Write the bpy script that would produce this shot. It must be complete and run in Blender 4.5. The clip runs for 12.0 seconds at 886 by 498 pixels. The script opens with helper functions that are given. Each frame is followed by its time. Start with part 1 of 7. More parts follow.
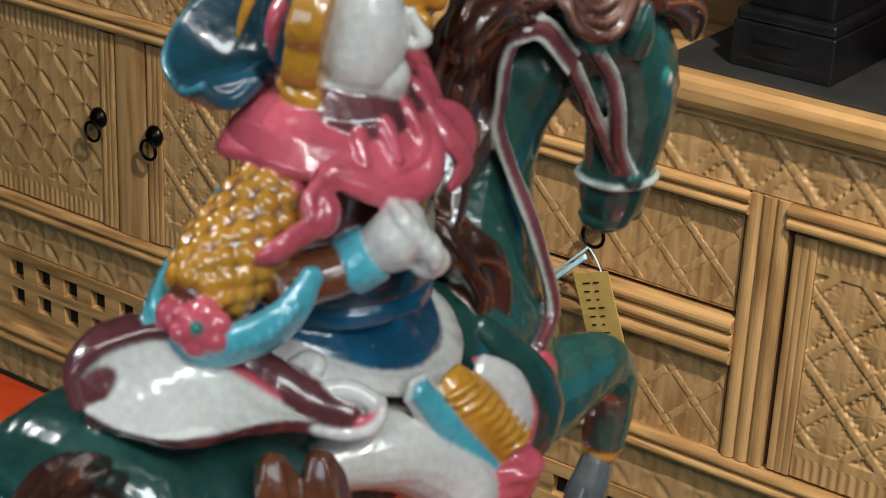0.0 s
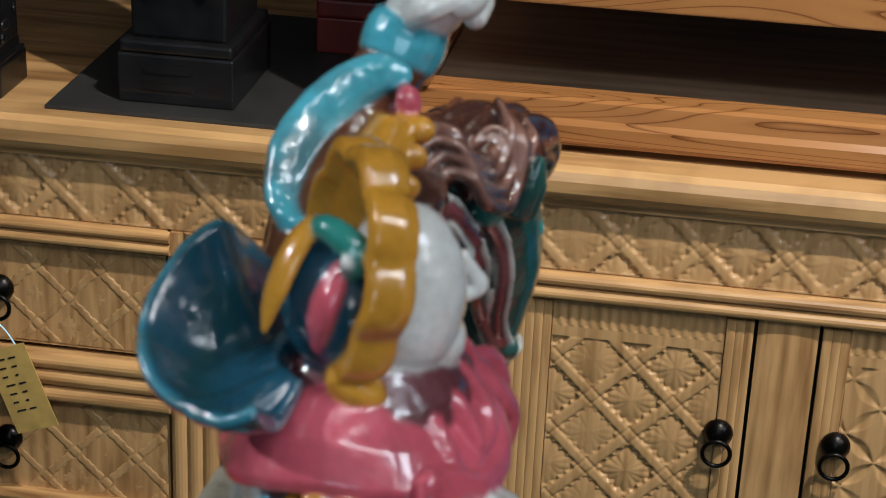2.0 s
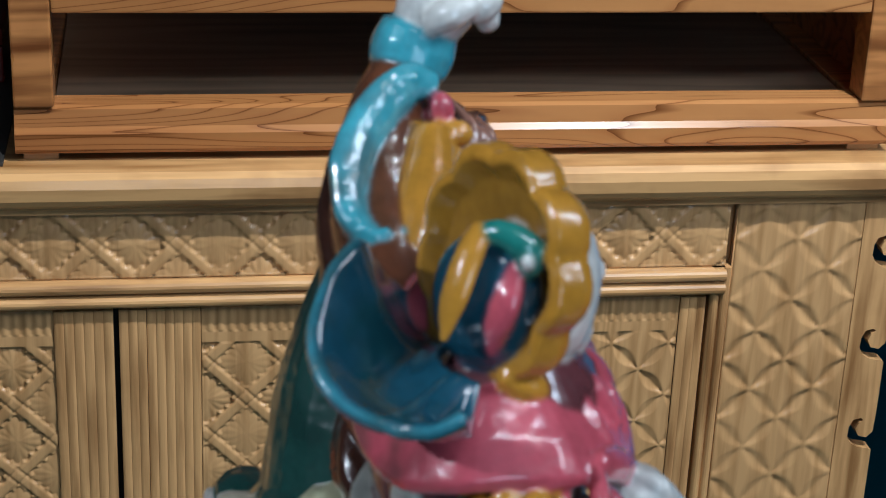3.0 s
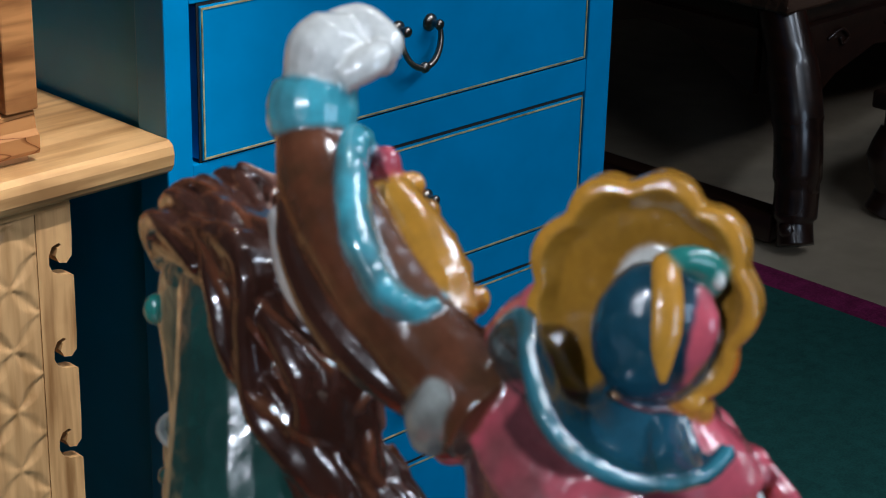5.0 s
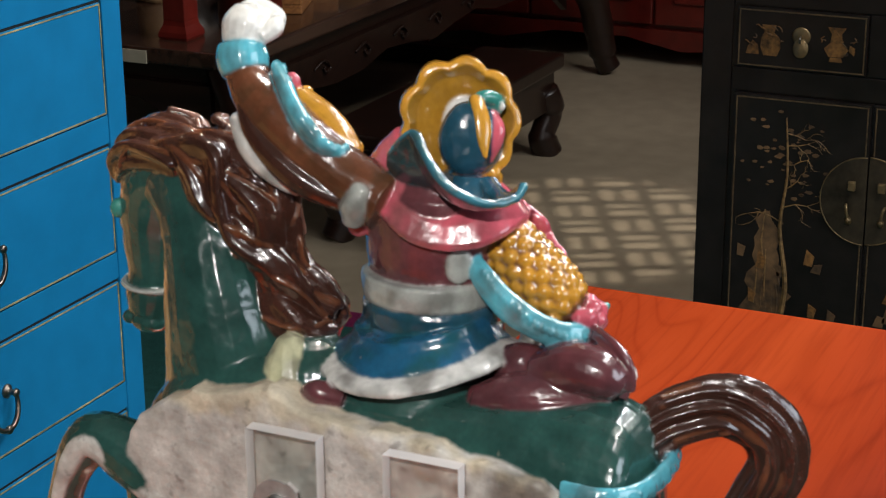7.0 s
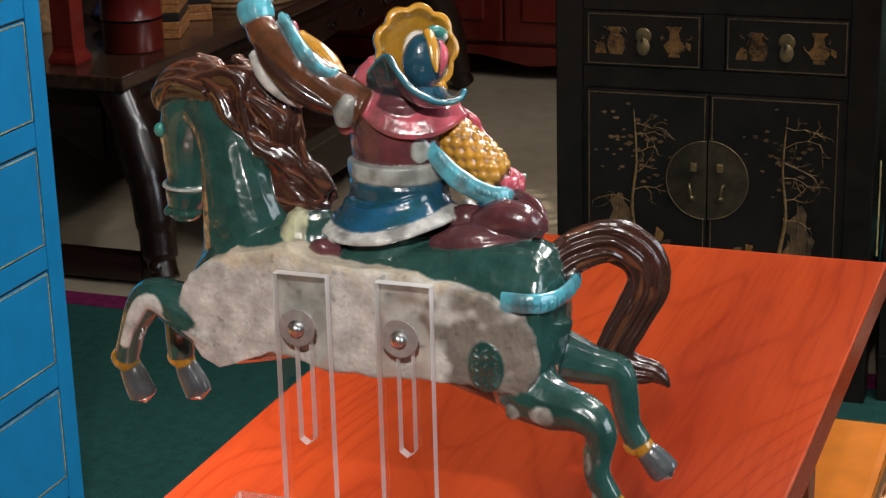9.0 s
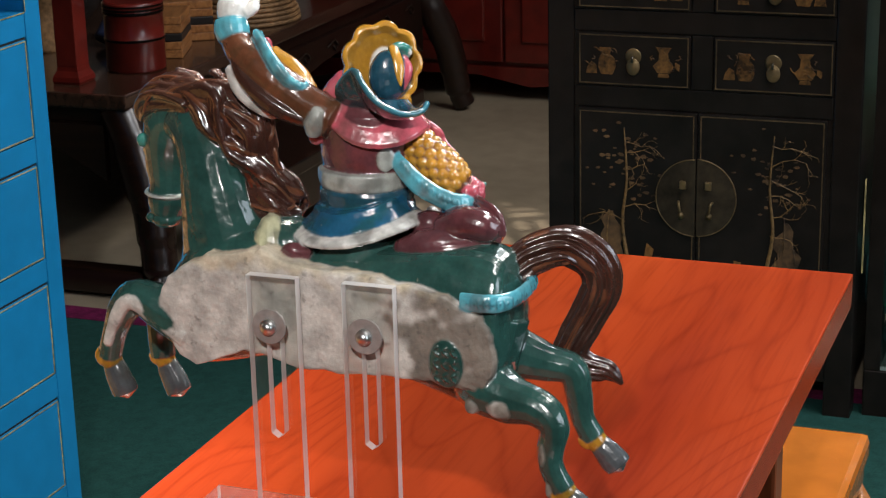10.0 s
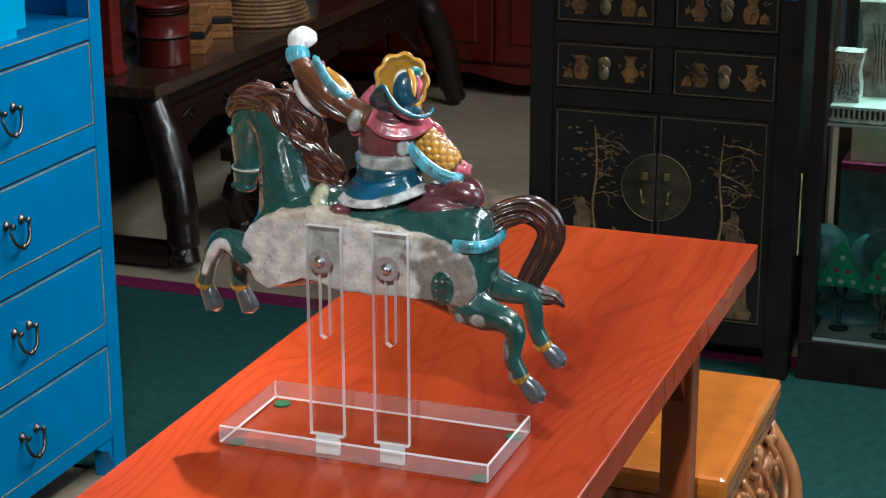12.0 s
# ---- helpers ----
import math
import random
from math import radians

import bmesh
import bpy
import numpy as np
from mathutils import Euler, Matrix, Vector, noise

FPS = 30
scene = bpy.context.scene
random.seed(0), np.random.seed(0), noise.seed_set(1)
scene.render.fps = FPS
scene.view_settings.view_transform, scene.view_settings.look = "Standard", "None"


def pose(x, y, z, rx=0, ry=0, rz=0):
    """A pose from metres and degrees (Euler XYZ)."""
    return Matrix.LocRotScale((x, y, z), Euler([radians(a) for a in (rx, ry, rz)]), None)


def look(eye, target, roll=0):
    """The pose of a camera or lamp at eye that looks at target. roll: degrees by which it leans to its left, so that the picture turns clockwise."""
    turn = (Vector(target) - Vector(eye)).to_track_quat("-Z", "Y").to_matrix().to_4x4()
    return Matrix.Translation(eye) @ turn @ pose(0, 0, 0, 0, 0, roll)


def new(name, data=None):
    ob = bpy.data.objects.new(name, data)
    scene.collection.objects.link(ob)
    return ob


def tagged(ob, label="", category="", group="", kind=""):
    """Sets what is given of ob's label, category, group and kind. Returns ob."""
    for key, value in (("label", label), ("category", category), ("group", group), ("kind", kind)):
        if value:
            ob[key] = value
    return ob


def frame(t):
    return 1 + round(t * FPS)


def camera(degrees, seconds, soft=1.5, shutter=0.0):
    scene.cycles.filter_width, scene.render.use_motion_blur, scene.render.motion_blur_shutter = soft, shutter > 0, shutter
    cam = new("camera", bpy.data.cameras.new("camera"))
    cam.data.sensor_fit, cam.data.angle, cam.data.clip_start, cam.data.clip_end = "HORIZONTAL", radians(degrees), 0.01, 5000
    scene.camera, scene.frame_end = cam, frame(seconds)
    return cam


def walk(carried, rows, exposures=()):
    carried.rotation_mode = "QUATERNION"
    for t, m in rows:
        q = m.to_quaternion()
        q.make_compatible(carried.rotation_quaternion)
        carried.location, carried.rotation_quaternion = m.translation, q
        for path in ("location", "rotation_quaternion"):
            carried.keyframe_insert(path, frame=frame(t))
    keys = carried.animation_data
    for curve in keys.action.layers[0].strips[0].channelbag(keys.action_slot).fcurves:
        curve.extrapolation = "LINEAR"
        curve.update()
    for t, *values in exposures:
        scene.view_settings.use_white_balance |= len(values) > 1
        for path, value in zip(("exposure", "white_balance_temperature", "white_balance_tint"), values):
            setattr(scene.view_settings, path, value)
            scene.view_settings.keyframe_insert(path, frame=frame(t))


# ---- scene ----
def link(name, bm, material, parent=None, smooth=False, bevel=0.0, segments=2):
    """One mesh object out of a bmesh."""
    me = bpy.data.meshes.new(name)
    if bevel > 0:
        bmesh.ops.bevel(bm, geom=[e for e in bm.edges if len(e.link_faces) == 2 and e.calc_face_angle(0) > 0.6],
                        offset=bevel, segments=segments, affect="EDGES", profile=0.6)
    bmesh.ops.recalc_face_normals(bm, faces=bm.faces)
    bm.to_mesh(me)
    bm.free()
    for m in (material if isinstance(material, (list, tuple)) else [material]):
        me.materials.append(m)
    if smooth:
        me.shade_smooth()
    ob = new(name, me)
    if parent is not None:
        ob.parent = parent
    return ob


def part(name, bm, material, parent, label="", smooth=False, bevel=0.0):
    return tagged(link(name, bm, material, parent, smooth, bevel), label)


def thing(name, label, category, group="", at=(0, 0, 0), rz=0.0, kind=""):
    ob = new(name)
    ob.empty_display_size = 0.05
    ob.matrix_basis = pose(*at, 0, 0, rz)
    return tagged(ob, label, category, group, kind)


def box(x0, x1, y0, y1, z0, z1, bm=None):
    bm = bm or bmesh.new()
    m = Matrix.Translation(((x0 + x1) / 2, (y0 + y1) / 2, (z0 + z1) / 2)) @ Matrix.Diagonal((x1 - x0, y1 - y0, z1 - z0, 1))
    bmesh.ops.create_cube(bm, size=1, matrix=m)
    return bm


def prism(points, depth, plane="xz", at=0.0, bm=None):
    """An outline pushed through a depth; plane xz goes along y, yz along x, xy along z."""
    bm = bm or bmesh.new()

    def place(a, b, d):
        return {"xz": (a, d, b), "yz": (d, a, b), "xy": (a, b, d)}[plane]
    lo = [bm.verts.new(place(a, b, at)) for a, b in points]
    hi = [bm.verts.new(place(a, b, at + depth)) for a, b in points]
    n = len(points)
    bm.faces.new(lo)
    bm.faces.new(hi[::-1])
    for i in range(n):
        bm.faces.new((lo[i], lo[(i + 1) % n], hi[(i + 1) % n], hi[i]))
    return bm


def tube(points, radii, sides=12, bm=None, closed=False, flat=1.0, up=(0, 0, 1), caps=True):
    """A swept tube through points with a radius at each; flat squeezes it along its own normal."""
    bm = bm or bmesh.new()
    pts = [Vector(p) for p in points]
    radii = [radii] * len(pts) if isinstance(radii, (int, float)) else radii
    rings, n = [], len(pts)
    ref = Vector(up)
    for i, p in enumerate(pts):
        a, b = pts[(i - 1) % n if closed else max(i - 1, 0)], pts[(i + 1) % n if closed else min(i + 1, n - 1)]
        d = (b - a).normalized()
        s = d.cross(ref)
        if s.length < 1e-3:
            s = d.cross(Vector((0.3, 0.9, 0.2)))
        s.normalize()
        u = s.cross(d).normalized()
        ref = u
        r = radii[i]
        rings.append([bm.verts.new(p + s * (r * math.cos(2 * math.pi * k / sides)) + u * (r * flat * math.sin(2 * math.pi * k / sides))) for k in range(sides)])
    for i in range(n if closed else n - 1):
        q, w = rings[i], rings[(i + 1) % n]
        for k in range(sides):
            bm.faces.new((q[k], q[(k + 1) % sides], w[(k + 1) % sides], w[k]))
    if caps and not closed:
        bm.faces.new(rings[0][::-1])
        bm.faces.new(rings[-1])
    return bm


def lathe(profile, sides=24, bm=None, m=None):
    """A body of revolution about z out of (radius, height) pairs."""
    bm = bm or bmesh.new()
    m = m or Matrix()
    rings = []
    for r, z in profile:
        if r < 1e-6:
            rings.append([bm.verts.new(m @ Vector((0, 0, z)))])
        else:
            rings.append([bm.verts.new(m @ Vector((r * math.cos(2 * math.pi * k / sides), r * math.sin(2 * math.pi * k / sides), z))) for k in range(sides)])
    for q, w in zip(rings, rings[1:]):
        for k in range(sides):
            a, b = q[k % len(q)], q[(k + 1) % len(q)]
            c, d = w[(k + 1) % len(w)], w[k % len(w)]
            f = [v for i, v in enumerate((a, b, c, d)) if v not in (a, b, c, d)[:i]]
            if len(f) > 2:
                bm.faces.new(f)
    if len(rings[0]) > 1:
        bm.faces.new(rings[0][::-1])
    if len(rings[-1]) > 1:
        bm.faces.new(rings[-1])
    return bm


def spline(points, n=8):
    """A smooth line through points."""
    p = [Vector(q) for q in points]
    out = []
    for i in range(len(p) - 1):
        a, b, c, d = p[max(i - 1, 0)], p[i], p[i + 1], p[min(i + 2, len(p) - 1)]
        for k in range(n):
            t = k / n
            out.append(0.5 * ((2 * b) + (c - a) * t + (2 * a - 5 * b + 4 * c - d) * t * t + (3 * b - a - 3 * c + d) * t ** 3))
    return out + [p[-1]]
def lobed(bm, points, radii, mi, sides=12, flat=1.0, up=(1, 0, 0), lobes=0, depth=0.0, n=6, twist=0.0):
    """A smooth swept limb; lobes give it combed locks."""
    pts = spline(points, n)
    rr = [v.x for v in spline([(r, 0, 0) for r in radii], n)]
    rings, ref, count = [], Vector(up), len(pts)
    for i, p in enumerate(pts):
        d = (pts[min(i + 1, count - 1)] - pts[max(i - 1, 0)]).normalized()
        s = d.cross(ref)
        if s.length < 1e-3:
            s = d.cross(Vector((0.2, 0.5, 0.8)))
        s.normalize()
        u = s.cross(d).normalized()
        ref = u if lobes == 0 or twist == 0 else Vector(up)
        ring = []
        for k in range(sides):
            a = 2 * math.pi * k / sides
            r = max(rr[i], 1e-4) * (1 + depth * math.cos(lobes * a + twist * i))
            ring.append(bm.verts.new(p + s * (r * math.cos(a)) + u * (r * flat * math.sin(a))))
        rings.append(ring)
    made = []
    for q, w in zip(rings, rings[1:]):
        for k in range(sides):
            made.append(bm.faces.new((q[k], q[(k + 1) % sides], w[(k + 1) % sides], w[k])))
    for ring, p, d in ((rings[0], pts[0], pts[0] - pts[1]), (rings[-1], pts[-1], pts[-1] - pts[-2])):
        tip = bm.verts.new(p + d.normalized() * (0.5 * (ring[0].co - p).length))
        for k in range(sides):
            made.append(bm.faces.new((ring[k], ring[(k + 1) % sides], tip)))
    for f in made:
        f.material_index = mi
    return made


def blob(bm, c, r, mi, rz=0.0, rx=0.0, ry=0.0, seg=12):
    m = pose(*c, rx, ry, rz) @ Matrix.Diagonal((*r, 1))
    rows = max(seg // 2 + 2, 6)
    ends = [bm.verts.new(m @ Vector((0, 0, z))) for z in (1, -1)]
    rings = [[bm.verts.new(m @ Vector((math.sin(math.pi * i / rows) * math.cos(2 * math.pi * k / seg), math.sin(math.pi * i / rows) * math.sin(2 * math.pi * k / seg), math.cos(math.pi * i / rows))))
              for k in range(seg)] for i in range(1, rows)]
    made = []
    for q, w in zip(rings, rings[1:]):
        made += [bm.faces.new((q[k], w[k], w[(k + 1) % seg], q[(k + 1) % seg])) for k in range(seg)]
    made += [bm.faces.new((ends[0], rings[0][k], rings[0][(k + 1) % seg])) for k in range(seg)]
    made += [bm.faces.new((ends[1], rings[-1][(k + 1) % seg], rings[-1][k])) for k in range(seg)]
    for f in made:
        f.material_index = mi


def sheet(bm, fn, nu, nv, thick, mi, mi_back):
    """A curved sheet with thickness from fn(u, v) -> (x, y, z)."""
    g = [[Vector(fn(i / nu, j / nv)) for j in range(nv + 1)] for i in range(nu + 1)]
    nor = [[None] * (nv + 1) for _ in range(nu + 1)]
    for i in range(nu + 1):
        for j in range(nv + 1):
            a = g[min(i + 1, nu)][j] - g[max(i - 1, 0)][j]
            b = g[i][min(j + 1, nv)] - g[i][max(j - 1, 0)]
            nor[i][j] = a.cross(b).normalized() if a.cross(b).length > 1e-9 else Vector((0, 0, 1))
    top = [[bm.verts.new(g[i][j] + nor[i][j] * thick / 2) for j in range(nv + 1)] for i in range(nu + 1)]
    low = [[bm.verts.new(g[i][j] - nor[i][j] * thick / 2) for j in range(nv + 1)] for i in range(nu + 1)]
    for i in range(nu):
        for j in range(nv):
            bm.faces.new((top[i][j], top[i + 1][j], top[i + 1][j + 1], top[i][j + 1])).material_index = mi
            bm.faces.new((low[i][j], low[i][j + 1], low[i + 1][j + 1], low[i + 1][j])).material_index = mi_back
    edge = [(i, 0) for i in range(nu)] + [(nu, j) for j in range(nv)] + [(i, nv) for i in range(nu, 0, -1)] + [(0, j) for j in range(nv, 0, -1)]
    for k, (i, j) in enumerate(edge):
        a, b = edge[(k + 1) % len(edge)]
        bm.faces.new((top[i][j], low[i][j], low[a][b], top[a][b])).material_index = mi
    return g


# the camera
cam = camera(26.65, 12.0, soft=1.0)
PATH = [
    (0, (0.503, -0.185, 1.294), (-0.295, 0.936, 0.696), 2.59),
    (0.5, (0.432, -0.212, 1.297), (-0.237, 0.990, 0.700), 2.62),
    (1, (0.373, -0.207, 1.303), (-0.161, 1.062, 0.708), 2.37),
    (1.5, (0.302, -0.164, 1.303), (-0.076, 1.159, 0.705), 2.41),
    (2, (0.242, -0.152, 1.312), (0.041, 1.208, 0.713), 2.37),
    (2.5, (0.172, -0.156, 1.319), (0.176, 1.222, 0.725), 2.18),
    (3, (0.091, -0.167, 1.312), (0.310, 1.198, 0.729), 2.45),
    (3.3, (0.050, -0.161, 1.305), (0.404, 1.178, 0.730), 2.61),
    (3.7, (0.020, -0.118, 1.300), (0.559, 1.160, 0.730), 2.42),
    (5.3, (-0.205, -0.013, 1.309), (0.864, 0.887, 0.763), 1.17),
    (5.5, (-0.254, -0.017, 1.313), (0.860, 0.831, 0.774), 0.97),
    (6, (-0.343, -0.033, 1.325), (0.853, 0.711, 0.808), 0.44),
    (6.5, (-0.430, -0.077, 1.332), (0.815, 0.592, 0.831), -0.16),
    (6.7, (-0.479, -0.099, 1.340), (0.782, 0.544, 0.846), -0.31),
    (8.3, (-0.742, -0.117, 1.374), (0.589, 0.392, 0.906), -1.22),
    (8.5, (-0.786, -0.139, 1.375), (0.548, 0.365, 0.909), -1.37),
    (9, (-0.881, -0.185, 1.376), (0.456, 0.315, 0.916), -1.50),
    (9.5, (-0.917, -0.214, 1.385), (0.422, 0.288, 0.934), -1.51),
    (10, (-0.935, -0.236, 1.385), (0.404, 0.272, 0.942), -1.39),
    (10.5, (-1.161, -0.318, 1.445), (0.227, 0.206, 0.997), -0.61),
    (11, (-1.357, -0.379, 1.502), (0.032, 0.143, 1.053), -0.41),
    (11.5, (-1.445, -0.406, 1.523), (-0.057, 0.112, 1.068), -0.25),
    (12, (-1.430, -0.414, 1.518), (-0.044, 0.102, 1.053), -0.15),
]
walk(cam, [(t, look(eye, target, roll)) for t, eye, target, roll in PATH],
     exposures=[(0, 0.30, 6150, 6), (1.5, 0.02, 5950, 7), (2.5, -0.08, 5600, 6), (3.0, 0.0, 5300, 5), (3.7, -0.02, 5250, 6), (5.5, 0.30, 5800, 10), (6.0, 0.55, 6450, 11), (6.5, 0.74, 6500, 11), (8.5, 0.90, 6600, 12),
                (10, 0.86, 6500, 12), (10.7, 0.92, 6000, 8), (12, 0.98, 5850, 7)])
cam.data.dof.use_dof = True
cam.data.dof.focus_distance = 1.75
cam.data.dof.aperture_fstop = 45
# light: unseen spots and fill lights added in a dim room
world = bpy.data.worlds.new("world")
scene.world = world
world.use_nodes = True
world.node_tree.nodes["Background"].inputs["Color"].default_value = (0.75, 0.85, 1.0, 1)
world.node_tree.nodes["Background"].inputs["Strength"].default_value = 0.05
scene.view_settings.exposure = 0.0


def area(name, eye, target, sx, sy, watts, col):
    la = bpy.data.lights.new(name, "AREA")
    la.shape, la.size, la.size_y, la.energy, la.color = "RECTANGLE", sx, sy, watts, col
    ob = new(name, la)
    ob.matrix_basis = look(eye, target)
    return ob


def spot(name, eye, target, watts, col, angle=60, blend=0.5, size=0.03):
    la = bpy.data.lights.new(name, "SPOT")
    la.energy, la.color, la.spot_size, la.spot_blend, la.shadow_soft_size = watts, col, radians(angle), blend, size
    ob = new(name, la)
    ob.matrix_basis = look(eye, target)
    return ob


WARM, COOL = (1.0, 0.92, 0.80), (1.0, 0.98, 0.95)
# added overhead fills for statue, chest front and east floor; no fittings built
area("overhead_fill_light", (0.85, -0.7, 2.65), (0.85, -0.7, 0), 1.2, 0.3, 13, COOL)
area("overhead_fill_light", (2.3, -0.2, 2.65), (1.6, 1.3, 0.4), 1.2, 0.3, 19, (0.94, 0.97, 1.0))
area("overhead_fill_light", (3.4, -1.0, 2.65), (3.6, 1.6, 0), 1.2, 0.3, 14, COOL)
spot("spot_light", (-1.62, -0.35, 2.25), (0.17, 0.20, 1.04), 98, COOL, 31, 0.8)
spot("spot_light", (0.90, 0.50, 2.6), (-0.15, 1.45, 0.42), 215, WARM, 60)
spot("spot_light", (1.4, -0.6, 2.6), (0.9, 0.25, 0.75), 20, WARM, 70)
# added spot that throws the lattice pattern on the pale floor
spot("lattice_light", (3.1, 1.15, 2.65), (3.30, 1.36, 0.0), 95, WARM, 18, 0.3, 0.006)
# added cool fill for sideboard and chest fronts; no window stands behind it
area("south_fill_light", (0.5, -2.8, 1.75), (0.9, 1.3, 0.6), 1.6, 1.4, 22, (0.80, 0.90, 1.0))
# added fill that brightens the glass cabinet's contents; no lamp is fitted there
area("cabinet_fill_light", (2.68, -0.2, 1.31), (2.68, -0.2, 0), 0.3, 0.6, 20.0, COOL)
def plain(name, col, rough=0.5, metal=0.0, coat=0.0, bump=0.0, scale=40.0, vary=0.12, spec=0.5):
    """A surface with mottling at two scales and fine relief."""
    m = bpy.data.materials.new(name)
    m.use_nodes = True
    t, l = m.node_tree.nodes, m.node_tree.links
    b = t["Principled BSDF"]
    b.inputs["Roughness"].default_value = rough
    b.inputs["Metallic"].default_value = metal
    b.inputs["Coat Weight"].default_value = coat
    b.inputs["Coat Roughness"].default_value = 0.06
    b.inputs["Specular IOR Level"].default_value = spec
    co = t.new("ShaderNodeTexCoord")
    n1, n2 = t.new("ShaderNodeTexNoise"), t.new("ShaderNodeTexNoise")
    n1.inputs["Scale"].default_value, n1.inputs["Detail"].default_value = scale, 6
    n2.inputs["Scale"].default_value, n2.inputs["Detail"].default_value = scale / 7, 4
    for n in (n1, n2):
        l.new(co.outputs["Object"], n.inputs["Vector"])
    mix = t.new("ShaderNodeMath")
    mix.operation = "ADD"
    l.new(n1.outputs["Fac"], mix.inputs[0])
    l.new(n2.outputs["Fac"], mix.inputs[1])
    r = t.new("ShaderNodeValToRGB")
    lo, hi = [max(c * (1 - 1.6 * vary), 0) for c in col], [min(c * (1 + 1.6 * vary), 1) for c in col]
    r.color_ramp.elements[0].position, r.color_ramp.elements[1].position = 0.35, 0.65
    r.color_ramp.elements[0].color, r.color_ramp.elements[1].color = (*lo, 1), (*hi, 1)
    half = t.new("ShaderNodeMath")
    half.operation = "MULTIPLY"
    half.inputs[1].default_value = 0.5
    l.new(mix.outputs[0], half.inputs[0])
    l.new(half.outputs[0], r.inputs["Fac"])
    l.new(r.outputs["Color"], b.inputs["Base Color"])
    rr = t.new("ShaderNodeMapRange")
    rr.inputs["To Min"].default_value, rr.inputs["To Max"].default_value = max(rough - 0.08, 0.02), min(rough + 0.12, 1)
    l.new(n2.outputs["Fac"], rr.inputs["Value"])
    l.new(rr.outputs["Result"], b.inputs["Roughness"])
    if bump > 0:
        bp = t.new("ShaderNodeBump")
        bp.inputs["Strength"].default_value, bp.inputs["Distance"].default_value = bump, 0.002
        l.new(n1.outputs["Fac"], bp.inputs["Height"])
        l.new(bp.outputs["Normal"], b.inputs["Normal"])
    return m


def wood(name, dark, light, axis=0, rough=0.4, coat=0.0, scale=6.0, bump=0.15, ring=14.0, fine=1.0, streak=0.0):
    """Timber with growth lines along one axis, fibres and blotches."""
    m = bpy.data.materials.new(name)
    m.use_nodes = True
    t, l = m.node_tree.nodes, m.node_tree.links
    b = t["Principled BSDF"]
    b.inputs["Coat Weight"].default_value, b.inputs["Coat Roughness"].default_value = coat, 0.08
    co, mp = t.new("ShaderNodeTexCoord"), t.new("ShaderNodeMapping")
    s = [scale, scale, scale]
    s[axis] = scale * 0.09
    mp.inputs["Scale"].default_value = s
    l.new(co.outputs["Object"], mp.inputs["Vector"])
    info = t.new("ShaderNodeObjectInfo")
    sh = t.new("ShaderNodeVectorMath")
    sh.operation = "ADD"
    mul = t.new("ShaderNodeMath")
    mul.operation = "MULTIPLY"
    mul.inputs[1].default_value = 37.0
    l.new(info.outputs["Random"], mul.inputs[0])
    cb = t.new("ShaderNodeCombineXYZ")
    for k in range(3):
        l.new(mul.outputs[0], cb.inputs[k])
    l.new(mp.outputs[0], sh.inputs[0])
    l.new(cb.outputs[0], sh.inputs[1])
    big = t.new("ShaderNodeTexNoise")
    big.inputs["Scale"].default_value, big.inputs["Detail"].default_value = 0.9, 3
    l.new(sh.outputs[0], big.inputs["Vector"])
    wv = t.new("ShaderNodeMath")
    wv.operation = "MULTIPLY"
    wv.inputs[1].default_value = ring
    l.new(big.outputs["Fac"], wv.inputs[0])
    fr = t.new("ShaderNodeMath")
    fr.operation = "PINGPONG"
    fr.inputs[1].default_value = 0.5
    l.new(wv.outputs[0], fr.inputs[0])
    fib = t.new("ShaderNodeTexNoise")
    fib.inputs["Scale"].default_value, fib.inputs["Detail"].default_value = 9.0 * fine, 5
    l.new(sh.outputs[0], fib.inputs["Vector"])
    blot = t.new("ShaderNodeTexNoise")
    blot.inputs["Scale"].default_value, blot.inputs["Detail"].default_value = 3.0, 3
    l.new(co.outputs["Object"], blot.inputs["Vector"])
    a1, a2 = t.new("ShaderNodeMath"), t.new("ShaderNodeMath")
    a1.operation = a2.operation = "MULTIPLY_ADD"
    a1.inputs[1].default_value, a2.inputs[1].default_value = 0.55, 0.5
    l.new(fr.outputs[0], a1.inputs[0])
    l.new(fib.outputs["Fac"], a1.inputs[2])
    l.new(blot.outputs["Fac"], a2.inputs[0])
    l.new(a1.outputs[0], a2.inputs[2])
    r = t.new("ShaderNodeValToRGB")
    r.color_ramp.elements[0].position, r.color_ramp.elements[1].position = 0.55, 1.0
    r.color_ramp.elements[0].color, r.color_ramp.elements[1].color = (*dark, 1), (*light, 1)
    l.new(a2.outputs[0], r.inputs["Fac"])
    last = r.outputs["Color"]
    if streak > 0:
        # dark pores and cracks along the grain, and dull wax stains
        for src, sc, lo, hi, k in ((sh, 5.0, 0.33, 0.43, streak), (co, 16.0, 0.30, 0.46, streak * 0.5)):
            n, g, mx = t.new("ShaderNodeTexNoise"), t.new("ShaderNodeMapRange"), t.new("ShaderNodeMix")
            n.inputs["Scale"].default_value, n.inputs["Detail"].default_value = sc, 3
            l.new(src.outputs[0] if src is sh else co.outputs["Object"], n.inputs["Vector"])
            g.inputs["From Min"].default_value, g.inputs["From Max"].default_value = lo, hi
            g.inputs["To Min"].default_value, g.inputs["To Max"].default_value = k, 0.0
            l.new(n.outputs["Fac"], g.inputs["Value"])
            mx.data_type, mx.blend_type = "RGBA", "MULTIPLY"
            mx.inputs["B"].default_value = (0.36, 0.27, 0.20, 1)
            l.new(g.outputs["Result"], mx.inputs["Factor"])
            l.new(last, mx.inputs["A"])
            last = mx.outputs["Result"]
    l.new(last, b.inputs["Base Color"])
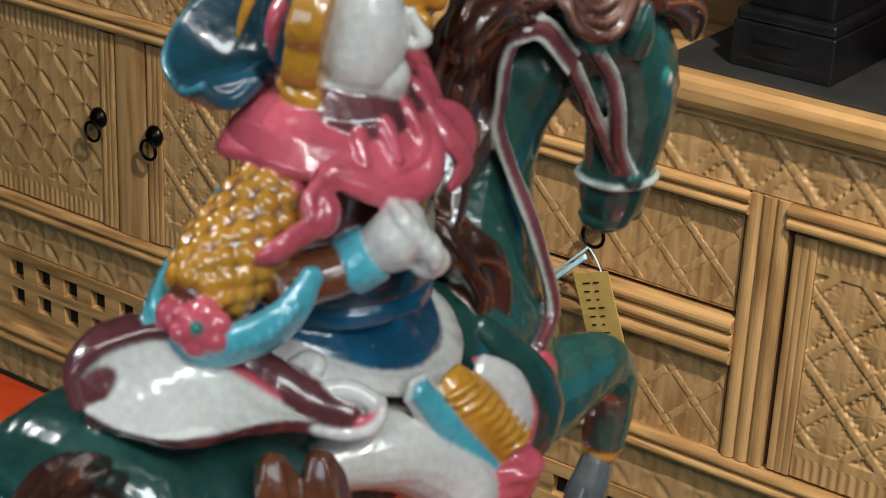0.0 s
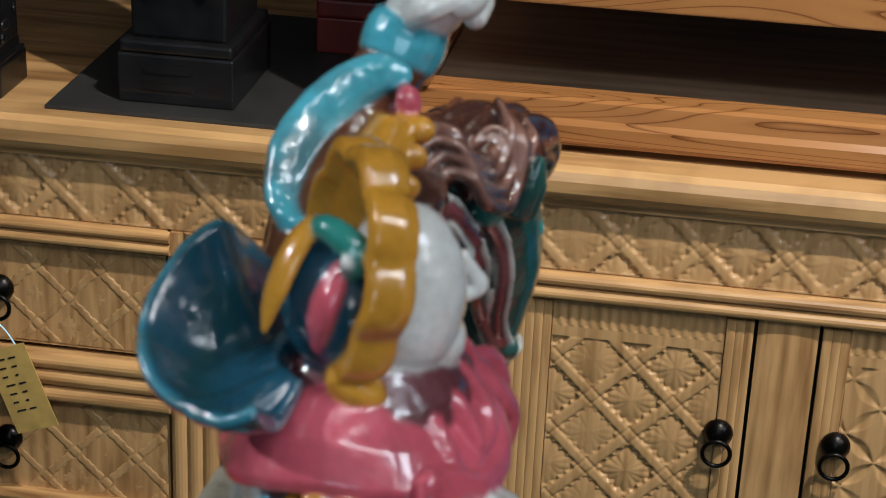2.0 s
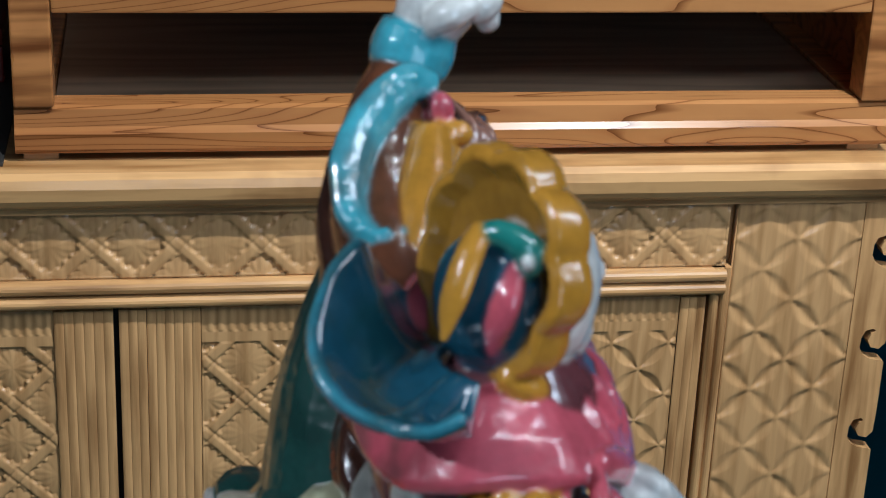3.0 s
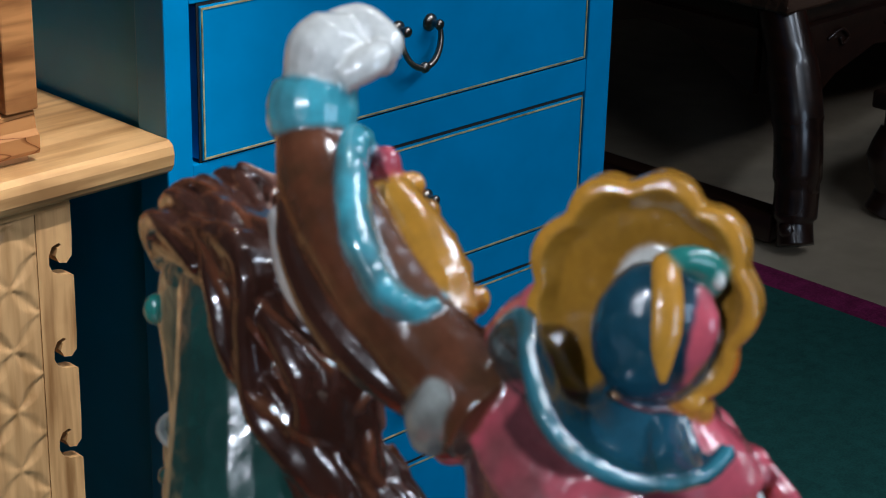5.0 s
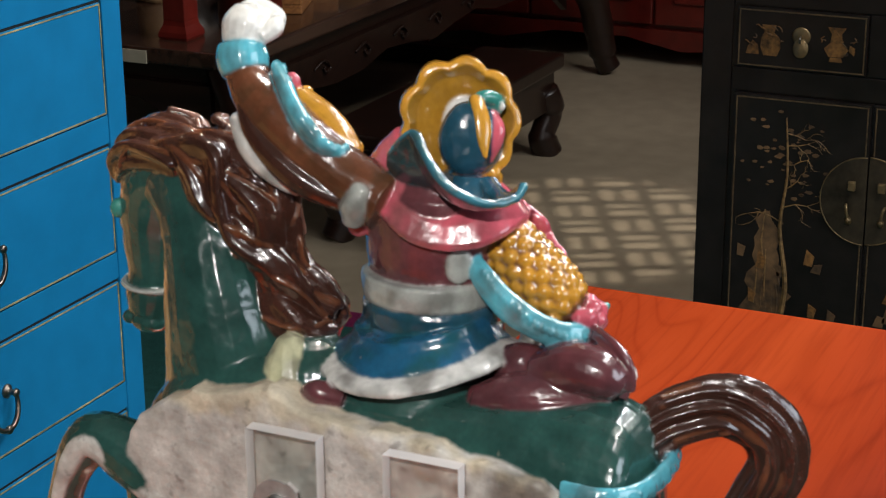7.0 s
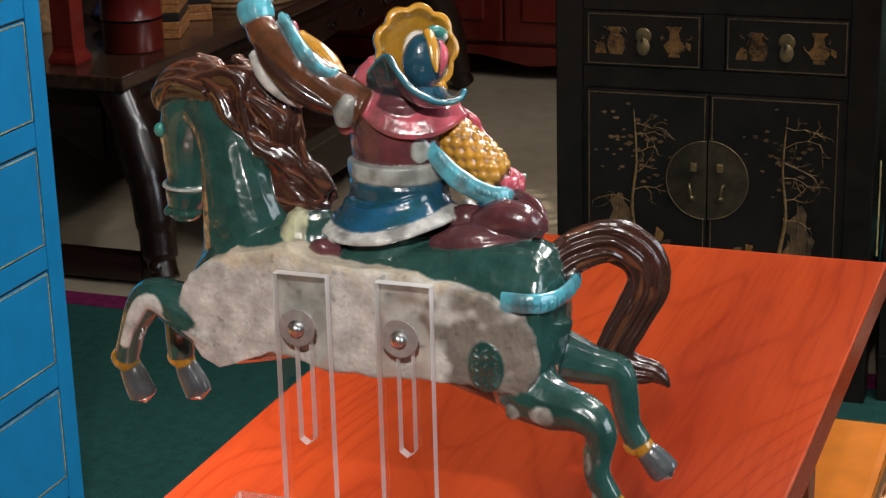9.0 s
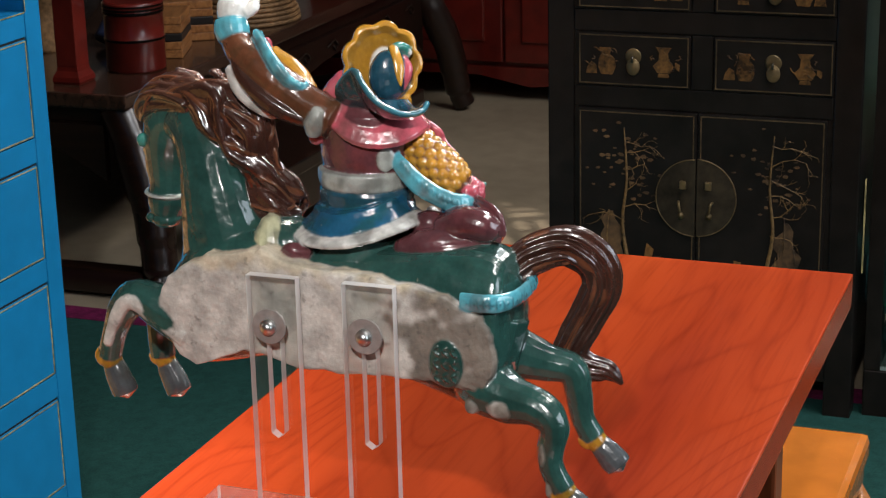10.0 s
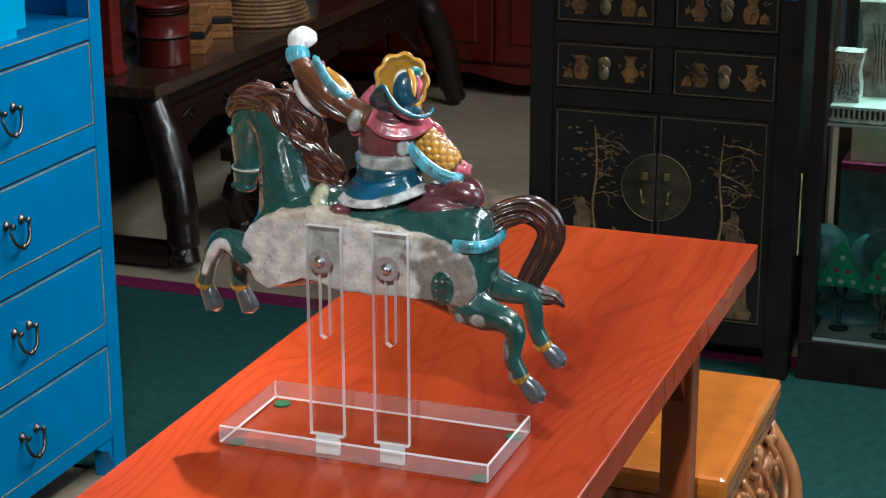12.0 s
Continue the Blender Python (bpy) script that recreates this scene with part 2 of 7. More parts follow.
    rr = t.new("ShaderNodeMapRange")
    rr.inputs["To Min"].default_value, rr.inputs["To Max"].default_value = max(rough - 0.1, 0.03), min(rough + 0.12, 1)
    l.new(blot.outputs["Fac"], rr.inputs["Value"])
    l.new(rr.outputs["Result"], b.inputs["Roughness"])
    bp = t.new("ShaderNodeBump")
    bp.inputs["Strength"].default_value, bp.inputs["Distance"].default_value = bump, 0.001
    l.new(a1.outputs[0], bp.inputs["Height"])
    l.new(bp.outputs["Normal"], b.inputs["Normal"])
    return m


def pane(name, tint=(0.96, 0.97, 0.965), ior=1.49, gloss=0.0):
    """A thin clear sheet: it lets light straight through and mirrors by Fresnel, or by one even share."""
    m = bpy.data.materials.new(name)
    m.use_nodes = True
    t, l = m.node_tree.nodes, m.node_tree.links
    t.remove(t["Principled BSDF"])
    see, shine, fr, mx = t.new("ShaderNodeBsdfTransparent"), t.new("ShaderNodeBsdfGlossy"), t.new("ShaderNodeFresnel"), t.new("ShaderNodeMixShader")
    see.inputs["Color"].default_value = (*tint, 1)
    shine.inputs["Roughness"].default_value, fr.inputs["IOR"].default_value = 0.02, ior
    if gloss > 0:
        mx.inputs[0].default_value = gloss
    else:
        l.new(fr.outputs[0], mx.inputs[0])
    l.new(see.outputs[0], mx.inputs[1])
    l.new(shine.outputs[0], mx.inputs[2])
    l.new(mx.outputs[0], t["Material Output"].inputs["Surface"])
    return m


ELM = wood("elm", (0.38, 0.205, 0.078), (0.58, 0.340, 0.146), axis=2, rough=0.36, coat=0.4, scale=13, bump=0.16, streak=0.2)
ELM_UP = wood("elm_upright", (0.27, 0.130, 0.044), (0.61, 0.35, 0.145), axis=2, rough=0.36, coat=0.4, scale=11, bump=0.22, streak=0.28)
ELM_ACROSS = wood("elm_across", (0.25, 0.115, 0.038), (0.64, 0.365, 0.145), axis=0, rough=0.34, coat=0.4, scale=11, bump=0.25, streak=0.4)
ELM_TOP = wood("elm_top", (0.30, 0.14, 0.04), (0.63, 0.36, 0.145), axis=0, rough=0.3, coat=0.3, scale=7, bump=0.12, streak=0.6)
CHERRY = wood("shelf_timber", (0.13, 0.040, 0.009), (0.46, 0.20, 0.062), axis=0, rough=0.3, coat=0.3, scale=7, bump=0.12, ring=26, streak=0.5)
def flame(name, base, line, glow_col, squash=(0.75, 3.6, 1), ink=(0.80, 0.72, 0.70), turns_of=20.0):
    """Polished boards with arched growth lines, pores and a varying sheen."""
    m = bpy.data.materials.new(name)
    m.use_nodes = True
    t, l = m.node_tree.nodes, m.node_tree.links
    b = t["Principled BSDF"]
    co = t.new("ShaderNodeTexCoord")

    def grain(scale, detail, stretch):
        mp, n = t.new("ShaderNodeMapping"), t.new("ShaderNodeTexNoise")
        mp.inputs["Scale"].default_value = stretch
        n.inputs["Scale"].default_value, n.inputs["Detail"].default_value = scale, detail
        l.new(co.outputs["Object"], mp.inputs["Vector"])
        l.new(mp.outputs["Vector"], n.inputs["Vector"])
        return n.outputs["Fac"]

    def ramp(src, *stops):
        r = t.new("ShaderNodeValToRGB")
        while len(r.color_ramp.elements) < len(stops):
            r.color_ramp.elements.new(0.5)
        for e, (p, c) in zip(r.color_ramp.elements, stops):
            e.position, e.color = p, (*c, 1)
        l.new(src, r.inputs["Fac"])
        return r.outputs["Color"]

    def blend(kind, fac, a, c):
        x = t.new("ShaderNodeMix")
        x.data_type, x.blend_type = "RGBA", kind
        x.inputs["Factor"].default_value = fac
        l.new(a, x.inputs["A"])
        l.new(c, x.inputs["B"])
        return x.outputs["Result"]
    broad = grain(2.0, 1.2, squash)
    turns, saw = t.new("ShaderNodeMath"), t.new("ShaderNodeMath")
    turns.operation, saw.operation = "MULTIPLY", "FRACT"
    turns.inputs[1].default_value = turns_of
    l.new(broad, turns.inputs[0])
    l.new(turns.outputs[0], saw.inputs[0])
    lines = ramp(saw.outputs[0], (0.0, ink), (0.14, (0.94, 0.92, 0.91)), (0.50, (1, 1, 1)), (0.86, (0.96, 0.94, 0.93)), (1.0, (0.82, 0.75, 0.73)))
    boards = ramp(grain(1.3, 2, (0.35, 3.0, 1)), (0.36, line), (0.52, base), (0.70, glow_col))
    pores = ramp(grain(34, 4, (0.3, 6, 1)), (0.32, (0.86, 0.83, 0.83)), (0.52, (1, 1, 1)))
    col = blend("MULTIPLY", 0.8, blend("MULTIPLY", 0.9, boards, lines), pores)
    l.new(col, b.inputs["Base Color"])
    rr = t.new("ShaderNodeMapRange")
    rr.inputs["To Min"].default_value, rr.inputs["To Max"].default_value = 0.13, 0.30
    l.new(grain(7, 4, (1, 1, 1)), rr.inputs["Value"])
    l.new(rr.outputs["Result"], b.inputs["Roughness"])
    b.inputs["Specular IOR Level"].default_value = 0.4
    bp = t.new("ShaderNodeBump")
    bp.inputs["Strength"].default_value, bp.inputs["Distance"].default_value = 0.08, 0.0006
    l.new(pores, bp.inputs["Height"])
    l.new(bp.outputs["Normal"], b.inputs["Normal"])
    return m


TABLE = flame("red_timber", (0.41, 0.052, 0.012), (0.27, 0.028, 0.008), (0.51, 0.080, 0.017))
RAILWOOD = flame("flamed_rail_timber", (0.38, 0.165, 0.052), (0.28, 0.11, 0.033), (0.48, 0.23, 0.08), (0.8, 9.0, 9.0), (0.26, 0.16, 0.10), 26.0)
STOOL = plain("amber_lacquer", (0.56, 0.165, 0.02), 0.25, coat=0.6, scale=20, vary=0.1)
CARVED = wood("carved_timber", (0.16, 0.05, 0.015), (0.42, 0.17, 0.06), axis=2, rough=0.25, coat=0.6, scale=9)
ROSE = wood("dark_rosewood", (0.007, 0.003, 0.002), (0.018, 0.007, 0.004), axis=1, rough=0.30, coat=0.18, scale=7)
BLUE = plain("blue_lacquer", (0.006, 0.20, 0.44), 0.32, coat=0.25, scale=18, vary=0.07, bump=0.03)
GOLD = plain("worn_gold_line", (0.44, 0.35, 0.16), 0.5, metal=0.25, scale=90, vary=0.4)
BLACK = plain("black_lacquer", (0.0100, 0.0074, 0.0060), 0.36, coat=0.10, scale=30, vary=0.3, bump=0.03, spec=0.28)
INK_AND_SHADE = plain("black_ink_and_gap_shade", (0.004, 0.004, 0.004), 0.9)
PAINTED = plain("faded_gold_paint", (0.150, 0.070, 0.018), 0.5, metal=0.2, scale=150, vary=0.5)
BRASS = plain("aged_brass", (0.19, 0.130, 0.060), 0.38, metal=0.6, scale=60, vary=0.3)
IRON = plain("black_iron", (0.018, 0.015, 0.014), 0.3, metal=0.9, scale=80, vary=0.3)
PEWTER = plain("dark_pewter", (0.22, 0.19, 0.16), 0.3, metal=1.0, scale=80, vary=0.3)
STEEL = plain("bright_steel", (0.70, 0.70, 0.69), 0.30, metal=1.0, scale=80, vary=0.1)
PLATE = pane("clear_acrylic_plate", gloss=0.07)
GLASS = pane("shop_glass", (0.95, 0.97, 0.96), 1.45)
CARPET = plain("green_carpet", (0.017, 0.066, 0.056), 0.95, scale=300, vary=0.16, bump=0.7, spec=0.1)
BORDER = plain("magenta_carpet", (0.13, 0.012, 0.055), 0.95, scale=260, vary=0.3, bump=0.8, spec=0.1)
TILE = plain("beige_floor", (0.32, 0.255, 0.175), 0.55, scale=14, vary=0.1, bump=0.02)
WALL = plain("dim_wall", (0.05, 0.042, 0.036), 0.8, scale=10)
CEIL = plain("ceiling_paint", (0.42, 0.41, 0.39), 0.8, scale=10)
REDLAC = plain("red_lacquer", (0.12, 0.010, 0.006), 0.3, coat=0.4, scale=20, vary=0.25)
GREEN_PAD = plain("green_felt", (0.01, 0.09, 0.03), 0.9, scale=300, vary=0.3)


def milky(name, share):
    """Sawn or polished acrylic edges: part clear, part white scatter."""
    m = pane(name, (0.95, 0.94, 0.93), gloss=0.08)
    t, l = m.node_tree.nodes, m.node_tree.links
    mx, white = t.new("ShaderNodeMixShader"), t.new("ShaderNodeBsdfPrincipled")
    white.inputs["Base Color"].default_value, white.inputs["Roughness"].default_value = (0.86, 0.84, 0.83, 1), 0.35
    mx.inputs[0].default_value = share
    l.new(t["Mix Shader"].outputs[0], mx.inputs[1])
    l.new(white.outputs[0], mx.inputs[2])
    l.new(mx.outputs[0], t["Material Output"].inputs["Surface"])
    return m


SIDE, SAWN = milky("polished_acrylic_side", 0.20), milky("sawn_acrylic", 0.62)
ZINC = plain("dull_zinc", (0.30, 0.285, 0.27), 0.5, metal=0.5, scale=200, vary=0.15)
# glaze colours of the statue: red, green, blue, gloss
GLAZES = [(0.019, 0.066, 0.056, 1.0), (0.044, 0.0165, 0.011, 1.0), (0.66, 0.655, 0.62, 1.0), (0.09, 0.40, 0.49, 1.0), (0.014, 0.064, 0.102, 1.0), (0.012, 0.086, 0.170, 1.0),
          (0.55, 0.095, 0.130, 1.0), (0.120, 0.036, 0.042, 1.0), (0.52, 0.245, 0.025, 1.0), (0.130, 0.045, 0.021, 1.0), (0.065, 0.073, 0.078, 1.0), (0.44, 0.415, 0.375, 0.0), (0.37, 0.39, 0.36, 0.85),
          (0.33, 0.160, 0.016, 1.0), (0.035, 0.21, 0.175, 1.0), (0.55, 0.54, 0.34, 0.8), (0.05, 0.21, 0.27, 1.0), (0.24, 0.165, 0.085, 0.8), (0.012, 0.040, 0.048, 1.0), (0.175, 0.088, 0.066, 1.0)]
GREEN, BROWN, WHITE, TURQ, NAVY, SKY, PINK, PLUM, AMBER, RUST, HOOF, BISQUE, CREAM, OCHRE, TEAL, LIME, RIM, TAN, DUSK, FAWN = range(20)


def fired():
    """Lead glaze over clay: pooled colour, thin specks, a wet coat; dry where the gloss is nil."""
    m = bpy.data.materials.new("tile_glaze")
    m.use_nodes = True
    t, l = m.node_tree.nodes, m.node_tree.links
    b = t["Principled BSDF"]
    at = t.new("ShaderNodeAttribute")
    at.attribute_name = "tone"
    co = t.new("ShaderNodeTexCoord")

    def noise(scale, detail, lo, hi, a, z):
        n, r = t.new("ShaderNodeTexNoise"), t.new("ShaderNodeMapRange")
        n.inputs["Scale"].default_value, n.inputs["Detail"].default_value = scale, detail
        for k, v in (("From Min", lo), ("From Max", hi), ("To Min", a), ("To Max", z)):
            r.inputs[k].default_value = v
        l.new(co.outputs["Object"], n.inputs["Vector"])
        l.new(n.outputs["Fac"], r.inputs["Value"])
        return r.outputs["Result"], n

    def math_node(op, a, c):
        n = t.new("ShaderNodeMath")
        n.operation = op
        for s, v in zip(n.inputs, (a, c)):
            if isinstance(v, (int, float)):
                s.default_value = v
            else:
                l.new(v, s)
        return n.outputs[0]
    pool, _ = noise(48, 5, 0.34, 0.66, 0.70, 1.18)
    fine, n2 = noise(380, 5, 0.3, 0.7, 0.90, 1.08)
    dry, _ = noise(70, 10, 0.36, 0.64, 0.74, 1.14)
    pits, _ = noise(150, 5, 0.28, 0.38, 0.62, 1.0)
    dry = math_node("MULTIPLY", dry, pits)
    shade = t.new("ShaderNodeMix")
    l.new(at.outputs["Alpha"], shade.inputs["Factor"])
    l.new(dry, shade.inputs["A"])
    split = t.new("ShaderNodeSeparateColor")
    l.new(at.outputs["Color"], split.inputs["Color"])
    thin = t.new("ShaderNodeMapRange")
    thin.inputs["From Max"].default_value, thin.inputs["To Max"].default_value = 0.55, 0.75
    l.new(split.outputs["Green"], thin.inputs["Value"])
    even = t.new("ShaderNodeMix")
    l.new(thin.outputs["Result"], even.inputs["Factor"])
    l.new(pool, even.inputs["A"])
    even.inputs["B"].default_value = 1.0
    l.new(even.outputs["Result"], shade.inputs["B"])
    mul = t.new("ShaderNodeVectorMath")
    mul.operation = "SCALE"
    l.new(at.outputs["Color"], mul.inputs[0])
    l.new(math_node("MULTIPLY", shade.outputs["Result"], fine), mul.inputs["Scale"])
    speck, _ = noise(110, 8, 0.71, 0.76, 0.0, 0.35)
    mx = t.new("ShaderNodeMix")
    mx.data_type = "RGBA"
    mx.inputs["B"].default_value = (0.30, 0.27, 0.21, 1)
    l.new(speck, mx.inputs["Factor"])
    l.new(mul.outputs["Vector"], mx.inputs["A"])
    l.new(mx.outputs["Result"], b.inputs["Base Color"])
    rough = t.new("ShaderNodeMapRange")
    rough.inputs["To Min"].default_value, rough.inputs["To Max"].default_value = 0.80, 0.24
    l.new(at.outputs["Alpha"], rough.inputs["Value"])
    l.new(rough.outputs["Result"], b.inputs["Roughness"])
    l.new(math_node("MULTIPLY", at.outputs["Alpha"], 0.85), b.inputs["Coat Weight"])
    b.inputs["Coat Roughness"].default_value = 0.07
    bp, bq = t.new("ShaderNodeBump"), t.new("ShaderNodeBump")
    bp.inputs["Strength"].default_value, bp.inputs["Distance"].default_value = 0.18, 0.001
    l.new(n2.outputs["Fac"], bp.inputs["Height"])
    bq.inputs["Distance"].default_value = 0.0005
    grit, _ = noise(160, 9, 0.3, 0.7, 0.0, 1.0)
    l.new(grit, bq.inputs["Height"])
    l.new(math_node("SUBTRACT", 1.0, at.outputs["Alpha"]), bq.inputs["Strength"])
    l.new(bp.outputs["Normal"], bq.inputs["Normal"])
    l.new(bq.outputs["Normal"], b.inputs["Normal"])
    return m


FIRED = fired()
# the room
def setting(name, bm, mat, label="", category=""):
    return tagged(link(name, bm, mat), label, category, kind="structure")


setting("floor", box(-3, 7, -3, 5, -0.1, 0), TILE, "pale beige shop floor", "floor")
setting("carpet", prism([(-3, -3), (2.50, -3), (2.50, 3.2), (1.50, 3.2), (1.50, 1.31), (-3, 1.31)], 0.008, "xy"), CARPET, "dark green carpet laid on the floor", "carpet")
setting("carpet_border", box(2.50, 2.575, -3, 3.2, 0.0, 0.009), BORDER, "magenta border strip of the carpet", "carpet")
setting("wall_north", box(-3, 7, 5, 5.1, 0, 2.8), WALL)
setting("wall_south", box(-3, 7, -3.1, -3, 0, 2.8), WALL)
setting("wall_east", box(7, 7.1, -3, 5, 0, 2.8), WALL)
setting("wall_west", box(-3.1, -3, -3, 5, 0, 2.8), WALL)
setting("wall_behind_sideboard", box(-3, 0.80, 1.86, 1.94, 0, 2.8), WALL)
setting("ceiling", box(-3, 7, -3, 5, 2.8, 2.9), CEIL)


def ring_at(bm, c, big, small, axis="y", seg=20, sides=8):
    """A torus added to bm."""
    pts = []
    for k in range(seg):
        a = 2 * math.pi * k / seg
        u, v = big * math.cos(a), big * math.sin(a)
        pts.append((c[0] + u, c[1], c[2] + v) if axis == "y" else (c[0], c[1] + u, c[2] + v))
    return tube(pts, small, sides, bm, closed=True, up=(0, 1, 0) if axis == "y" else (1, 0, 0))


def lattice_gobo():
    """Unseen parquet lattice added under a spot to pattern the light on the floor."""
    t = thing("lattice_gobo", "unseen dark wooden lattice panel added to pattern the floor light", "screen", at=(3.153, 1.205, 1.95), rz=28)
    n, c = 7, 0.031
    h = n * c / 2
    for k in range(n + 1):
        e = -h + k * c
        part("bar", box(e - 0.0042, e + 0.0042, -h, h, 0, 0.006), ROSE, t)
        part("bar", box(-h, h, e - 0.0042, e + 0.0042, 0.0065, 0.012), ROSE, t)
    for i in range(n):
        for j in range(n):
            x, y = -h + (i + 0.5) * c, -h + (j + 0.5) * c
            a, b = (c / 2, 0.0032) if (i + j) % 2 else (0.0032, c / 2)
            part("slat", box(x - a, x + a, y - b, y + b, 0.013, 0.017), ROSE, t)
    part("hanger", tube([(0, h, 0.017), (0, h, 0.85)], 0.002, 8), ROSE, t)
    part("hanger", tube([(0, -h, 0.017), (0, -h, 0.85)], 0.002, 8), ROSE, t)
    return t


lattice_gobo()
# the carved sideboard; it is mirrored about its middle
EX, EY = -0.3975, 1.360


def relief(x0, x1, z0, z1, y, height, step=0.0021, flute=0.0, margin=0.0):
    """A carved panel that faces -y, as a fine grid whose depth is height(x, z)."""
    nx, nz = max(int((x1 - x0) / step), 2), max(int((z1 - z0) / step), 2)
    xs, zs = np.linspace(x0, x1, nx + 1), np.linspace(z0, z1, nz + 1)
    gx, gz = np.meshgrid(xs, zs, indexing="ij")
    h = 0.85 * height(gx, gz) + 0.0003 * np.sin(gx * 61) * np.sin(gz * 47)
    if flute > 0:
        edge = (gz > z1 - flute) | (gz < z0 + flute)
        h = np.where(edge, 0.0007 * np.sin(2 * np.pi * gx / 0.0095 + 1.5 * np.sin(gx * 37)), h)
        h = np.where((~edge) & ((gz > z1 - flute - margin) | (gz < z0 + flute + margin)), 0.0002 * np.sin(gx * 300), h)
    h[0, :], h[-1, :], h[:, 0], h[:, -1] = 0, 0, 0, 0
    co = np.stack([gx, y - h, gz], -1).reshape(-1, 3)
    i = np.arange(nx)[:, None] * (nz + 1) + np.arange(nz)[None, :]
    quads = np.stack([i, i + nz + 1, i + nz + 2, i + 1], -1).reshape(-1, 4)
    n = len(co)
    back = [(x0, y + 0.012, z0), (x1, y + 0.012, z0), (x1, y + 0.012, z1), (x0, y + 0.012, z1)]
    c = [0, nx * (nz + 1), nx * (nz + 1) + nz, nz]
    rim = [[c[0] + k * (nz + 1) for k in range(nx, -1, -1)] + [n, n + 1], [nx * (nz + 1) + k for k in range(nz, -1, -1)] + [n + 1, n + 2],
           [c[3] + k * (nz + 1) for k in range(nx + 1)] + [n + 2, n + 3], [k for k in range(nz + 1)] + [n + 3, n], [n + 3, n + 2, n + 1, n]]
    me = bpy.data.meshes.new("panel")
    me.from_pydata([tuple(p) for p in co] + back, [], [tuple(q) for q in quads] + rim)
    me.shade_smooth()
    return me


def lattice(px, phase_x, phase_z):
    """Crossed ribs with a scalloped rosette sunk in every diamond."""
    def height(x, z):
        u, v = ((x - phase_x) + (z - phase_z)) / px, ((x - phase_x) - (z - phase_z)) / px
        du, dv = np.abs(u - np.round(u)) * px * 0.707, np.abs(v - np.round(v)) * px * 0.707
        h = np.zeros_like(x)
        for d in (du, dv):
            h += 0.0003 * np.exp(-(d / 0.0040) ** 4) - 0.0011 * np.exp(-((d - 0.0056) / 0.0012) ** 2)
        cu, cv = u - np.floor(u) - 0.5, v - np.floor(v) - 0.5
        cx, cz = (cu + cv) * px / 2, (cu - cv) * px / 2
        r, a = np.hypot(cx, cz), np.arctan2(cz, cx)
        lobe = px * 0.295 * (1 + 0.12 * np.cos(4 * a)) + 0.0034 * (np.abs(np.sin(7 * a)) - 0.6)
        tilt = 0.75 + 0.35 * np.sin(17.0 * np.round(u - 0.5) + 29.0 * np.round(v - 0.5))
        h -= 0.0040 * tilt * np.exp(-np.clip(lobe - r, 0, None) / (px * 0.13)) / (1 + np.exp(np.clip((r - lobe) / 0.0003, -40, 40)))
        return h
    return height


def petals(p, phase_x, phase_z):
    """Chip-carved pointed leaves that meet in four-petal flowers."""
    def height(x, z):
        u, v = ((x - phase_x) + (z - phase_z)) / p, ((x - phase_x) - (z - phase_z)) / p
        h = np.zeros_like(x)
        for a, b in ((u, v), (v, u)):
            e = np.abs(a - np.round(a))
            f = b - np.floor(b)
            w = 0.185 * np.sin(np.pi * np.clip((f - 0.05) / 0.90, 0, 1)) + 1e-6
            h -= 0.0030 * np.clip(1 - e / w, 0, 1) ** 0.8 * (0.8 + 0.3 * np.sin(7.0 * np.round(a) + 5.0 * np.floor(b)))
        return h
    return height


def moulding(x0, x1, z0, z1, y, beads=2):
    """A run of reeded moulding along x."""
    pts = [(y + 0.012, z0), (y - 0.002, z0)]
    h = (z1 - z0) / beads
    for b in range(beads):
        for k in range(1, 8):
            a = math.pi * k / 8
            pts.append((y - 0.002 - 0.0075 * math.sin(a), z0 + h * (b + 0.5 - 0.46 * math.cos(a))))
        pts.append((y - 0.0025, z0 + h * (b + 1)))
    pts.append((y + 0.012, z1))
    return prism(pts, x1 - x0, "yz", x0)


def reeded(x0, x1, z0, z1, y, n=3, depth=0.004):
    """An upright post with reeds along its length."""
    pts = [(x0, y + 0.02), (x0, y)]
    w = (x1 - x0) / n
    for b in range(n):
        for k in range(1, 6):
            a = math.pi * k / 6
            pts.append((x0 + w * (b + 0.5 - 0.45 * math.cos(a)), y - depth * math.sin(a)))
        pts.append((x0 + w * (b + 1), y))
    pts.append((x1, y + 0.02))
    return prism(pts, z1 - z0, "xy", z0)


def ring_pull(parent, x, z, y):
    b = part("ring_pull", lathe([(0.0135, 0.0), (0.0135, 0.003), (0.011, 0.0065), (0.0065, 0.0105), (0.0, 0.0115)], 20, m=pose(x, y, z, 90)), IRON, parent, "black iron ring pull", smooth=True)
    bm = ring_at(bmesh.new(), (x, y - 0.0125, z - 0.0155), 0.0125, 0.0021)
    part("ring", bm, IRON, b, smooth=True)
    return b


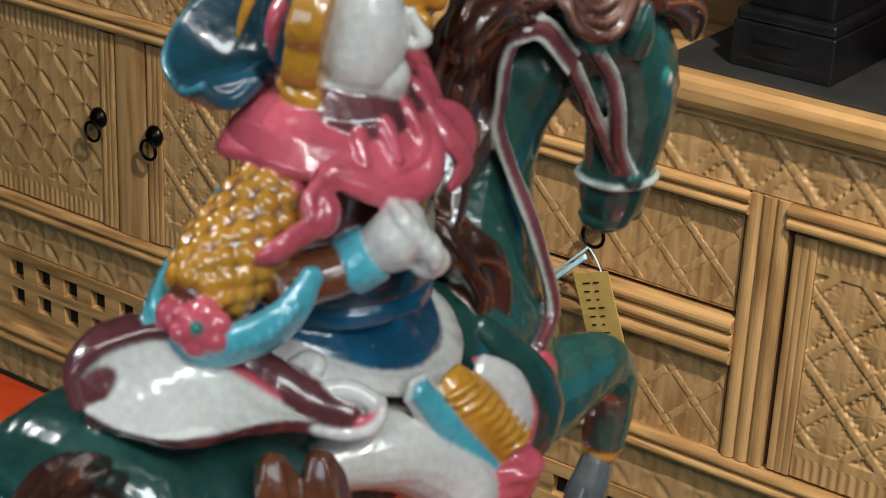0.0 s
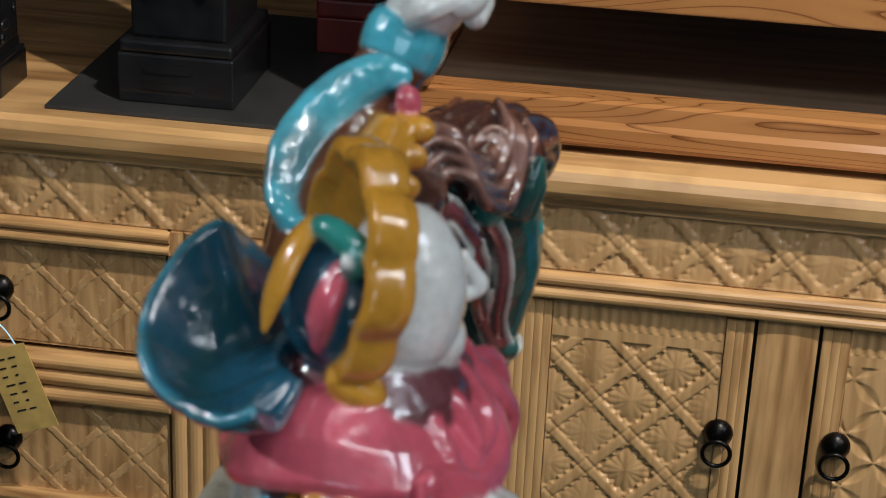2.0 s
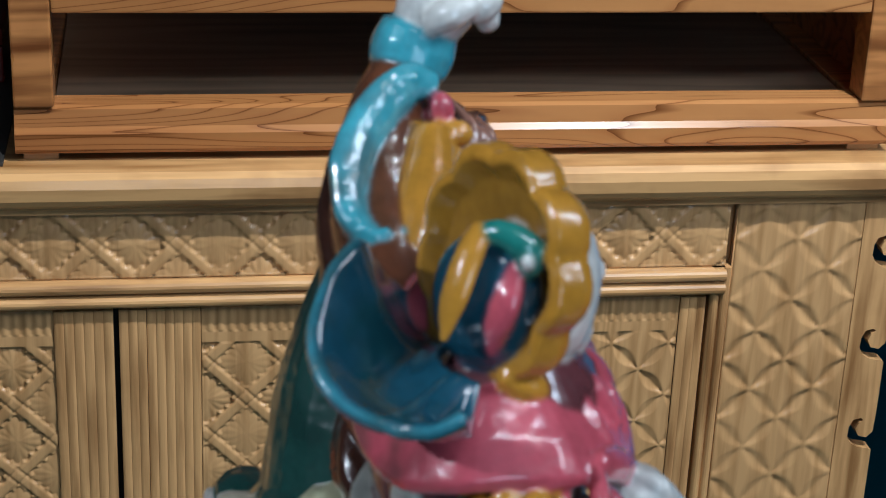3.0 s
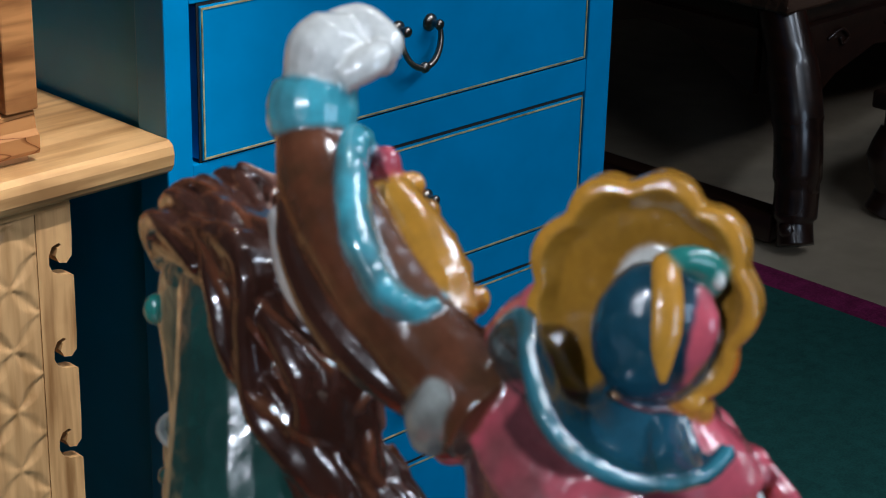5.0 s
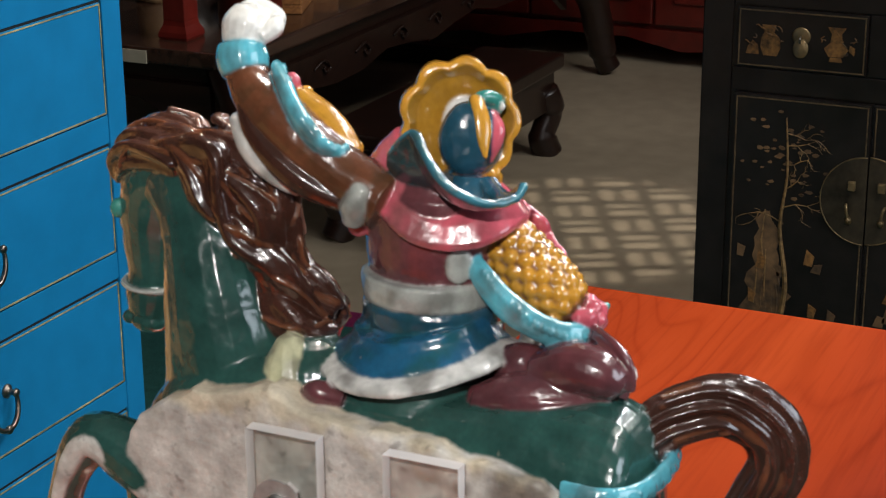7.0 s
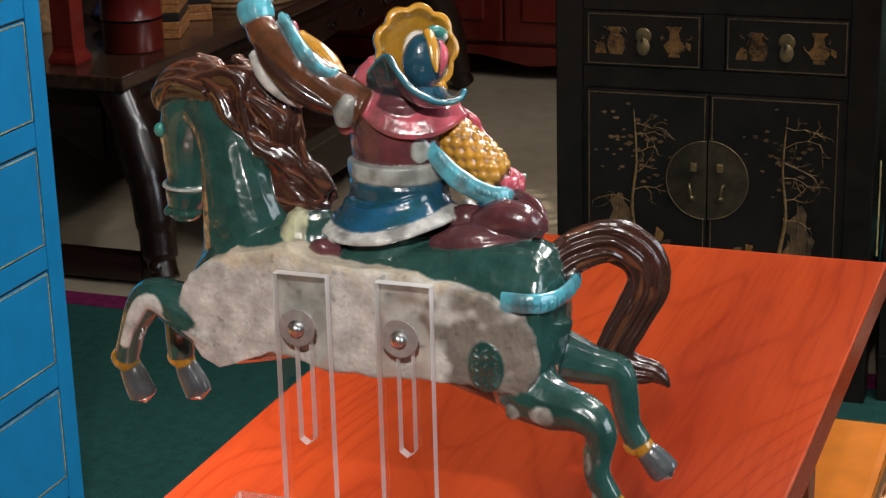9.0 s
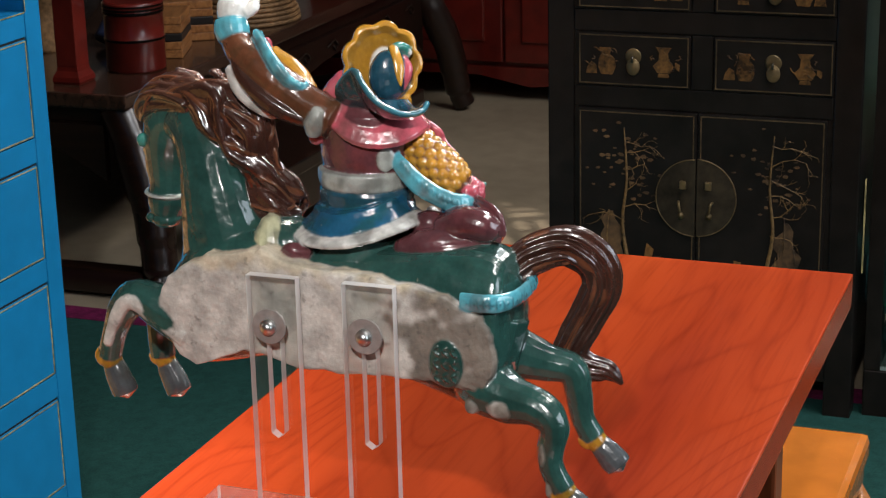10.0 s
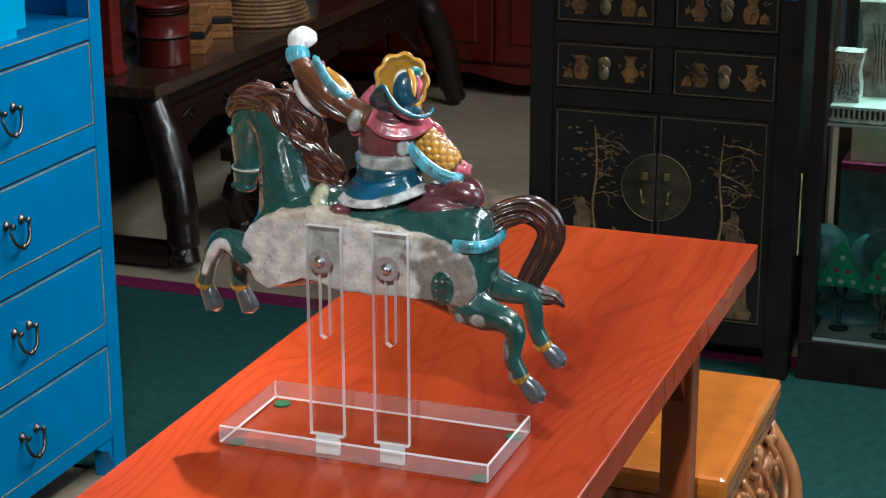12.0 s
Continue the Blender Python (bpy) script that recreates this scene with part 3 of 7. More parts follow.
def sideboard():
    t = thing("sideboard", "long carved elm sideboard with ring pulls against the wall", "sideboard", at=(EX, 1.6, 0))

    def put(name, bm, mat=ELM, parent=t, label="", bevel=0.0, smooth=False):
        ob = bm if isinstance(bm, bpy.types.Object) else link(name, bm, mat, None, smooth, bevel)
        ob.matrix_basis = Matrix.Translation((-EX, -1.6, 0))
        ob.parent = parent
        return tagged(ob, label)

    def panel(name, me, parent=t, label=""):
        me.materials.append(ELM)
        return put(name, new(name, me), parent=parent, label=label)
    put("carcass", box(-1.52, 0.725, EY + 0.014, 1.80, 0.06, 0.706), ELM_UP)
    # top slab with a worn nosing
    prof = [(1.345, 0.712), (1.3415, 0.718), (1.340, 0.729), (1.342, 0.737), (1.348, 0.7415), (1.82, 0.7415), (1.82, 0.707), (1.352, 0.707)]
    put("top_board", prism(prof, 2.54, "yz", -1.666), ELM_TOP, label="honey-coloured elm top board")
    put("fascia", box(-1.56, 0.765, EY - 0.004, EY + 0.012, 0.700, 0.7065), ELM_ACROSS)
    # carved band under the top, then mouldings
    panel("carved_band", relief(-1.50, 0.600, 0.6375, 0.7005, EY, lattice(0.0735, -0.047, 0.669), 0.0016), label="carved lattice frieze")
    put("moulding", mat=ELM_ACROSS, bm=moulding(-1.50, EX - 0.2075, 0.610, 0.637, EY))
    put("moulding", mat=ELM_ACROSS, bm=moulding(EX + 0.2075, 0.600, 0.610, 0.637, EY))
    put("moulding", mat=ELM_ACROSS, bm=moulding(EX - 0.165, EX + 0.165, 0.613, 0.637, EY))
    put("moulding", mat=ELM_ACROSS, bm=moulding(-1.50, 0.600, 0.320, 0.346, EY))
    put("moulding", mat=ELM_ACROSS, bm=moulding(EX - 0.162, EX + 0.162, 0.448, 0.500, EY, 3))
    panel("carved_band", relief(-1.50, 0.600, 0.262, 0.3195, EY + 0.002, petals(0.052, 0.0, 0.29), 0.0028), label="carved petal band")
    # pierced rail
    bm = bmesh.new()
    box(-1.50, 0.600, EY, EY + 0.012, 0.246, 0.2615, bm)
    box(-1.50, 0.600, EY, EY + 0.012, 0.206, 0.220, bm)
    box(-1.50, 0.600, EY, EY + 0.012, 0.150, 0.180, bm)
    x = -1.50
    while x < 0.57:
        for z0, z1 in ((0.220, 0.246), (0.180, 0.206)):
            box(x, x + 0.026, EY + 0.0005, EY + 0.0115, z0, z1, bm)
        x += 0.052
    put("pierced_rail", bm, ELM_ACROSS, label="lattice of square holes")
    # black sheets that colour in the shade behind holes and door gaps
    put("shadow_board", box(-1.50, 0.600, EY + 0.0125, EY + 0.0135, 0.150, 0.262), INK_AND_SHADE)
    put("shadow_board", box(-1.50, 0.600, EY + 0.0132, EY + 0.0138, 0.336, 0.636), INK_AND_SHADE)
    put("bottom_rail", mat=ELM_ACROSS, bm=moulding(-1.50, 0.600, 0.118, 0.150, EY))
    panel("carved_band", relief(-1.50, 0.600, 0.065, 0.117, EY + 0.002, petals(0.052, 0.0, 0.29), 0.0032), label="carved petal band")
    # posts, doors and drawers on both halves
    for s in (1, -1):
        def sx(a, b):
            return (a, b) if s > 0 else (2 * EX - b, 2 * EX - a)
        put("post", reeded(*sx(-0.236, -0.190), 0.347, 0.637, EY, 3), ELM_UP)
        put("post", reeded(*(sx(0.302, 0.355) if s > 0 else sx(0.2585, 0.3075)), 0.347, 0.610, EY, 1, 0.002), ELM_UP)
        put("post", reeded(*sx(0.588, 0.606), 0.118, 0.637, EY - 0.001, 2), ELM_UP)
        panel("corner_panel", relief(*sx(0.607, 0.728), 0.118, 0.7005, EY - 0.002, petals(0.062, sx(0.667, 0.667)[0], 0.54), 0.0022), label="carved petal corner panel")
        # scrolled bracket along the end
        pts = [(0.728, 0.7005), (0.768, 0.7005)]
        z = 0.7005
        while z > 0.16:
            for dz, dx in ((0.0, 0.766), (0.030, 0.766), (0.050, 0.765), (0.056, 0.759), (0.054, 0.751), (0.047, 0.7475), (0.040, 0.750), (0.037, 0.754), (0.0345, 0.7515), (0.0365, 0.744), (0.044, 0.7405), (0.054, 0.740), (0.062, 0.744), (0.0665, 0.752), (0.068, 0.762), (0.070, 0.766)):
                pts.append((dx, z - dz))
            z -= 0.0955
        pts += [(0.760, 0.10), (0.728, 0.10)]
        pts = pts if s > 0 else [(2 * EX - a, b) for a, b in pts][::-1]
        put("end_bracket", prism(pts, 0.016, "xz", EY - 0.003), ELM_UP, label="scroll-edged elm end bracket")
        put("foot", box(*sx(0.69, 0.745), EY, EY + 0.06, 0.0, 0.118), ELM_UP, bevel=0.003)
        put("foot", box(*sx(0.69, 0.745), 1.72, 1.78, 0.0, 0.062), ELM_UP, bevel=0.003)
        wide = (0.2985, 0.277, 0.3585, 0.3815) if s > 0 else (0.2545, 0.241, 0.3115, 0.338)
        for kind, a, b, ring in (("lattice", -0.183, 0.0425, None), ("lattice", 0.0475, wide[0], wide[1]), ("petal", wide[2], 0.585, wide[3])):
            x0, x1 = sx(a, b)
            d = put("door", reeded(x0, x0 + 0.024, 0.349, 0.607, EY, 3, 0.0008), ELM_UP, label="carved elm cupboard door")
            for m, bm in (("stile", reeded(x1 - 0.024 - (0.028 if a < 0 else 0), x1, 0.349, 0.607, EY, 6 if a < 0 else 3, 0.0009)),):
                link(m, bm, ELM_UP, d)
            if kind == "lattice" and a > 0:
                link("stile", reeded(*((x0 + 0.0245, x0 + 0.072) if s > 0 else (x1 - 0.072, x1 - 0.0245)), 0.349, 0.607, EY + 0.001, 6, 0.0009), ELM_UP, d)
            lo, hi = x0 + 0.0245, x1 - 0.0245 - (0.028 if a < 0 else 0)
            if a > 0 and kind == "lattice":
                lo, hi = (x0 + 0.0725, x1 - 0.0245) if s > 0 else (x0 + 0.0245, x1 - 0.0725)
            fn = lattice(0.0735, (lo + hi) / 2, 0.478) if kind == "lattice" else petals(0.0545, (lo + hi) / 2, 0.478)
            me = relief(lo, hi, 0.349, 0.607, EY + 0.0015, fn, 0.0012, flute=0.024, margin=0.012)
            me.materials.append(ELM)
            tagged(new("carved_panel", me), "carved lattice panel" if kind == "lattice" else "carved petal panel").parent = d
            if ring is not None:
                ring_pull(d, ring if s > 0 else 2 * EX - ring, 0.4935, EY - 0.001)
    for z0, z1, zr in ((0.503, 0.611, 0.557), (0.336, 0.446, 0.397)):
        d = put("drawer", box(EX - 0.158, EX + 0.158, EY + 0.004, EY + 0.013, z0 + 0.002, z1 - 0.002), ELM_UP, label="carved elm drawer front")
        me = relief(EX - 0.156, EX + 0.156, z0 + 0.0045, z1 - 0.0045, EY + 0.0035, lattice(0.062, EX, (z0 + z1) / 2), 0.0012)
        me.materials.append(ELM)
        new("carved_panel", me).parent = d
        ring_pull(d, EX - 0.003, zr + 0.004, EY + 0.002)
    return t


sideboard()


def price_tag():
    """A paper tag tied to a drawer ring."""
    t = thing("price_tag", "tan paper price tag on pale blue ribbon from a drawer", "tag", at=(-0.395, 1.345, 0.545))
    bm = box(-0.0215, 0.0215, -0.0005, 0.0005, -0.088, 0.0)
    bmesh.ops.transform(bm, matrix=pose(0.009, -0.020, -0.028, 0, -20, 0), verts=bm.verts)
    tag = part("tag_paper", bm, TAGPAPER, t, "tan card with rows of writing")
    for k in range(7):
        for j, w in ((0, 0.009), (1, 0.007)):
            bm = box(-0.012 + j * 0.013, -0.012 + j * 0.013 + w - 0.002 * (k % 3), -0.0012, -0.0008, -0.012 - 0.009 * k, -0.0105 - 0.009 * k)
            bmesh.ops.transform(bm, matrix=pose(0.009, -0.020, -0.028, 0, -20, 0), verts=bm.verts)
            part("written_line", bm, INK_AND_SHADE, tag)
    part("ribbon", tube(spline([(-0.001, -0.012, -0.006), (-0.014, -0.016, -0.020), (-0.044, -0.014, -0.050), (-0.032, -0.018, -0.046), (0.000, -0.016, -0.014)]), 0.0032, 6, flat=0.4), RIBBON, t, "pale blue ribbon", smooth=True)
    part("ribbon", tube(spline([(0.001, -0.012, -0.006), (0.014, -0.015, -0.018), (0.026, -0.014, -0.045), (0.027, -0.015, -0.075)]), 0.0011, 6, flat=0.5), RIBBON, t, "pale blue ribbon", smooth=True)
    return t


TAGPAPER = plain("tan_card", (0.56, 0.36, 0.10), 0.6, scale=60, vary=0.15)
RIBBON = plain("pale_ribbon", (0.50, 0.74, 0.86), 0.4, scale=90)
price_tag()


def display_cabinet():
    """The open shelf unit that stands on the sideboard."""
    t = thing("display_cabinet", "open reddish timber display cabinet standing on the sideboard top", "cabinet", at=(0.355, 1.58, 0.7415))
    o = Matrix.Translation((-0.355, -1.58, -0.7415))

    def put(name, bm, mat=CHERRY, label="", bevel=0.0):
        bmesh.ops.transform(bm, matrix=o, verts=bm.verts)
        return part(name, bm, mat, t, label, bevel=bevel)
    z = 0.7415
    for x in (-0.030, 0.712):
        for y in (1.384, 1.74):
            put("foot", box(x, x + 0.030, y, y + 0.03, z, z + 0.008), ELM_TOP, bevel=0.001)
    prof = [(1.376, z + 0.008), (1.374, z + 0.012), (1.374, z + 0.026), (1.379, z + 0.031), (1.381, z + 0.046), (1.385, z + 0.0485), (1.412, z + 0.0485), (1.412, z + 0.008)]
    put("front_rail", prism(prof, 0.785, "yz", -0.036), RAILWOOD, "moulded front rail")
    put("back_rail", box(-0.036, 0.749, 1.75, 1.79, z + 0.008, z + 0.046), bevel=0.002)
    for x in (-0.036, 0.717):
        put("side_rail", box(x, x + 0.032, 1.4125, 1.7495, z + 0.008, z + 0.046), bevel=0.002)
        put("upright", box(x, x + 0.034, 1.3765, 1.4105, z + 0.049, 1.45), CHERRY, "square timber upright", bevel=0.002)
        put("upright", box(x, x + 0.034, 1.752, 1.786, z + 0.0465, 1.45), CHERRY, "square timber upright", bevel=0.002)
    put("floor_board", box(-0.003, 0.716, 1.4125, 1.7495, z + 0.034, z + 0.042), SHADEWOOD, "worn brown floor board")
    put("back_panel", box(-0.002, 0.716, 1.765, 1.772, z + 0.047, 1.45), SHADED_BACK, "back panel coloured dark for the unlit inside")
    put("side_panel", box(-0.030, -0.024, 1.411, 1.7515, z + 0.047, 1.45), CHERRY)
    put("side_panel", box(0.740, 0.746, 1.411, 1.7515, z + 0.047, 1.45), CHERRY)
    put("shelf", box(-0.001, 0.715, 1.400, 1.764, 0.876, 0.890), CHERRY)
    put("shelf_rail", box(-0.0015, 0.7165, 1.3775, 1.3995, 0.873, 0.905), RAILWOOD, bevel=0.002)
    put("top", box(-0.06, 0.775, 1.36, 1.80, 1.451, 1.485), CHERRY, bevel=0.004)
    return t


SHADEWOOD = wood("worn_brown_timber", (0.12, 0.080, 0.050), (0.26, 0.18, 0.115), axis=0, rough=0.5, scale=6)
# brown timber coloured darker to hold the shade at the cabinet's back
SHADED_BACK = wood("shaded_back_timber", (0.030, 0.017, 0.010), (0.085, 0.050, 0.028), axis=0, rough=0.55, scale=6)
display_cabinet()


def plinth(x0, x1, y0, y1, z0, label, tall=0.046, slim=0.82, knots=False):
    t = thing("carved_plinth", label, "plinth", at=((x0 + x1) / 2, (y0 + y1) / 2, z0))
    w, d = (x1 - x0) / 2, (y1 - y0) / 2
    rnd = random.Random(17)
    part("foot_block", box(-w, w, -d, d, 0, tall), BLACKWOOD, t, bevel=0.002)
    part("step", box(-w * 0.97, w * 0.97, -d * 0.97, d * 0.97, tall + 0.0005, tall + (0.004 if knots else 0.012)), BLACKWOOD, t, bevel=0.0015 if knots else 0.003)
    part("waist", box(-w * slim, w * slim, -d * slim, d * slim, tall + 0.0125, 0.30), BLACKWOOD, t, bevel=0.003)
    part("neck", box(-w * slim, w * slim, -d * slim, d * slim, tall + 0.0042 if knots else tall + 0.0121, tall + 0.0124), BLACKWOOD, t)
    for k in range(2):
        part("sunk_bar", box(-w * 0.55, w * 0.30, -d - 0.0012, -d - 0.0002, tall * (0.30 + 0.34 * k), tall * (0.44 + 0.34 * k)), BLACKWOOD, t)
    for k in range(26 if knots else 0):
        f = k % 2
        u, z, r = rnd.uniform(-0.75, 0.75), tall + 0.016 + 0.0052 * k, rnd.uniform(0.0035, 0.0065)
        c = (u * w * slim, -d * slim, z) if f == 0 else (w * slim, u * d * slim, z)
        bm = bmesh.new()
        blob(bm, c, (r * 1.5, r * 0.45, r) if f == 0 else (r * 0.45, r * 1.5, r), 0, rz=rnd.uniform(-20, 20), seg=10)
        part("carved_knot", bm, BLACKWOOD, t, smooth=True)
    for k in range(0 if knots else 3):
        part("carved_knot", tube(spline([(-w * 0.5, -d * 0.84, 0.10 + 0.05 * k), (0, -d * 0.86, 0.12 + 0.05 * k), (w * 0.5, -d * 0.84, 0.10 + 0.05 * k)]), 0.004, 8), BLACKWOOD, t, smooth=True)
    return t


BLACKWOOD = plain("black_stained_wood", (0.0065, 0.006, 0.0065), 0.34, coat=0.25, scale=50, vary=0.4, bump=0.25)
SLATE = plain("dark_slate", (0.030, 0.028, 0.026), 0.45, scale=30, vary=0.2, bump=0.05)
tagged(link("slate_slab", box(-0.350, -0.046, 1.366, 1.70, 0.7415, 0.7455), SLATE, bevel=0.0008), "thin dark slate slab lying on the sideboard", "slab")
plinth(-0.290, -0.182, 1.394, 1.53, 0.7455, "black carved wooden plinth standing on a slate slab")
plinth(-0.455, -0.396, 1.380, 1.446, 0.7415, "small black carved wooden plinth on the sideboard top", 0.030, 0.84, True)
red_box = thing("red_box", "small red lacquered box on a slate slab", "box", at=(-0.105, 1.6375, 0.7455))
part("body", box(-0.045, 0.045, -0.0525, 0.0525, 0.0, 0.036), REDLAC, red_box, bevel=0.002)
part("lid", box(-0.0455, 0.0455, -0.053, 0.053, 0.0365, 0.0545), REDLAC, red_box, bevel=0.003)
# the blue chest of drawers
def bail_handle(parent, x, y, z):
    h = part("handle", lathe([(0.0095, 0), (0.0095, 0.002), (0.007, 0.004), (0.004, 0.006), (0.004, 0.013), (0.006, 0.0145), (0.005, 0.0175), (0.0, 0.0185)], 16, m=pose(x - 0.0235, y, z + 0.022, 90)), PEWTER, parent, "dark metal bail handle", smooth=True)
    part("rosette", lathe([(0.0095, 0), (0.0095, 0.002), (0.007, 0.004), (0.004, 0.006), (0.004, 0.013), (0.006, 0.0145), (0.005, 0.0175), (0.0, 0.0185)], 16, m=pose(x + 0.0235, y, z + 0.022, 90)), PEWTER, h, smooth=True)
    pts = [(x + 0.0285 * math.cos(a), y - 0.012 - 0.006 * max(0, -math.sin(a)), z + 0.014 + 0.034 * math.sin(a)) for a in [math.pi * (1 + k / 16) for k in range(17)]]
    pts = [(x - 0.0245, y - 0.012, z + 0.021)] + pts + [(x + 0.0245, y - 0.012, z + 0.021)]
    part("bail", tube(pts, [0.0022] + [0.0026 + 0.0012 * math.sin(math.pi * k / 18) for k in range(17)] + [0.0022], 8), PEWTER, h, smooth=True)
    part("drop_knob", lathe([(0.0, -0.004), (0.005, -0.003), (0.0065, 0), (0.005, 0.003), (0, 0.004)], 12, m=pose(x, y - 0.0185, z - 0.0195, 90)), PEWTER, h, smooth=True)
    return h


def chest_of_drawers():
    t = thing("chest_of_drawers", "bright blue lacquered chest of drawers with worn gold lines", "chest", at=(1.195, 1.58, 0))
    o = Matrix.Translation((-1.195, -1.58, 0))
    F = 1.352

    def put(name, bm, mat=BLUE, label="", parent=t, bevel=0.0):
        bmesh.ops.transform(bm, matrix=o, verts=bm.verts)
        return part(name, bm, mat, parent, label, bevel=bevel)
    x0, x1 = 0.862, 1.524
    for x in (x0, x1 - 0.042):
        put("corner_post", box(x + (0.012 if x < 1 else 0), x + 0.042, F - 0.001, F + 0.045, 0.0, 1.42), bevel=0.002)
        put("corner_post", box(x, x + 0.042, 1.79, 1.835, 0.0, 1.42), bevel=0.002)
        put("side_panel", box(x + (0.018 if x < 1 else 0.026), x + (0.026 if x < 1 else 0.034), F + 0.0455, 1.7895, 0.085, 1.40))
    put("gold_line", box(x1 - 0.0425, x1 - 0.0405, F - 0.0022, F - 0.0012, 0.905, 1.40), GOLD)
    zs = [(0.708, 0.866), (0.512, 0.668), (0.318, 0.4735), (0.122, 0.278)]
    for z0, z1 in ((0.088, 0.1215), (0.2785, 0.3175), (0.474, 0.5115), (0.6685, 0.7075), (0.8665, 0.905)):
        put("rail", box(x0 + 0.0425, x1 - 0.0425, F, F + 0.03, z0, z1), bevel=0.0012)
    put("shelf_edge", box(x0 + 0.0425, x1 - 0.0425, F - 0.0012, F - 0.0002, 0.9025, 0.9045), GOLD)
    put("carcass", box(x0 + 0.0275, x1 - 0.035, F + 0.0305, 1.788, 0.10, 0.9045))
    put("back_panel", box(x0 + 0.0425, x1 - 0.0425, 1.80, 1.815, 0.905, 1.40))
    put("top", box(x0 - 0.02, x1 + 0.02, F - 0.02, 1.85, 1.4205, 1.45), bevel=0.003)
    # brackets between the feet
    for sgn, xa in ((1, x0 + 0.0425), (-1, x1 - 0.0425)):
        put("bracket", prism([(xa, 0.0875), (xa + sgn * 0.06, 0.0875), (xa + sgn * 0.045, 0.075), (xa + sgn * 0.012, 0.06), (xa, 0.03)], 0.02, "xz", F + 0.004))
    a, b = 0.914, 1.479
    for z0, z1 in zs:
        d = put("drawer", box(a + 0.002, b - 0.002, F - 0.0015, F + 0.028, z0 + 0.0015, z1 - 0.0032), BLUE, "blue drawer front outlined in worn gold", bevel=0.0012)
        gold = bmesh.new()
        for q in ((a + 0.003, b - 0.003, z0 + 0.003, z0 + 0.0048), (a + 0.003, b - 0.003, z1 - 0.0065, z1 - 0.0047), (a + 0.003, a + 0.0048, z0 + 0.005, z1 - 0.0067), (b - 0.0048, b - 0.003, z0 + 0.005, z1 - 0.0067)):
            box(q[0], q[1], F - 0.0024, F - 0.0014, q[2], q[3], gold)
        bmesh.ops.transform(gold, matrix=o, verts=gold.verts)
        part("gold_line", gold, GOLD, d)
        # black sheet colours in the shade of the joint round the drawer
        put("gap", box(a - 0.0005, b + 0.0005, F + 0.0012, F + 0.0022, z0 - 0.0005, z1 + 0.0005), INK_AND_SHADE)
        bail_handle(d, 1.1965 - 1.195, F - 0.0015 - 1.58, (z0 + z1) / 2 - 0.012)
    return t


chest_of_drawers()


def storage_box():
    t = thing("storage_box", "bright cyan wooden box in the open shelf of a chest", "box", at=(1.17, 1.58, 0.9046))
    part("front_panel", prism([(-0.25, 0.0), (0.115, 0.0), (0.115, 0.012), (0.145, 0.012), (0.145, 0.40), (-0.25, 0.40)], 0.014, "xz", -0.205), CYAN, t, bevel=0.0015)
    part("side_panel", box(0.131, 0.145, -0.1905, 0.15, 0.012, 0.40), CYAN, t)
    part("side_panel", box(-0.25, -0.236, -0.1905, 0.15, 0.0, 0.40), CYAN, t)
    part("lid", box(-0.25, 0.145, -0.205, 0.15, 0.4005, 0.415), CYAN, t)
    return t


CYAN = plain("cyan_lacquer", (0.012, 0.36, 0.62), 0.3, coat=0.3, scale=18, vary=0.06)
storage_box()
# the red table and the stool at its end
def table():
    t = thing("table", "polished red-orange hardwood table with rounded aprons", "table", at=(0.15, 0.2365, 0))
    o = Matrix.Translation((-0.15, -0.2365, 0))

    def put(name, bm, mat=TABLE, label="", bevel=0.0):
        bmesh.ops.transform(bm, matrix=o, verts=bm.verts)
        return part(name, bm, mat, t, label, bevel=bevel)
    x0, x1, y0, y1, z = -0.62, 0.922, 0.018, 0.455, 0.783
    bm = box(x0, x1, y0, y1, z - 0.036, z)
    for v in bm.verts:
        if v.co.z < z - 0.01:
            v.co.x += 0.004 if v.co.x < 0 else -0.004
    put("tabletop", bm, TABLE, "glossy red-orange tabletop", bevel=0.002)
    for x in (x0 + 0.12, x1 - 0.16):
        for y in (y0 + 0.045, y1 - 0.085):
            put("leg", box(x, x + 0.04, y, y + 0.04, 0.0, z - 0.0365), TABLE_UP, "square hardwood leg", bevel=0.004)
    for y in (y0 + 0.055, y1 - 0.073):
        a, b = x0 + 0.1605, x1 - 0.1605
        arch = [(a, z - 0.037), (b, z - 0.037), (b, z - 0.17)] + [(b - 0.06 + 0.025 * math.cos(q), z - 0.12 + 0.05 * math.sin(q)) for q in [math.pi * k / 10 for k in range(0, 6)]]
        arch += [(a + 0.06 - 0.025 * math.cos(q), z - 0.12 + 0.05 * math.sin(q)) for q in [math.pi * k / 10 for k in range(5, -1, -1)]] + [(a, z - 0.17)]
        put("apron", prism(arch, 0.018, "xz", y), TABLE)
    for x in (x0 + 0.13, x1 - 0.15):
        put("apron", box(x, x + 0.018, y0 + 0.0855, y1 - 0.0855, z - 0.10, z - 0.037), TABLE)
    return t


TABLE_UP = wood("red_timber_upright", (0.18, 0.035, 0.010), (0.36, 0.080, 0.022), axis=2, rough=0.3, coat=0.35, scale=6, bump=0.05)
table()


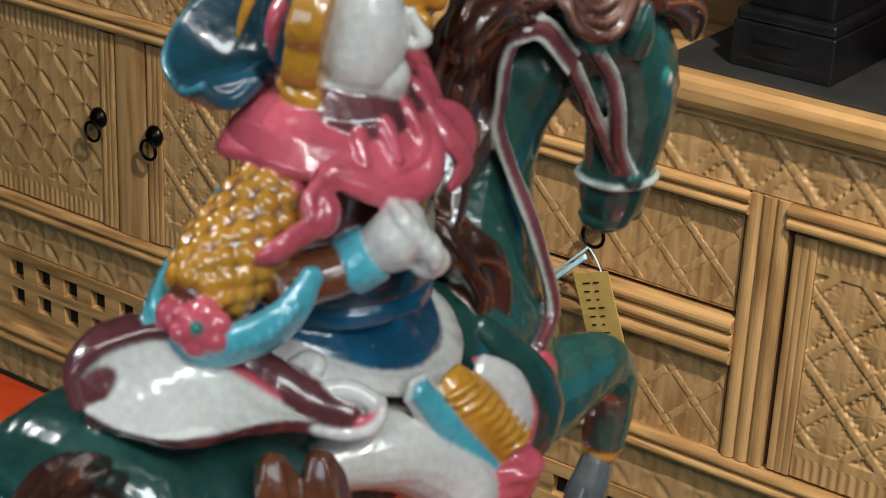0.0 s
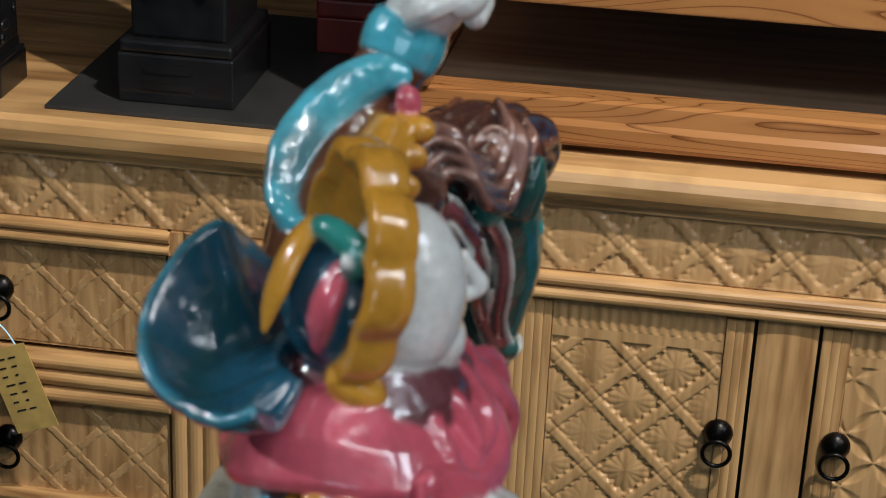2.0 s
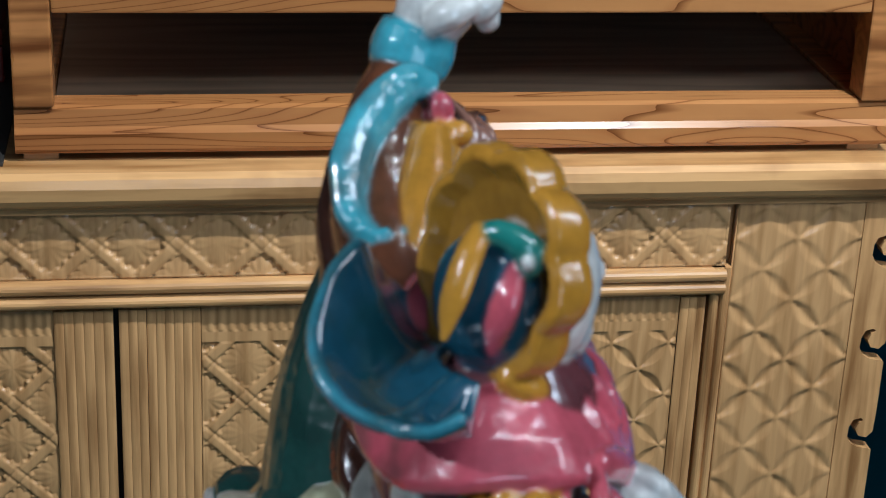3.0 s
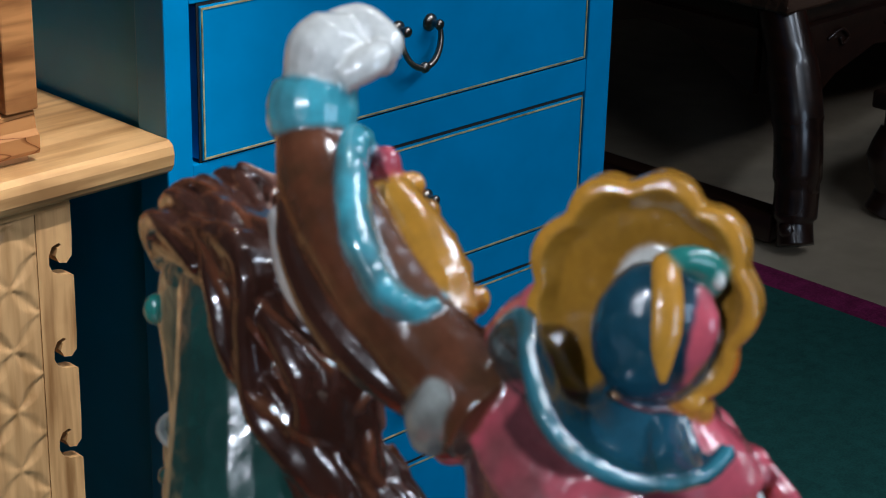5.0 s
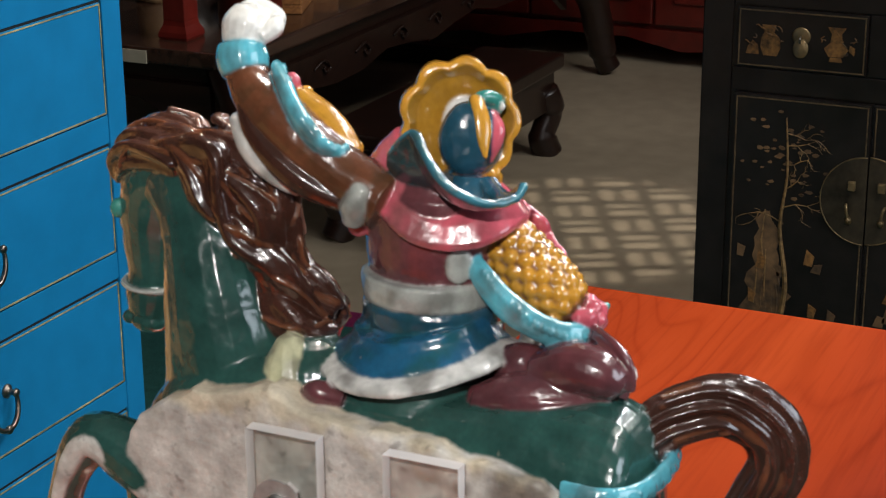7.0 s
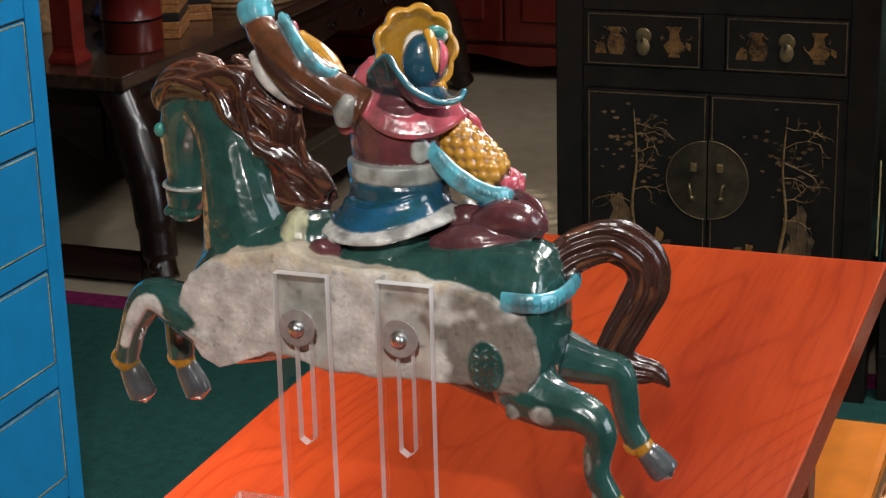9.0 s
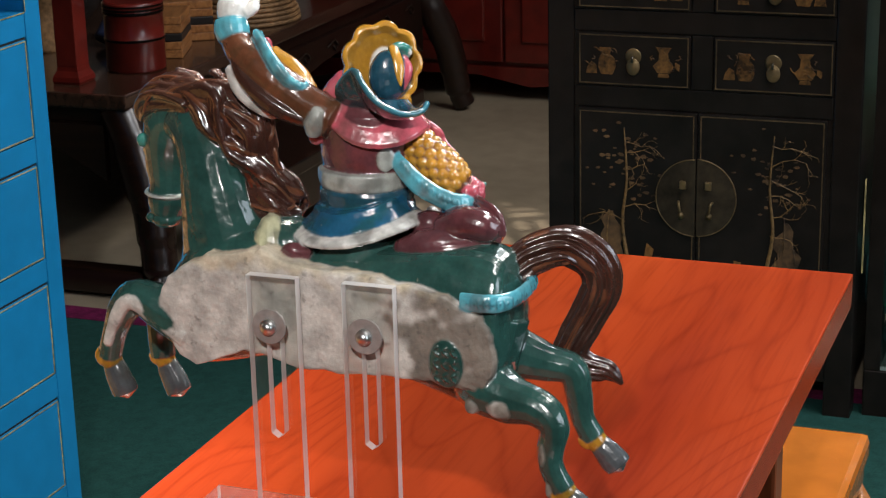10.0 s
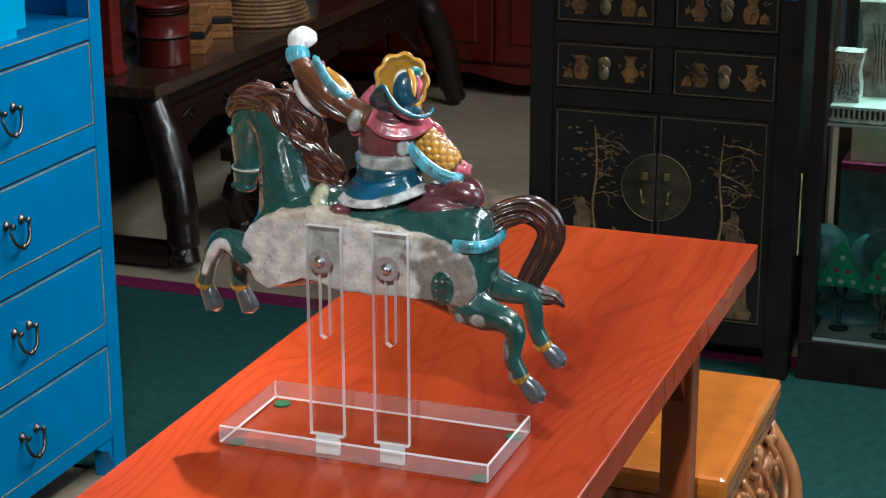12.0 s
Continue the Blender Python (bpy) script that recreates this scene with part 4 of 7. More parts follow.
def stool():
    t = thing("stool", "orange lacquered stool with pierced leaf-carved sides on the carpet", "stool", at=(1.10, 0.245, 0.008))
    bm = box(-0.205, 0.205, -0.205, 0.205, 0.405, 0.442)
    part("seat", bm, STOOL, t, "smooth orange lacquered seat", bevel=0.010)
    part("seat_frame", box(-0.200, 0.200, -0.200, 0.200, 0.375, 0.4045), CARVED, t, bevel=0.006)
    rnd = random.Random(11)
    for k in range(4):
        turn = Matrix.Rotation(math.pi / 2 * k, 4, "Z")
        for s in (-1, 1):
            bm = tube(spline([(s * 0.185, -0.190, 0.372), (s * 0.190, -0.232, 0.29), (s * 0.175, -0.238, 0.20), (s * 0.165, -0.210, 0.10), (s * 0.185, -0.205, 0.02)]), [0.012] * 20 + [0.011] * 13, 10)
            bmesh.ops.transform(bm, matrix=turn, verts=bm.verts)
            part("side_frame", bm, CARVED, t, smooth=True)
        bm = bmesh.new()
        rows = [(0.374, 0.186), (0.33, 0.208), (0.27, 0.222), (0.20, 0.225), (0.12, 0.212), (0.05, 0.196), (0.022, 0.192)]
        prism([(-y, z) for z, y in rows] + [(-y + 0.010, z) for z, y in rows[::-1]], 0.36, "yz", -0.18, bm)
        for n in range(150):
            x, z = rnd.uniform(-0.172, 0.172), rnd.uniform(0.04, 0.368)
            y = -0.196 - 0.031 * math.sin(math.pi * min(max((z - 0.02) / 0.36, 0), 1)) + rnd.uniform(-0.003, 0.003)
            a, size = rnd.uniform(0, 180), rnd.uniform(0.014, 0.030)
            blob(bm, (x, y, z), (size, rnd.uniform(0.005, 0.009), size * rnd.uniform(0.28, 0.42)), 0, ry=a, rx=rnd.uniform(-30, 30), seg=8)
        for n in range(4):
            x = -0.13 + 0.087 * n
            tube(spline([(x, -0.196, 0.372), (x + 0.02, -0.226, 0.30), (x - 0.02, -0.232, 0.21), (x + 0.015, -0.214, 0.10), (x, -0.198, 0.03)]), 0.005, 8, bm)
        bmesh.ops.transform(bm, matrix=turn, verts=bm.verts)
        part("carved_panel", bm, CARVED, t, "pierced panel of carved leaves", smooth=True)
    part("base_ring", box(-0.205, 0.205, -0.205, 0.205, 0.0, 0.022), CARVED, t, bevel=0.006)
    return t
stool()
# painted still lifes on its drawers: vase, bowl with fruit, jar beside a rock, tower of boxes
VASES = [
    [[(-0.011, -0.028), (0.011, -0.028), (0.009, -0.021), (-0.009, -0.021)], [(-0.020, -0.008), (-0.012, -0.020), (0.012, -0.020), (0.020, -0.008), (0.010, 0.002), (0.008, 0.016), (0.015, 0.026), (-0.015, 0.026), (-0.008, 0.016), (-0.010, 0.002)], [(0.021, -0.010), (0.030, -0.016), (0.031, -0.004), (0.022, 0.0)]],
    [[(-0.030, -0.024), (0.026, -0.024), (0.034, -0.012), (-0.036, -0.013)], [(-0.024, -0.011), (-0.004, -0.011), (-0.006, 0.004), (-0.014, 0.009), (-0.025, 0.002)], [(0.0, -0.011), (0.025, -0.011), (0.020, 0.003), (0.008, 0.006)], [(-0.016, 0.010), (-0.010, 0.010), (-0.010, 0.024), (-0.016, 0.024)]],
    [[(-0.018, -0.027), (0.004, -0.027), (0.010, -0.014), (0.009, 0.002), (0.004, 0.010), (0.008, 0.022), (-0.016, 0.022), (-0.013, 0.010), (-0.022, 0.002), (-0.024, -0.014)], [(0.012, -0.026), (0.034, -0.026), (0.031, -0.014), (0.023, -0.004), (0.014, -0.010)]],
    [[(-0.034, -0.026), (0.024, -0.026), (0.022, -0.016), (-0.036, -0.018)], [(0.0, -0.015), (0.024, -0.015), (0.021, 0.008), (0.004, 0.008)], [(0.003, 0.010), (0.022, 0.010), (0.020, 0.022), (0.005, 0.022)], [(-0.022, -0.015), (-0.007, -0.015), (-0.007, 0.0), (-0.022, 0.0)], [(0.009, 0.023), (0.016, 0.023), (0.014, 0.031)]],
]


# black lacquer cabinet; its front faces -x
def lacquer_cabinet():
    t = thing("lacquer_cabinet", "black lacquer cabinet with drawers, doors and faded gold painting", "cabinet", at=(2.66, 0.5165, 0))
    o = Matrix.Translation((-2.66, -0.5165, 0))
    F = 2.42

    def put(name, bm, mat=BLACK, label="", parent=t, bevel=0.0, smooth=False):
        bmesh.ops.transform(bm, matrix=o, verts=bm.verts)
        return part(name, bm, mat, parent, label, bevel=bevel, smooth=smooth)

    def outline(y0, y1, z0, z1, parent, x=F - 0.0035, w=0.0022):
        bm = bmesh.new()
        for q in ((y0, y1, z0, z0 + w), (y0, y1, z1 - w, z1), (y0, y0 + w, z0 + w, z1 - w), (y1 - w, y1, z0 + w, z1 - w)):
            box(x, x + 0.001, q[0], q[1], q[2], q[3], bm)
        put("gold_line", bm, GOLD_DIM, parent=parent)
    y0, y1 = 0.219, 0.814
    put("carcass", box(F + 0.004, 2.90, y0 + 0.004, y1 - 0.004, 0.075, 1.33))
    for y in (y0, y1 - 0.052):
        put("corner_post", box(F, F + 0.05, y, y + 0.052, 0.0, 1.34), bevel=0.003)
        put("corner_post", box(2.86, 2.91, y, y + 0.052, 0.0, 1.34), bevel=0.003)
    put("top", box(F - 0.02, 2.93, y0 - 0.02, y1 + 0.02, 1.3405, 1.37), bevel=0.004)
    for z0, z1 in ((0.586, 0.627), (0.731, 0.773), (0.870, 0.915), (0.075, 0.125)):
        put("rail", box(F + 0.001, F + 0.02, y0 + 0.0525, y1 - 0.0525, z0, z1), bevel=0.002)
    put("stile", box(F + 0.001, F + 0.02, 0.4945, 0.5355, 0.6275, 0.7305), bevel=0.002)
    put("stile", box(F + 0.001, F + 0.02, 0.4945, 0.5355, 0.7735, 0.8695), bevel=0.002)
    rnd = random.Random(21)
    turn = 0
    for a, b in ((0.2715, 0.4935), (0.5365, 0.7545)):
        for z0, z1 in ((0.628, 0.730), (0.774, 0.869)):
            d = put("drawer", box(F - 0.003, F + 0.018, a + 0.001, b - 0.001, z0 + 0.001, z1 - 0.001), BLACK, "black drawer front with gold vases", bevel=0.0015)
            outline(a + 0.004, b - 0.004, z0 + 0.004, z1 - 0.004, d, F - 0.0042)
            c, zc = (a + b) / 2, (z0 + z1) / 2
            for s in (-1, 1):
                yy = c + s * 0.058
                kind = VASES[(turn + (0 if s < 0 else 1)) % 4]
                turn += 1
                for outline_pts in kind:
                    put("painted_vase", prism([(yy + s * p * 1.0, zc + q * 1.05) for p, q in outline_pts], 0.0006, "yz", F - 0.0042), PAINTED, parent=d)
                for k in range(9):
                    y, z = yy + rnd.uniform(-0.028, 0.028), zc + rnd.uniform(-0.020, 0.020)
                    pts = [(F - 0.0046, y, z)]
                    for q in range(3):
                        pts.append((F - 0.0046, min(max(pts[-1][1] + rnd.uniform(-0.007, 0.007), yy - 0.036), yy + 0.036), min(pts[-1][2] + rnd.uniform(-0.002, 0.006), zc + 0.030)))
                    put("painted_spray", tube(pts, [0.0009, 0.0011, 0.0009, 0.0005], 5), PAINTED if k % 2 else GOLDROCK, parent=d)
            m = Matrix.Translation((F - 0.003, c, zc)) @ Matrix.Rotation(radians(-90), 4, "Y")
            h = put("pull_plate", lathe([(0.0150, 0.0), (0.0155, 0.0010), (0.0130, 0.0022), (0.0, 0.0026)], 24, m=Matrix.Translation((0, 0, 0.008)) @ m), BRASS, "aged brass pull plate", parent=d, smooth=True)
            bm = lathe([(0.0, 0.0), (0.0125, 0.0), (0.0130, 0.0008), (0.0120, 0.0016), (0.0, 0.002)], 22, m=Matrix.Translation((F - 0.0085, c - 0.001, zc - 0.011)) @ Matrix.Rotation(radians(-84), 4, "Y") @ Matrix.Diagonal((1.25, 1, 1, 1)))
            bmesh.ops.transform(bm, matrix=o, verts=bm.verts)
            part("pull", bm, BRASS, h, "hanging brass drop", smooth=True)
            bm = tube(spline([(F - 0.004, c, zc + 0.008), (F - 0.013, c, zc + 0.006), (F - 0.0120, c, zc - 0.002)]), 0.0018, 8)
            bmesh.ops.transform(bm, matrix=o, verts=bm.verts)
            part("staple", bm, PEWTER, h, smooth=True)
    # black strip colours in the shade between the two doors
    put("gap", box(F + 0.0002, F + 0.0008, 0.520, 0.522, 0.13, 0.585), INK_AND_SHADE)
    for s, a, b in ((1, 0.2815, 0.5195), (-1, 0.5225, 0.7525)):
        d = put("door", box(F - 0.003 - (0.004 if s < 0 else 0), F + 0.018, a, b, 0.128, 0.584), BLACK, "black door painted with gold trees and rocks", bevel=0.0015)
        X = F - 0.0042 - (0.004 if s < 0 else 0)
        outline(a + 0.004, b - 0.004, 0.132, 0.580, d, X)
        mid = (a + b) / 2
        bm = bmesh.new()
        base = [(mid - s * 0.02, 0.18), (mid - s * 0.012, 0.26), (mid - s * 0.026, 0.36), (mid - s * 0.018, 0.45), (mid - s * 0.024, 0.55)]
        tube(spline([(X, p, q) for p, q in base], 4), [0.0055 - 0.00027 * k for k in range(17)], 6, bm)

        def bough(y, z, a, length, r, depth):
            pts = [(X, y, z)]
            for k in range(3):
                a += rnd.uniform(-0.55, 0.55)
                y, z = y + math.cos(a) * length / 3, z + math.sin(a) * length / 3
                pts.append((X, min(max(y, lo + 0.012), hi - 0.012), min(z, 0.572)))
            tube(pts, [r, r * 0.8, r * 0.65, r * 0.4], 5, bm)
            if depth:
                for k in (1, 2, 3):
                    bough(pts[k][1], pts[k][2], a + rnd.choice((-0.9, 0.9)) * rnd.uniform(0.5, 1.2), length * rnd.uniform(0.3, 0.6), r * 0.6, depth - 1)
        lo, hi = a, b
        for k in range(6):
            bough(mid - s * 0.021, 0.36 + 0.034 * k + rnd.uniform(-0.008, 0.008), rnd.choice((0.3, 2.8)) + rnd.uniform(-0.3, 0.4), rnd.uniform(0.035, 0.075), 0.0013, 2)
        put("painted_tree", bm, GOLDTREE, parent=d)
        bm = bmesh.new()
        for k in range(46):
            y, z, r = mid - s * 0.021 + rnd.gauss(0, 0.036), rnd.gauss(0.485, 0.042), rnd.uniform(0.003, 0.0075)
            if a + 0.014 < y < b - 0.014 and z < 0.568:
                prism([(y + r * rnd.uniform(0.6, 1.2) * math.cos(1.05 * q), z + 0.55 * r * rnd.uniform(0.6, 1.2) * math.sin(1.05 * q)) for q in range(6)], 0.0003 + 0.00001 * k, "yz", X - 0.0003, bm)
        put("painted_foliage", bm, GOLDROCK, parent=d)
        w = s * 0.050
        left, right = [], []
        for k in range(16):
            f = k / 15
            half = 0.040 * (1 - f) ** 0.6 + 0.005
            z = 0.14 + 0.245 * f
            left.append((mid - w - half + 0.022 * noise.noise(Vector((3, s, 9 * f))), z))
            right.append((mid - w + half * 0.85 + 0.022 * noise.noise(Vector((7, s, 9 * f))), z))
        put("painted_rock", prism(right + left[::-1], 0.0005, "yz", X + 0.0002), GOLDROCK, parent=d)
        for k in range(9):
            y = mid - w + rnd.uniform(-0.030, 0.026)
            z = rnd.uniform(0.15, 0.34)
            put("painted_streak", tube([(X, y, z), (X, y + rnd.uniform(-0.004, 0.004), z + 0.03), (X, y * 0.8 + (mid - w) * 0.2, z + rnd.uniform(0.05, 0.09))], [0.0008, 0.0016, 0.0006], 5), GOLDTREE if k % 3 == 0 else GOLDROCK, parent=d)
        for k in range(12):
            y, z = mid + rnd.uniform(-0.09, 0.09), rnd.uniform(0.15, 0.30)
            bm = prism([(y, z), (y + rnd.uniform(0.008, 0.02), z + 0.002), (y + 0.010, z + rnd.uniform(0.015, 0.035)), (y - 0.004, z + 0.018)], 0.0004 + 0.00004 * k, "yz", X - 0.0008)
            put("painted_ground", bm, PAINTED if k % 3 == 0 else GOLDROCK, parent=d)
        # half of the round lock plate
        pts = [(0.521, 0.422 + 0.076)] + [(0.521 - s * (0.076 * math.sin(math.pi * k / 24) + 0.0012), 0.422 + 0.076 * math.cos(math.pi * k / 24)) for k in range(25)] + [(0.521 - s * 0.0012, 0.422 - 0.076)]
        pts = pts[1:-1]
        h = put("lock_plate", prism(pts, 0.003, "yz", X - 0.003), BRASS_DIM, "half of a round brass lock plate", parent=d)
        arc = [(X - 0.0032, 0.521 - s * (0.075 * math.sin(math.pi * k / 24) + 0.0015), 0.422 + 0.075 * math.cos(math.pi * k / 24)) for k in range(25)]
        bm = tube(arc, 0.0011, 6)
        bmesh.ops.transform(bm, matrix=o, verts=bm.verts)
        part("rim", bm, BRASS, h, smooth=True)
        bm = box(X - 0.012, X - 0.003, 0.521 - s * 0.030, 0.521 - s * 0.018, 0.440, 0.456)
        bmesh.ops.transform(bm, matrix=o, verts=bm.verts)
        part("hasp", bm, BRASS, h, bevel=0.002)
        bm = tube(spline([(X - 0.005, 0.521 - s * 0.032, 0.415), (X - 0.014, 0.521 - s * 0.030, 0.412), (X - 0.013, 0.521 - s * 0.027, 0.394), (X - 0.008, 0.521 - s * 0.026, 0.386)]), [0.0026] * 17 + [0.006] * 8, 8)
        bmesh.ops.transform(bm, matrix=o, verts=bm.verts)
        part("pull", bm, BRASS, h, smooth=True)
    put("hinge_strip", box(F - 0.001, F + 0.001, 0.206, 0.209, 0.30, 0.48), GOLD)
    return t


GOLD_DIM = plain("dim_gold_line", (0.10, 0.065, 0.03), 0.5, metal=0.3, scale=90, vary=0.4)
GOLDTREE = plain("gold_branch_paint", (0.17, 0.098, 0.034), 0.5, metal=0.2, scale=120, vary=0.5)
GOLDROCK = plain("umber_paint", (0.085, 0.046, 0.018), 0.55, scale=60, vary=0.6)
BRASS_DIM = plain("dull_brass", (0.042, 0.031, 0.018), 0.42, metal=0.45, scale=50, vary=0.4)
lacquer_cabinet()
TAPE = plain("blue_tape", (0.02, 0.20, 0.62), 0.6, scale=60)
tagged(link("tape_strip", box(2.4175, 2.4195, 0.236, 0.258, 0.848, 0.905), TAPE), "scrap of blue masking tape stuck on a black cabinet", "tape")


# glass-fronted cabinet beside it
def glass_cabinet():
    t = thing("glass_cabinet", "black framed glass display cabinet with a glass shelf", "cabinet", at=(2.68, -0.20, 0))
    o = Matrix.Translation((-2.68, 0.20, 0))

    def put(name, bm, mat=BLACK, label="", bevel=0.0):
        bmesh.ops.transform(bm, matrix=o, verts=bm.verts)
        return part(name, bm, mat, t, label, bevel=bevel)
    x0, x1, y0, y1 = 2.445, 2.90, -0.60, 0.200
    put("plinth", box(x0, x1, y0, y1, 0.0, 0.100), bevel=0.003)
    for y in (y0, y1 - 0.030):
        for x in (x0, x1 - 0.035):
            put("frame_post", box(x, x + 0.035, y, y + 0.030, 0.1005, 1.60), bevel=0.002)
    put("floor_panel", box(x0 + 0.004, x1 - 0.036, y0 + 0.0305, y1 - 0.0305, 0.1005, 0.108), PALE_SHELF)
    put("back_panel", box(x1 - 0.012, x1 - 0.006, y0 + 0.0305, y1 - 0.0305, 0.1085, 1.59), DARKCLOTH)
    put("top", box(x0 - 0.01, x1 + 0.01, y0 - 0.01, y1 + 0.01, 1.6005, 1.66), bevel=0.003)
    for z in (0.580, 0.95, 1.28):
        put("glass_shelf", box(x0 + 0.012, x1 - 0.014, y0 + 0.034, y1 - 0.034, z, z + 0.007), SHELFGLASS, "glass shelf with a pale edge", bevel=0.001)
        put("shelf_edge", box(x0 + 0.0095, x0 + 0.0115, y0 + 0.034, y1 - 0.034, z, z + 0.0065), PALE_EDGE)
    put("glass_pane", box(x0 + 0.004, x0 + 0.008, y0 + 0.0305, y1 - 0.0305, 0.109, 1.599), GLASS, "clear glass front pane")
    return t


PALE_SHELF = plain("pale_shelf_liner", (0.20, 0.26, 0.24), 0.5, scale=20)
DARKCLOTH = plain("dark_backing", (0.022, 0.030, 0.030), 0.8, scale=40)
PALE_EDGE = plain("pale_glass_edge", (0.50, 0.58, 0.55), 0.3, scale=60)
SHELFGLASS = pane("shelf_glass", (0.84, 0.92, 0.89))
glass_cabinet()
SILVERBOX = plain("etched_silver", (0.50, 0.51, 0.50), 0.4, metal=0.2, scale=160, vary=0.55, bump=0.5)
CLEARBOX = plain("smoky_carton", (0.26, 0.25, 0.22), 0.35, coat=0.3, scale=40, vary=0.5)
CREAM_FLAT = plain("cream_card_and_backdrop", (0.55, 0.47, 0.33), 0.6, scale=20)
LEAFGREEN = plain("green_enamel", (0.02, 0.28, 0.13), 0.3, coat=0.5, scale=120, vary=0.3)
TEALSTONE = plain("teal_stone", (0.05, 0.14, 0.15), 0.35, coat=0.3, scale=30, vary=0.4)
TANSTONE = plain("tan_soapstone", (0.24, 0.15, 0.08), 0.4, coat=0.2, scale=40, vary=0.35)
BLUEGLAZE = plain("pale_blue_glaze", (0.10, 0.24, 0.42), 0.2, coat=0.6, scale=60, vary=0.3)
DOTRED = plain("red_enamel", (0.35, 0.03, 0.03), 0.3, coat=0.5)


def square_vase(x, y, z, w, h, mat, label):
    t = thing("square_vase", label, "vase", "vases in the glass cabinet", at=(x, y, z))
    part("body", prism([(-w, 0), (w, 0), (w * 1.05, h * 0.3), (w * 0.86, h * 0.62), (w * 1.15, h), (-w * 1.15, h), (-w * 0.86, h * 0.62), (-w * 1.05, h * 0.3)], 2 * w, "yz", -w), mat, t, bevel=0.002)
    part("rim", box(-w * 1.02, w * 1.02, -w * 1.17, w * 1.17, h + 0.0003, h + 0.004), mat, t)
    for k in range(4):
        part("etched_mark", tube(spline([(-w - 0.0006, -w * 0.5 + 0.01 * k, h * 0.15), (-w - 0.0006, -w * 0.3 + 0.006 * k, h * 0.5), (-w - 0.0006, -w * 0.5 + 0.012 * k, h * 0.8)]), 0.0012, 5), DARKCLOTH, t)
    return t


square_vase(2.53, 0.137, 0.5875 + 0.034, 0.026, 0.105, SILVERBOX, "small etched silver square vase on a pierced tray")
square_vase(2.62, 0.085, 0.5875 + 0.034, 0.040, 0.20, CLEARBOX, "tall smoky square vase with dark drawing on a glass shelf")
square_vase(2.62, -0.010, 0.5875, 0.042, 0.235, SILVERBOX, "tall etched grey square vase on a glass shelf")
square_vase(2.62, -0.110, 0.5875, 0.042, 0.235, CLEARBOX, "tall smoky square vase with yellow mark on a glass shelf")
square_vase(2.62, -0.210, 0.5875, 0.042, 0.235, SILVERBOX, "tall etched grey square vase on a glass shelf")


def pierced_tray():
    t = thing("pierced_tray", "low pale pierced tray on a glass shelf", "tray", at=(2.56, 0.105, 0.5872))
    part("base", box(-0.09, 0.09, -0.072, 0.060, 0, 0.006), SILVERBOX, t)
    part("top_plate", box(-0.09, 0.09, -0.072, 0.060, 0.028, 0.034), PALE_EDGE, t, bevel=0.001)
    for k in range(12):
        part("fret", box(-0.09, -0.086, -0.070 + 0.011 * k, -0.0655 + 0.011 * k, 0.0062, 0.0278), SILVERBOX, t)
    part("inner_panel", box(-0.080, -0.078, -0.070, 0.058, 0.0062, 0.0278), DARKCLOTH, t)
    return t


pierced_tray()
tagged(link("oval_dish", lathe([(0.05, 0), (0.075, 0.006), (0.085, 0.022), (0.088, 0.030), (0.080, 0.030), (0.07, 0.012), (0.0, 0.010)], 32, m=pose(2.545, -0.055, 0.5872) @ Matrix.Diagonal((0.75, 1.15, 1, 1))), SILVERBOX, smooth=True),
       "shallow grey oval dish on a glass shelf", "dish")
# blocks standing in for cream ground, magenta border and carpet seen through the glass
tagged(link("pale_backdrop", box(2.72, 2.84, -0.30, 0.150, 0.44, 0.57), CREAM_FLAT, bevel=0.002), "cream block standing in for the pale background seen through the glass", "box")
stand = thing("carpet_backdrop", "teal block with a magenta strip, standing in for carpet behind the glass", "block", at=(2.78, -0.08, 0.1082))
part("block", box(-0.08, 0.08, -0.24, 0.245, 0.0, 0.314), TEALSTONE, stand, bevel=0.002)
part("border", box(-0.081, 0.081, -0.241, 0.246, 0.3145, 0.3312), plain("magenta_cloth", (0.20, 0.012, 0.07), 0.8, scale=60), stand, "magenta strip for the carpet border seen through the glass")


def tree_goblet(y, x, s):
    t = thing("tree_ornament", "green tree-shaped ornament with red dots on a glass goblet", "ornament", "tree ornaments", at=(x, y, 0.1082))
    part("goblet", lathe([(0.022, 0), (0.024, 0.003), (0.006, 0.010), (0.004, 0.03), (0.008, 0.05), (0.004, 0.06), (0.010, 0.075), (0.018, 0.10), (0.016, 0.102), (0.0, 0.085)], 18), SHELFGLASS, t, "clear glass goblet", smooth=True)
    pts = [(-0.052, 0.098), (0.052, 0.098), (0.040, 0.118), (0.046, 0.122), (0.022, 0.156), (0.028, 0.160), (0.0, 0.205), (-0.028, 0.160), (-0.022, 0.156), (-0.046, 0.122), (-0.040, 0.118)]
    tree = part("tree_plate", prism([(a * s, b) for a, b in pts], 0.008, "yz", -0.004), LEAFGREEN, t, "green enamel tree", bevel=0.0012)
    for k, (a, b) in enumerate(((-0.026, 0.112), (0.026, 0.112), (0.0, 0.110), (-0.013, 0.135), (0.013, 0.135), (0.0, 0.165))):
        part("dot", lathe([(0.006, 0), (0.005, 0.002), (0, 0.003)], 12, m=Matrix.Translation((-0.004, a * s, b)) @ Matrix.Rotation(radians(-90), 4, "Y")), DOTRED if k == 4 or k == 3 else PALE_EDGE, tree)
    return t


tree_goblet(0.125, 2.52, 1.0)
tree_goblet(0.030, 2.50, 1.0)


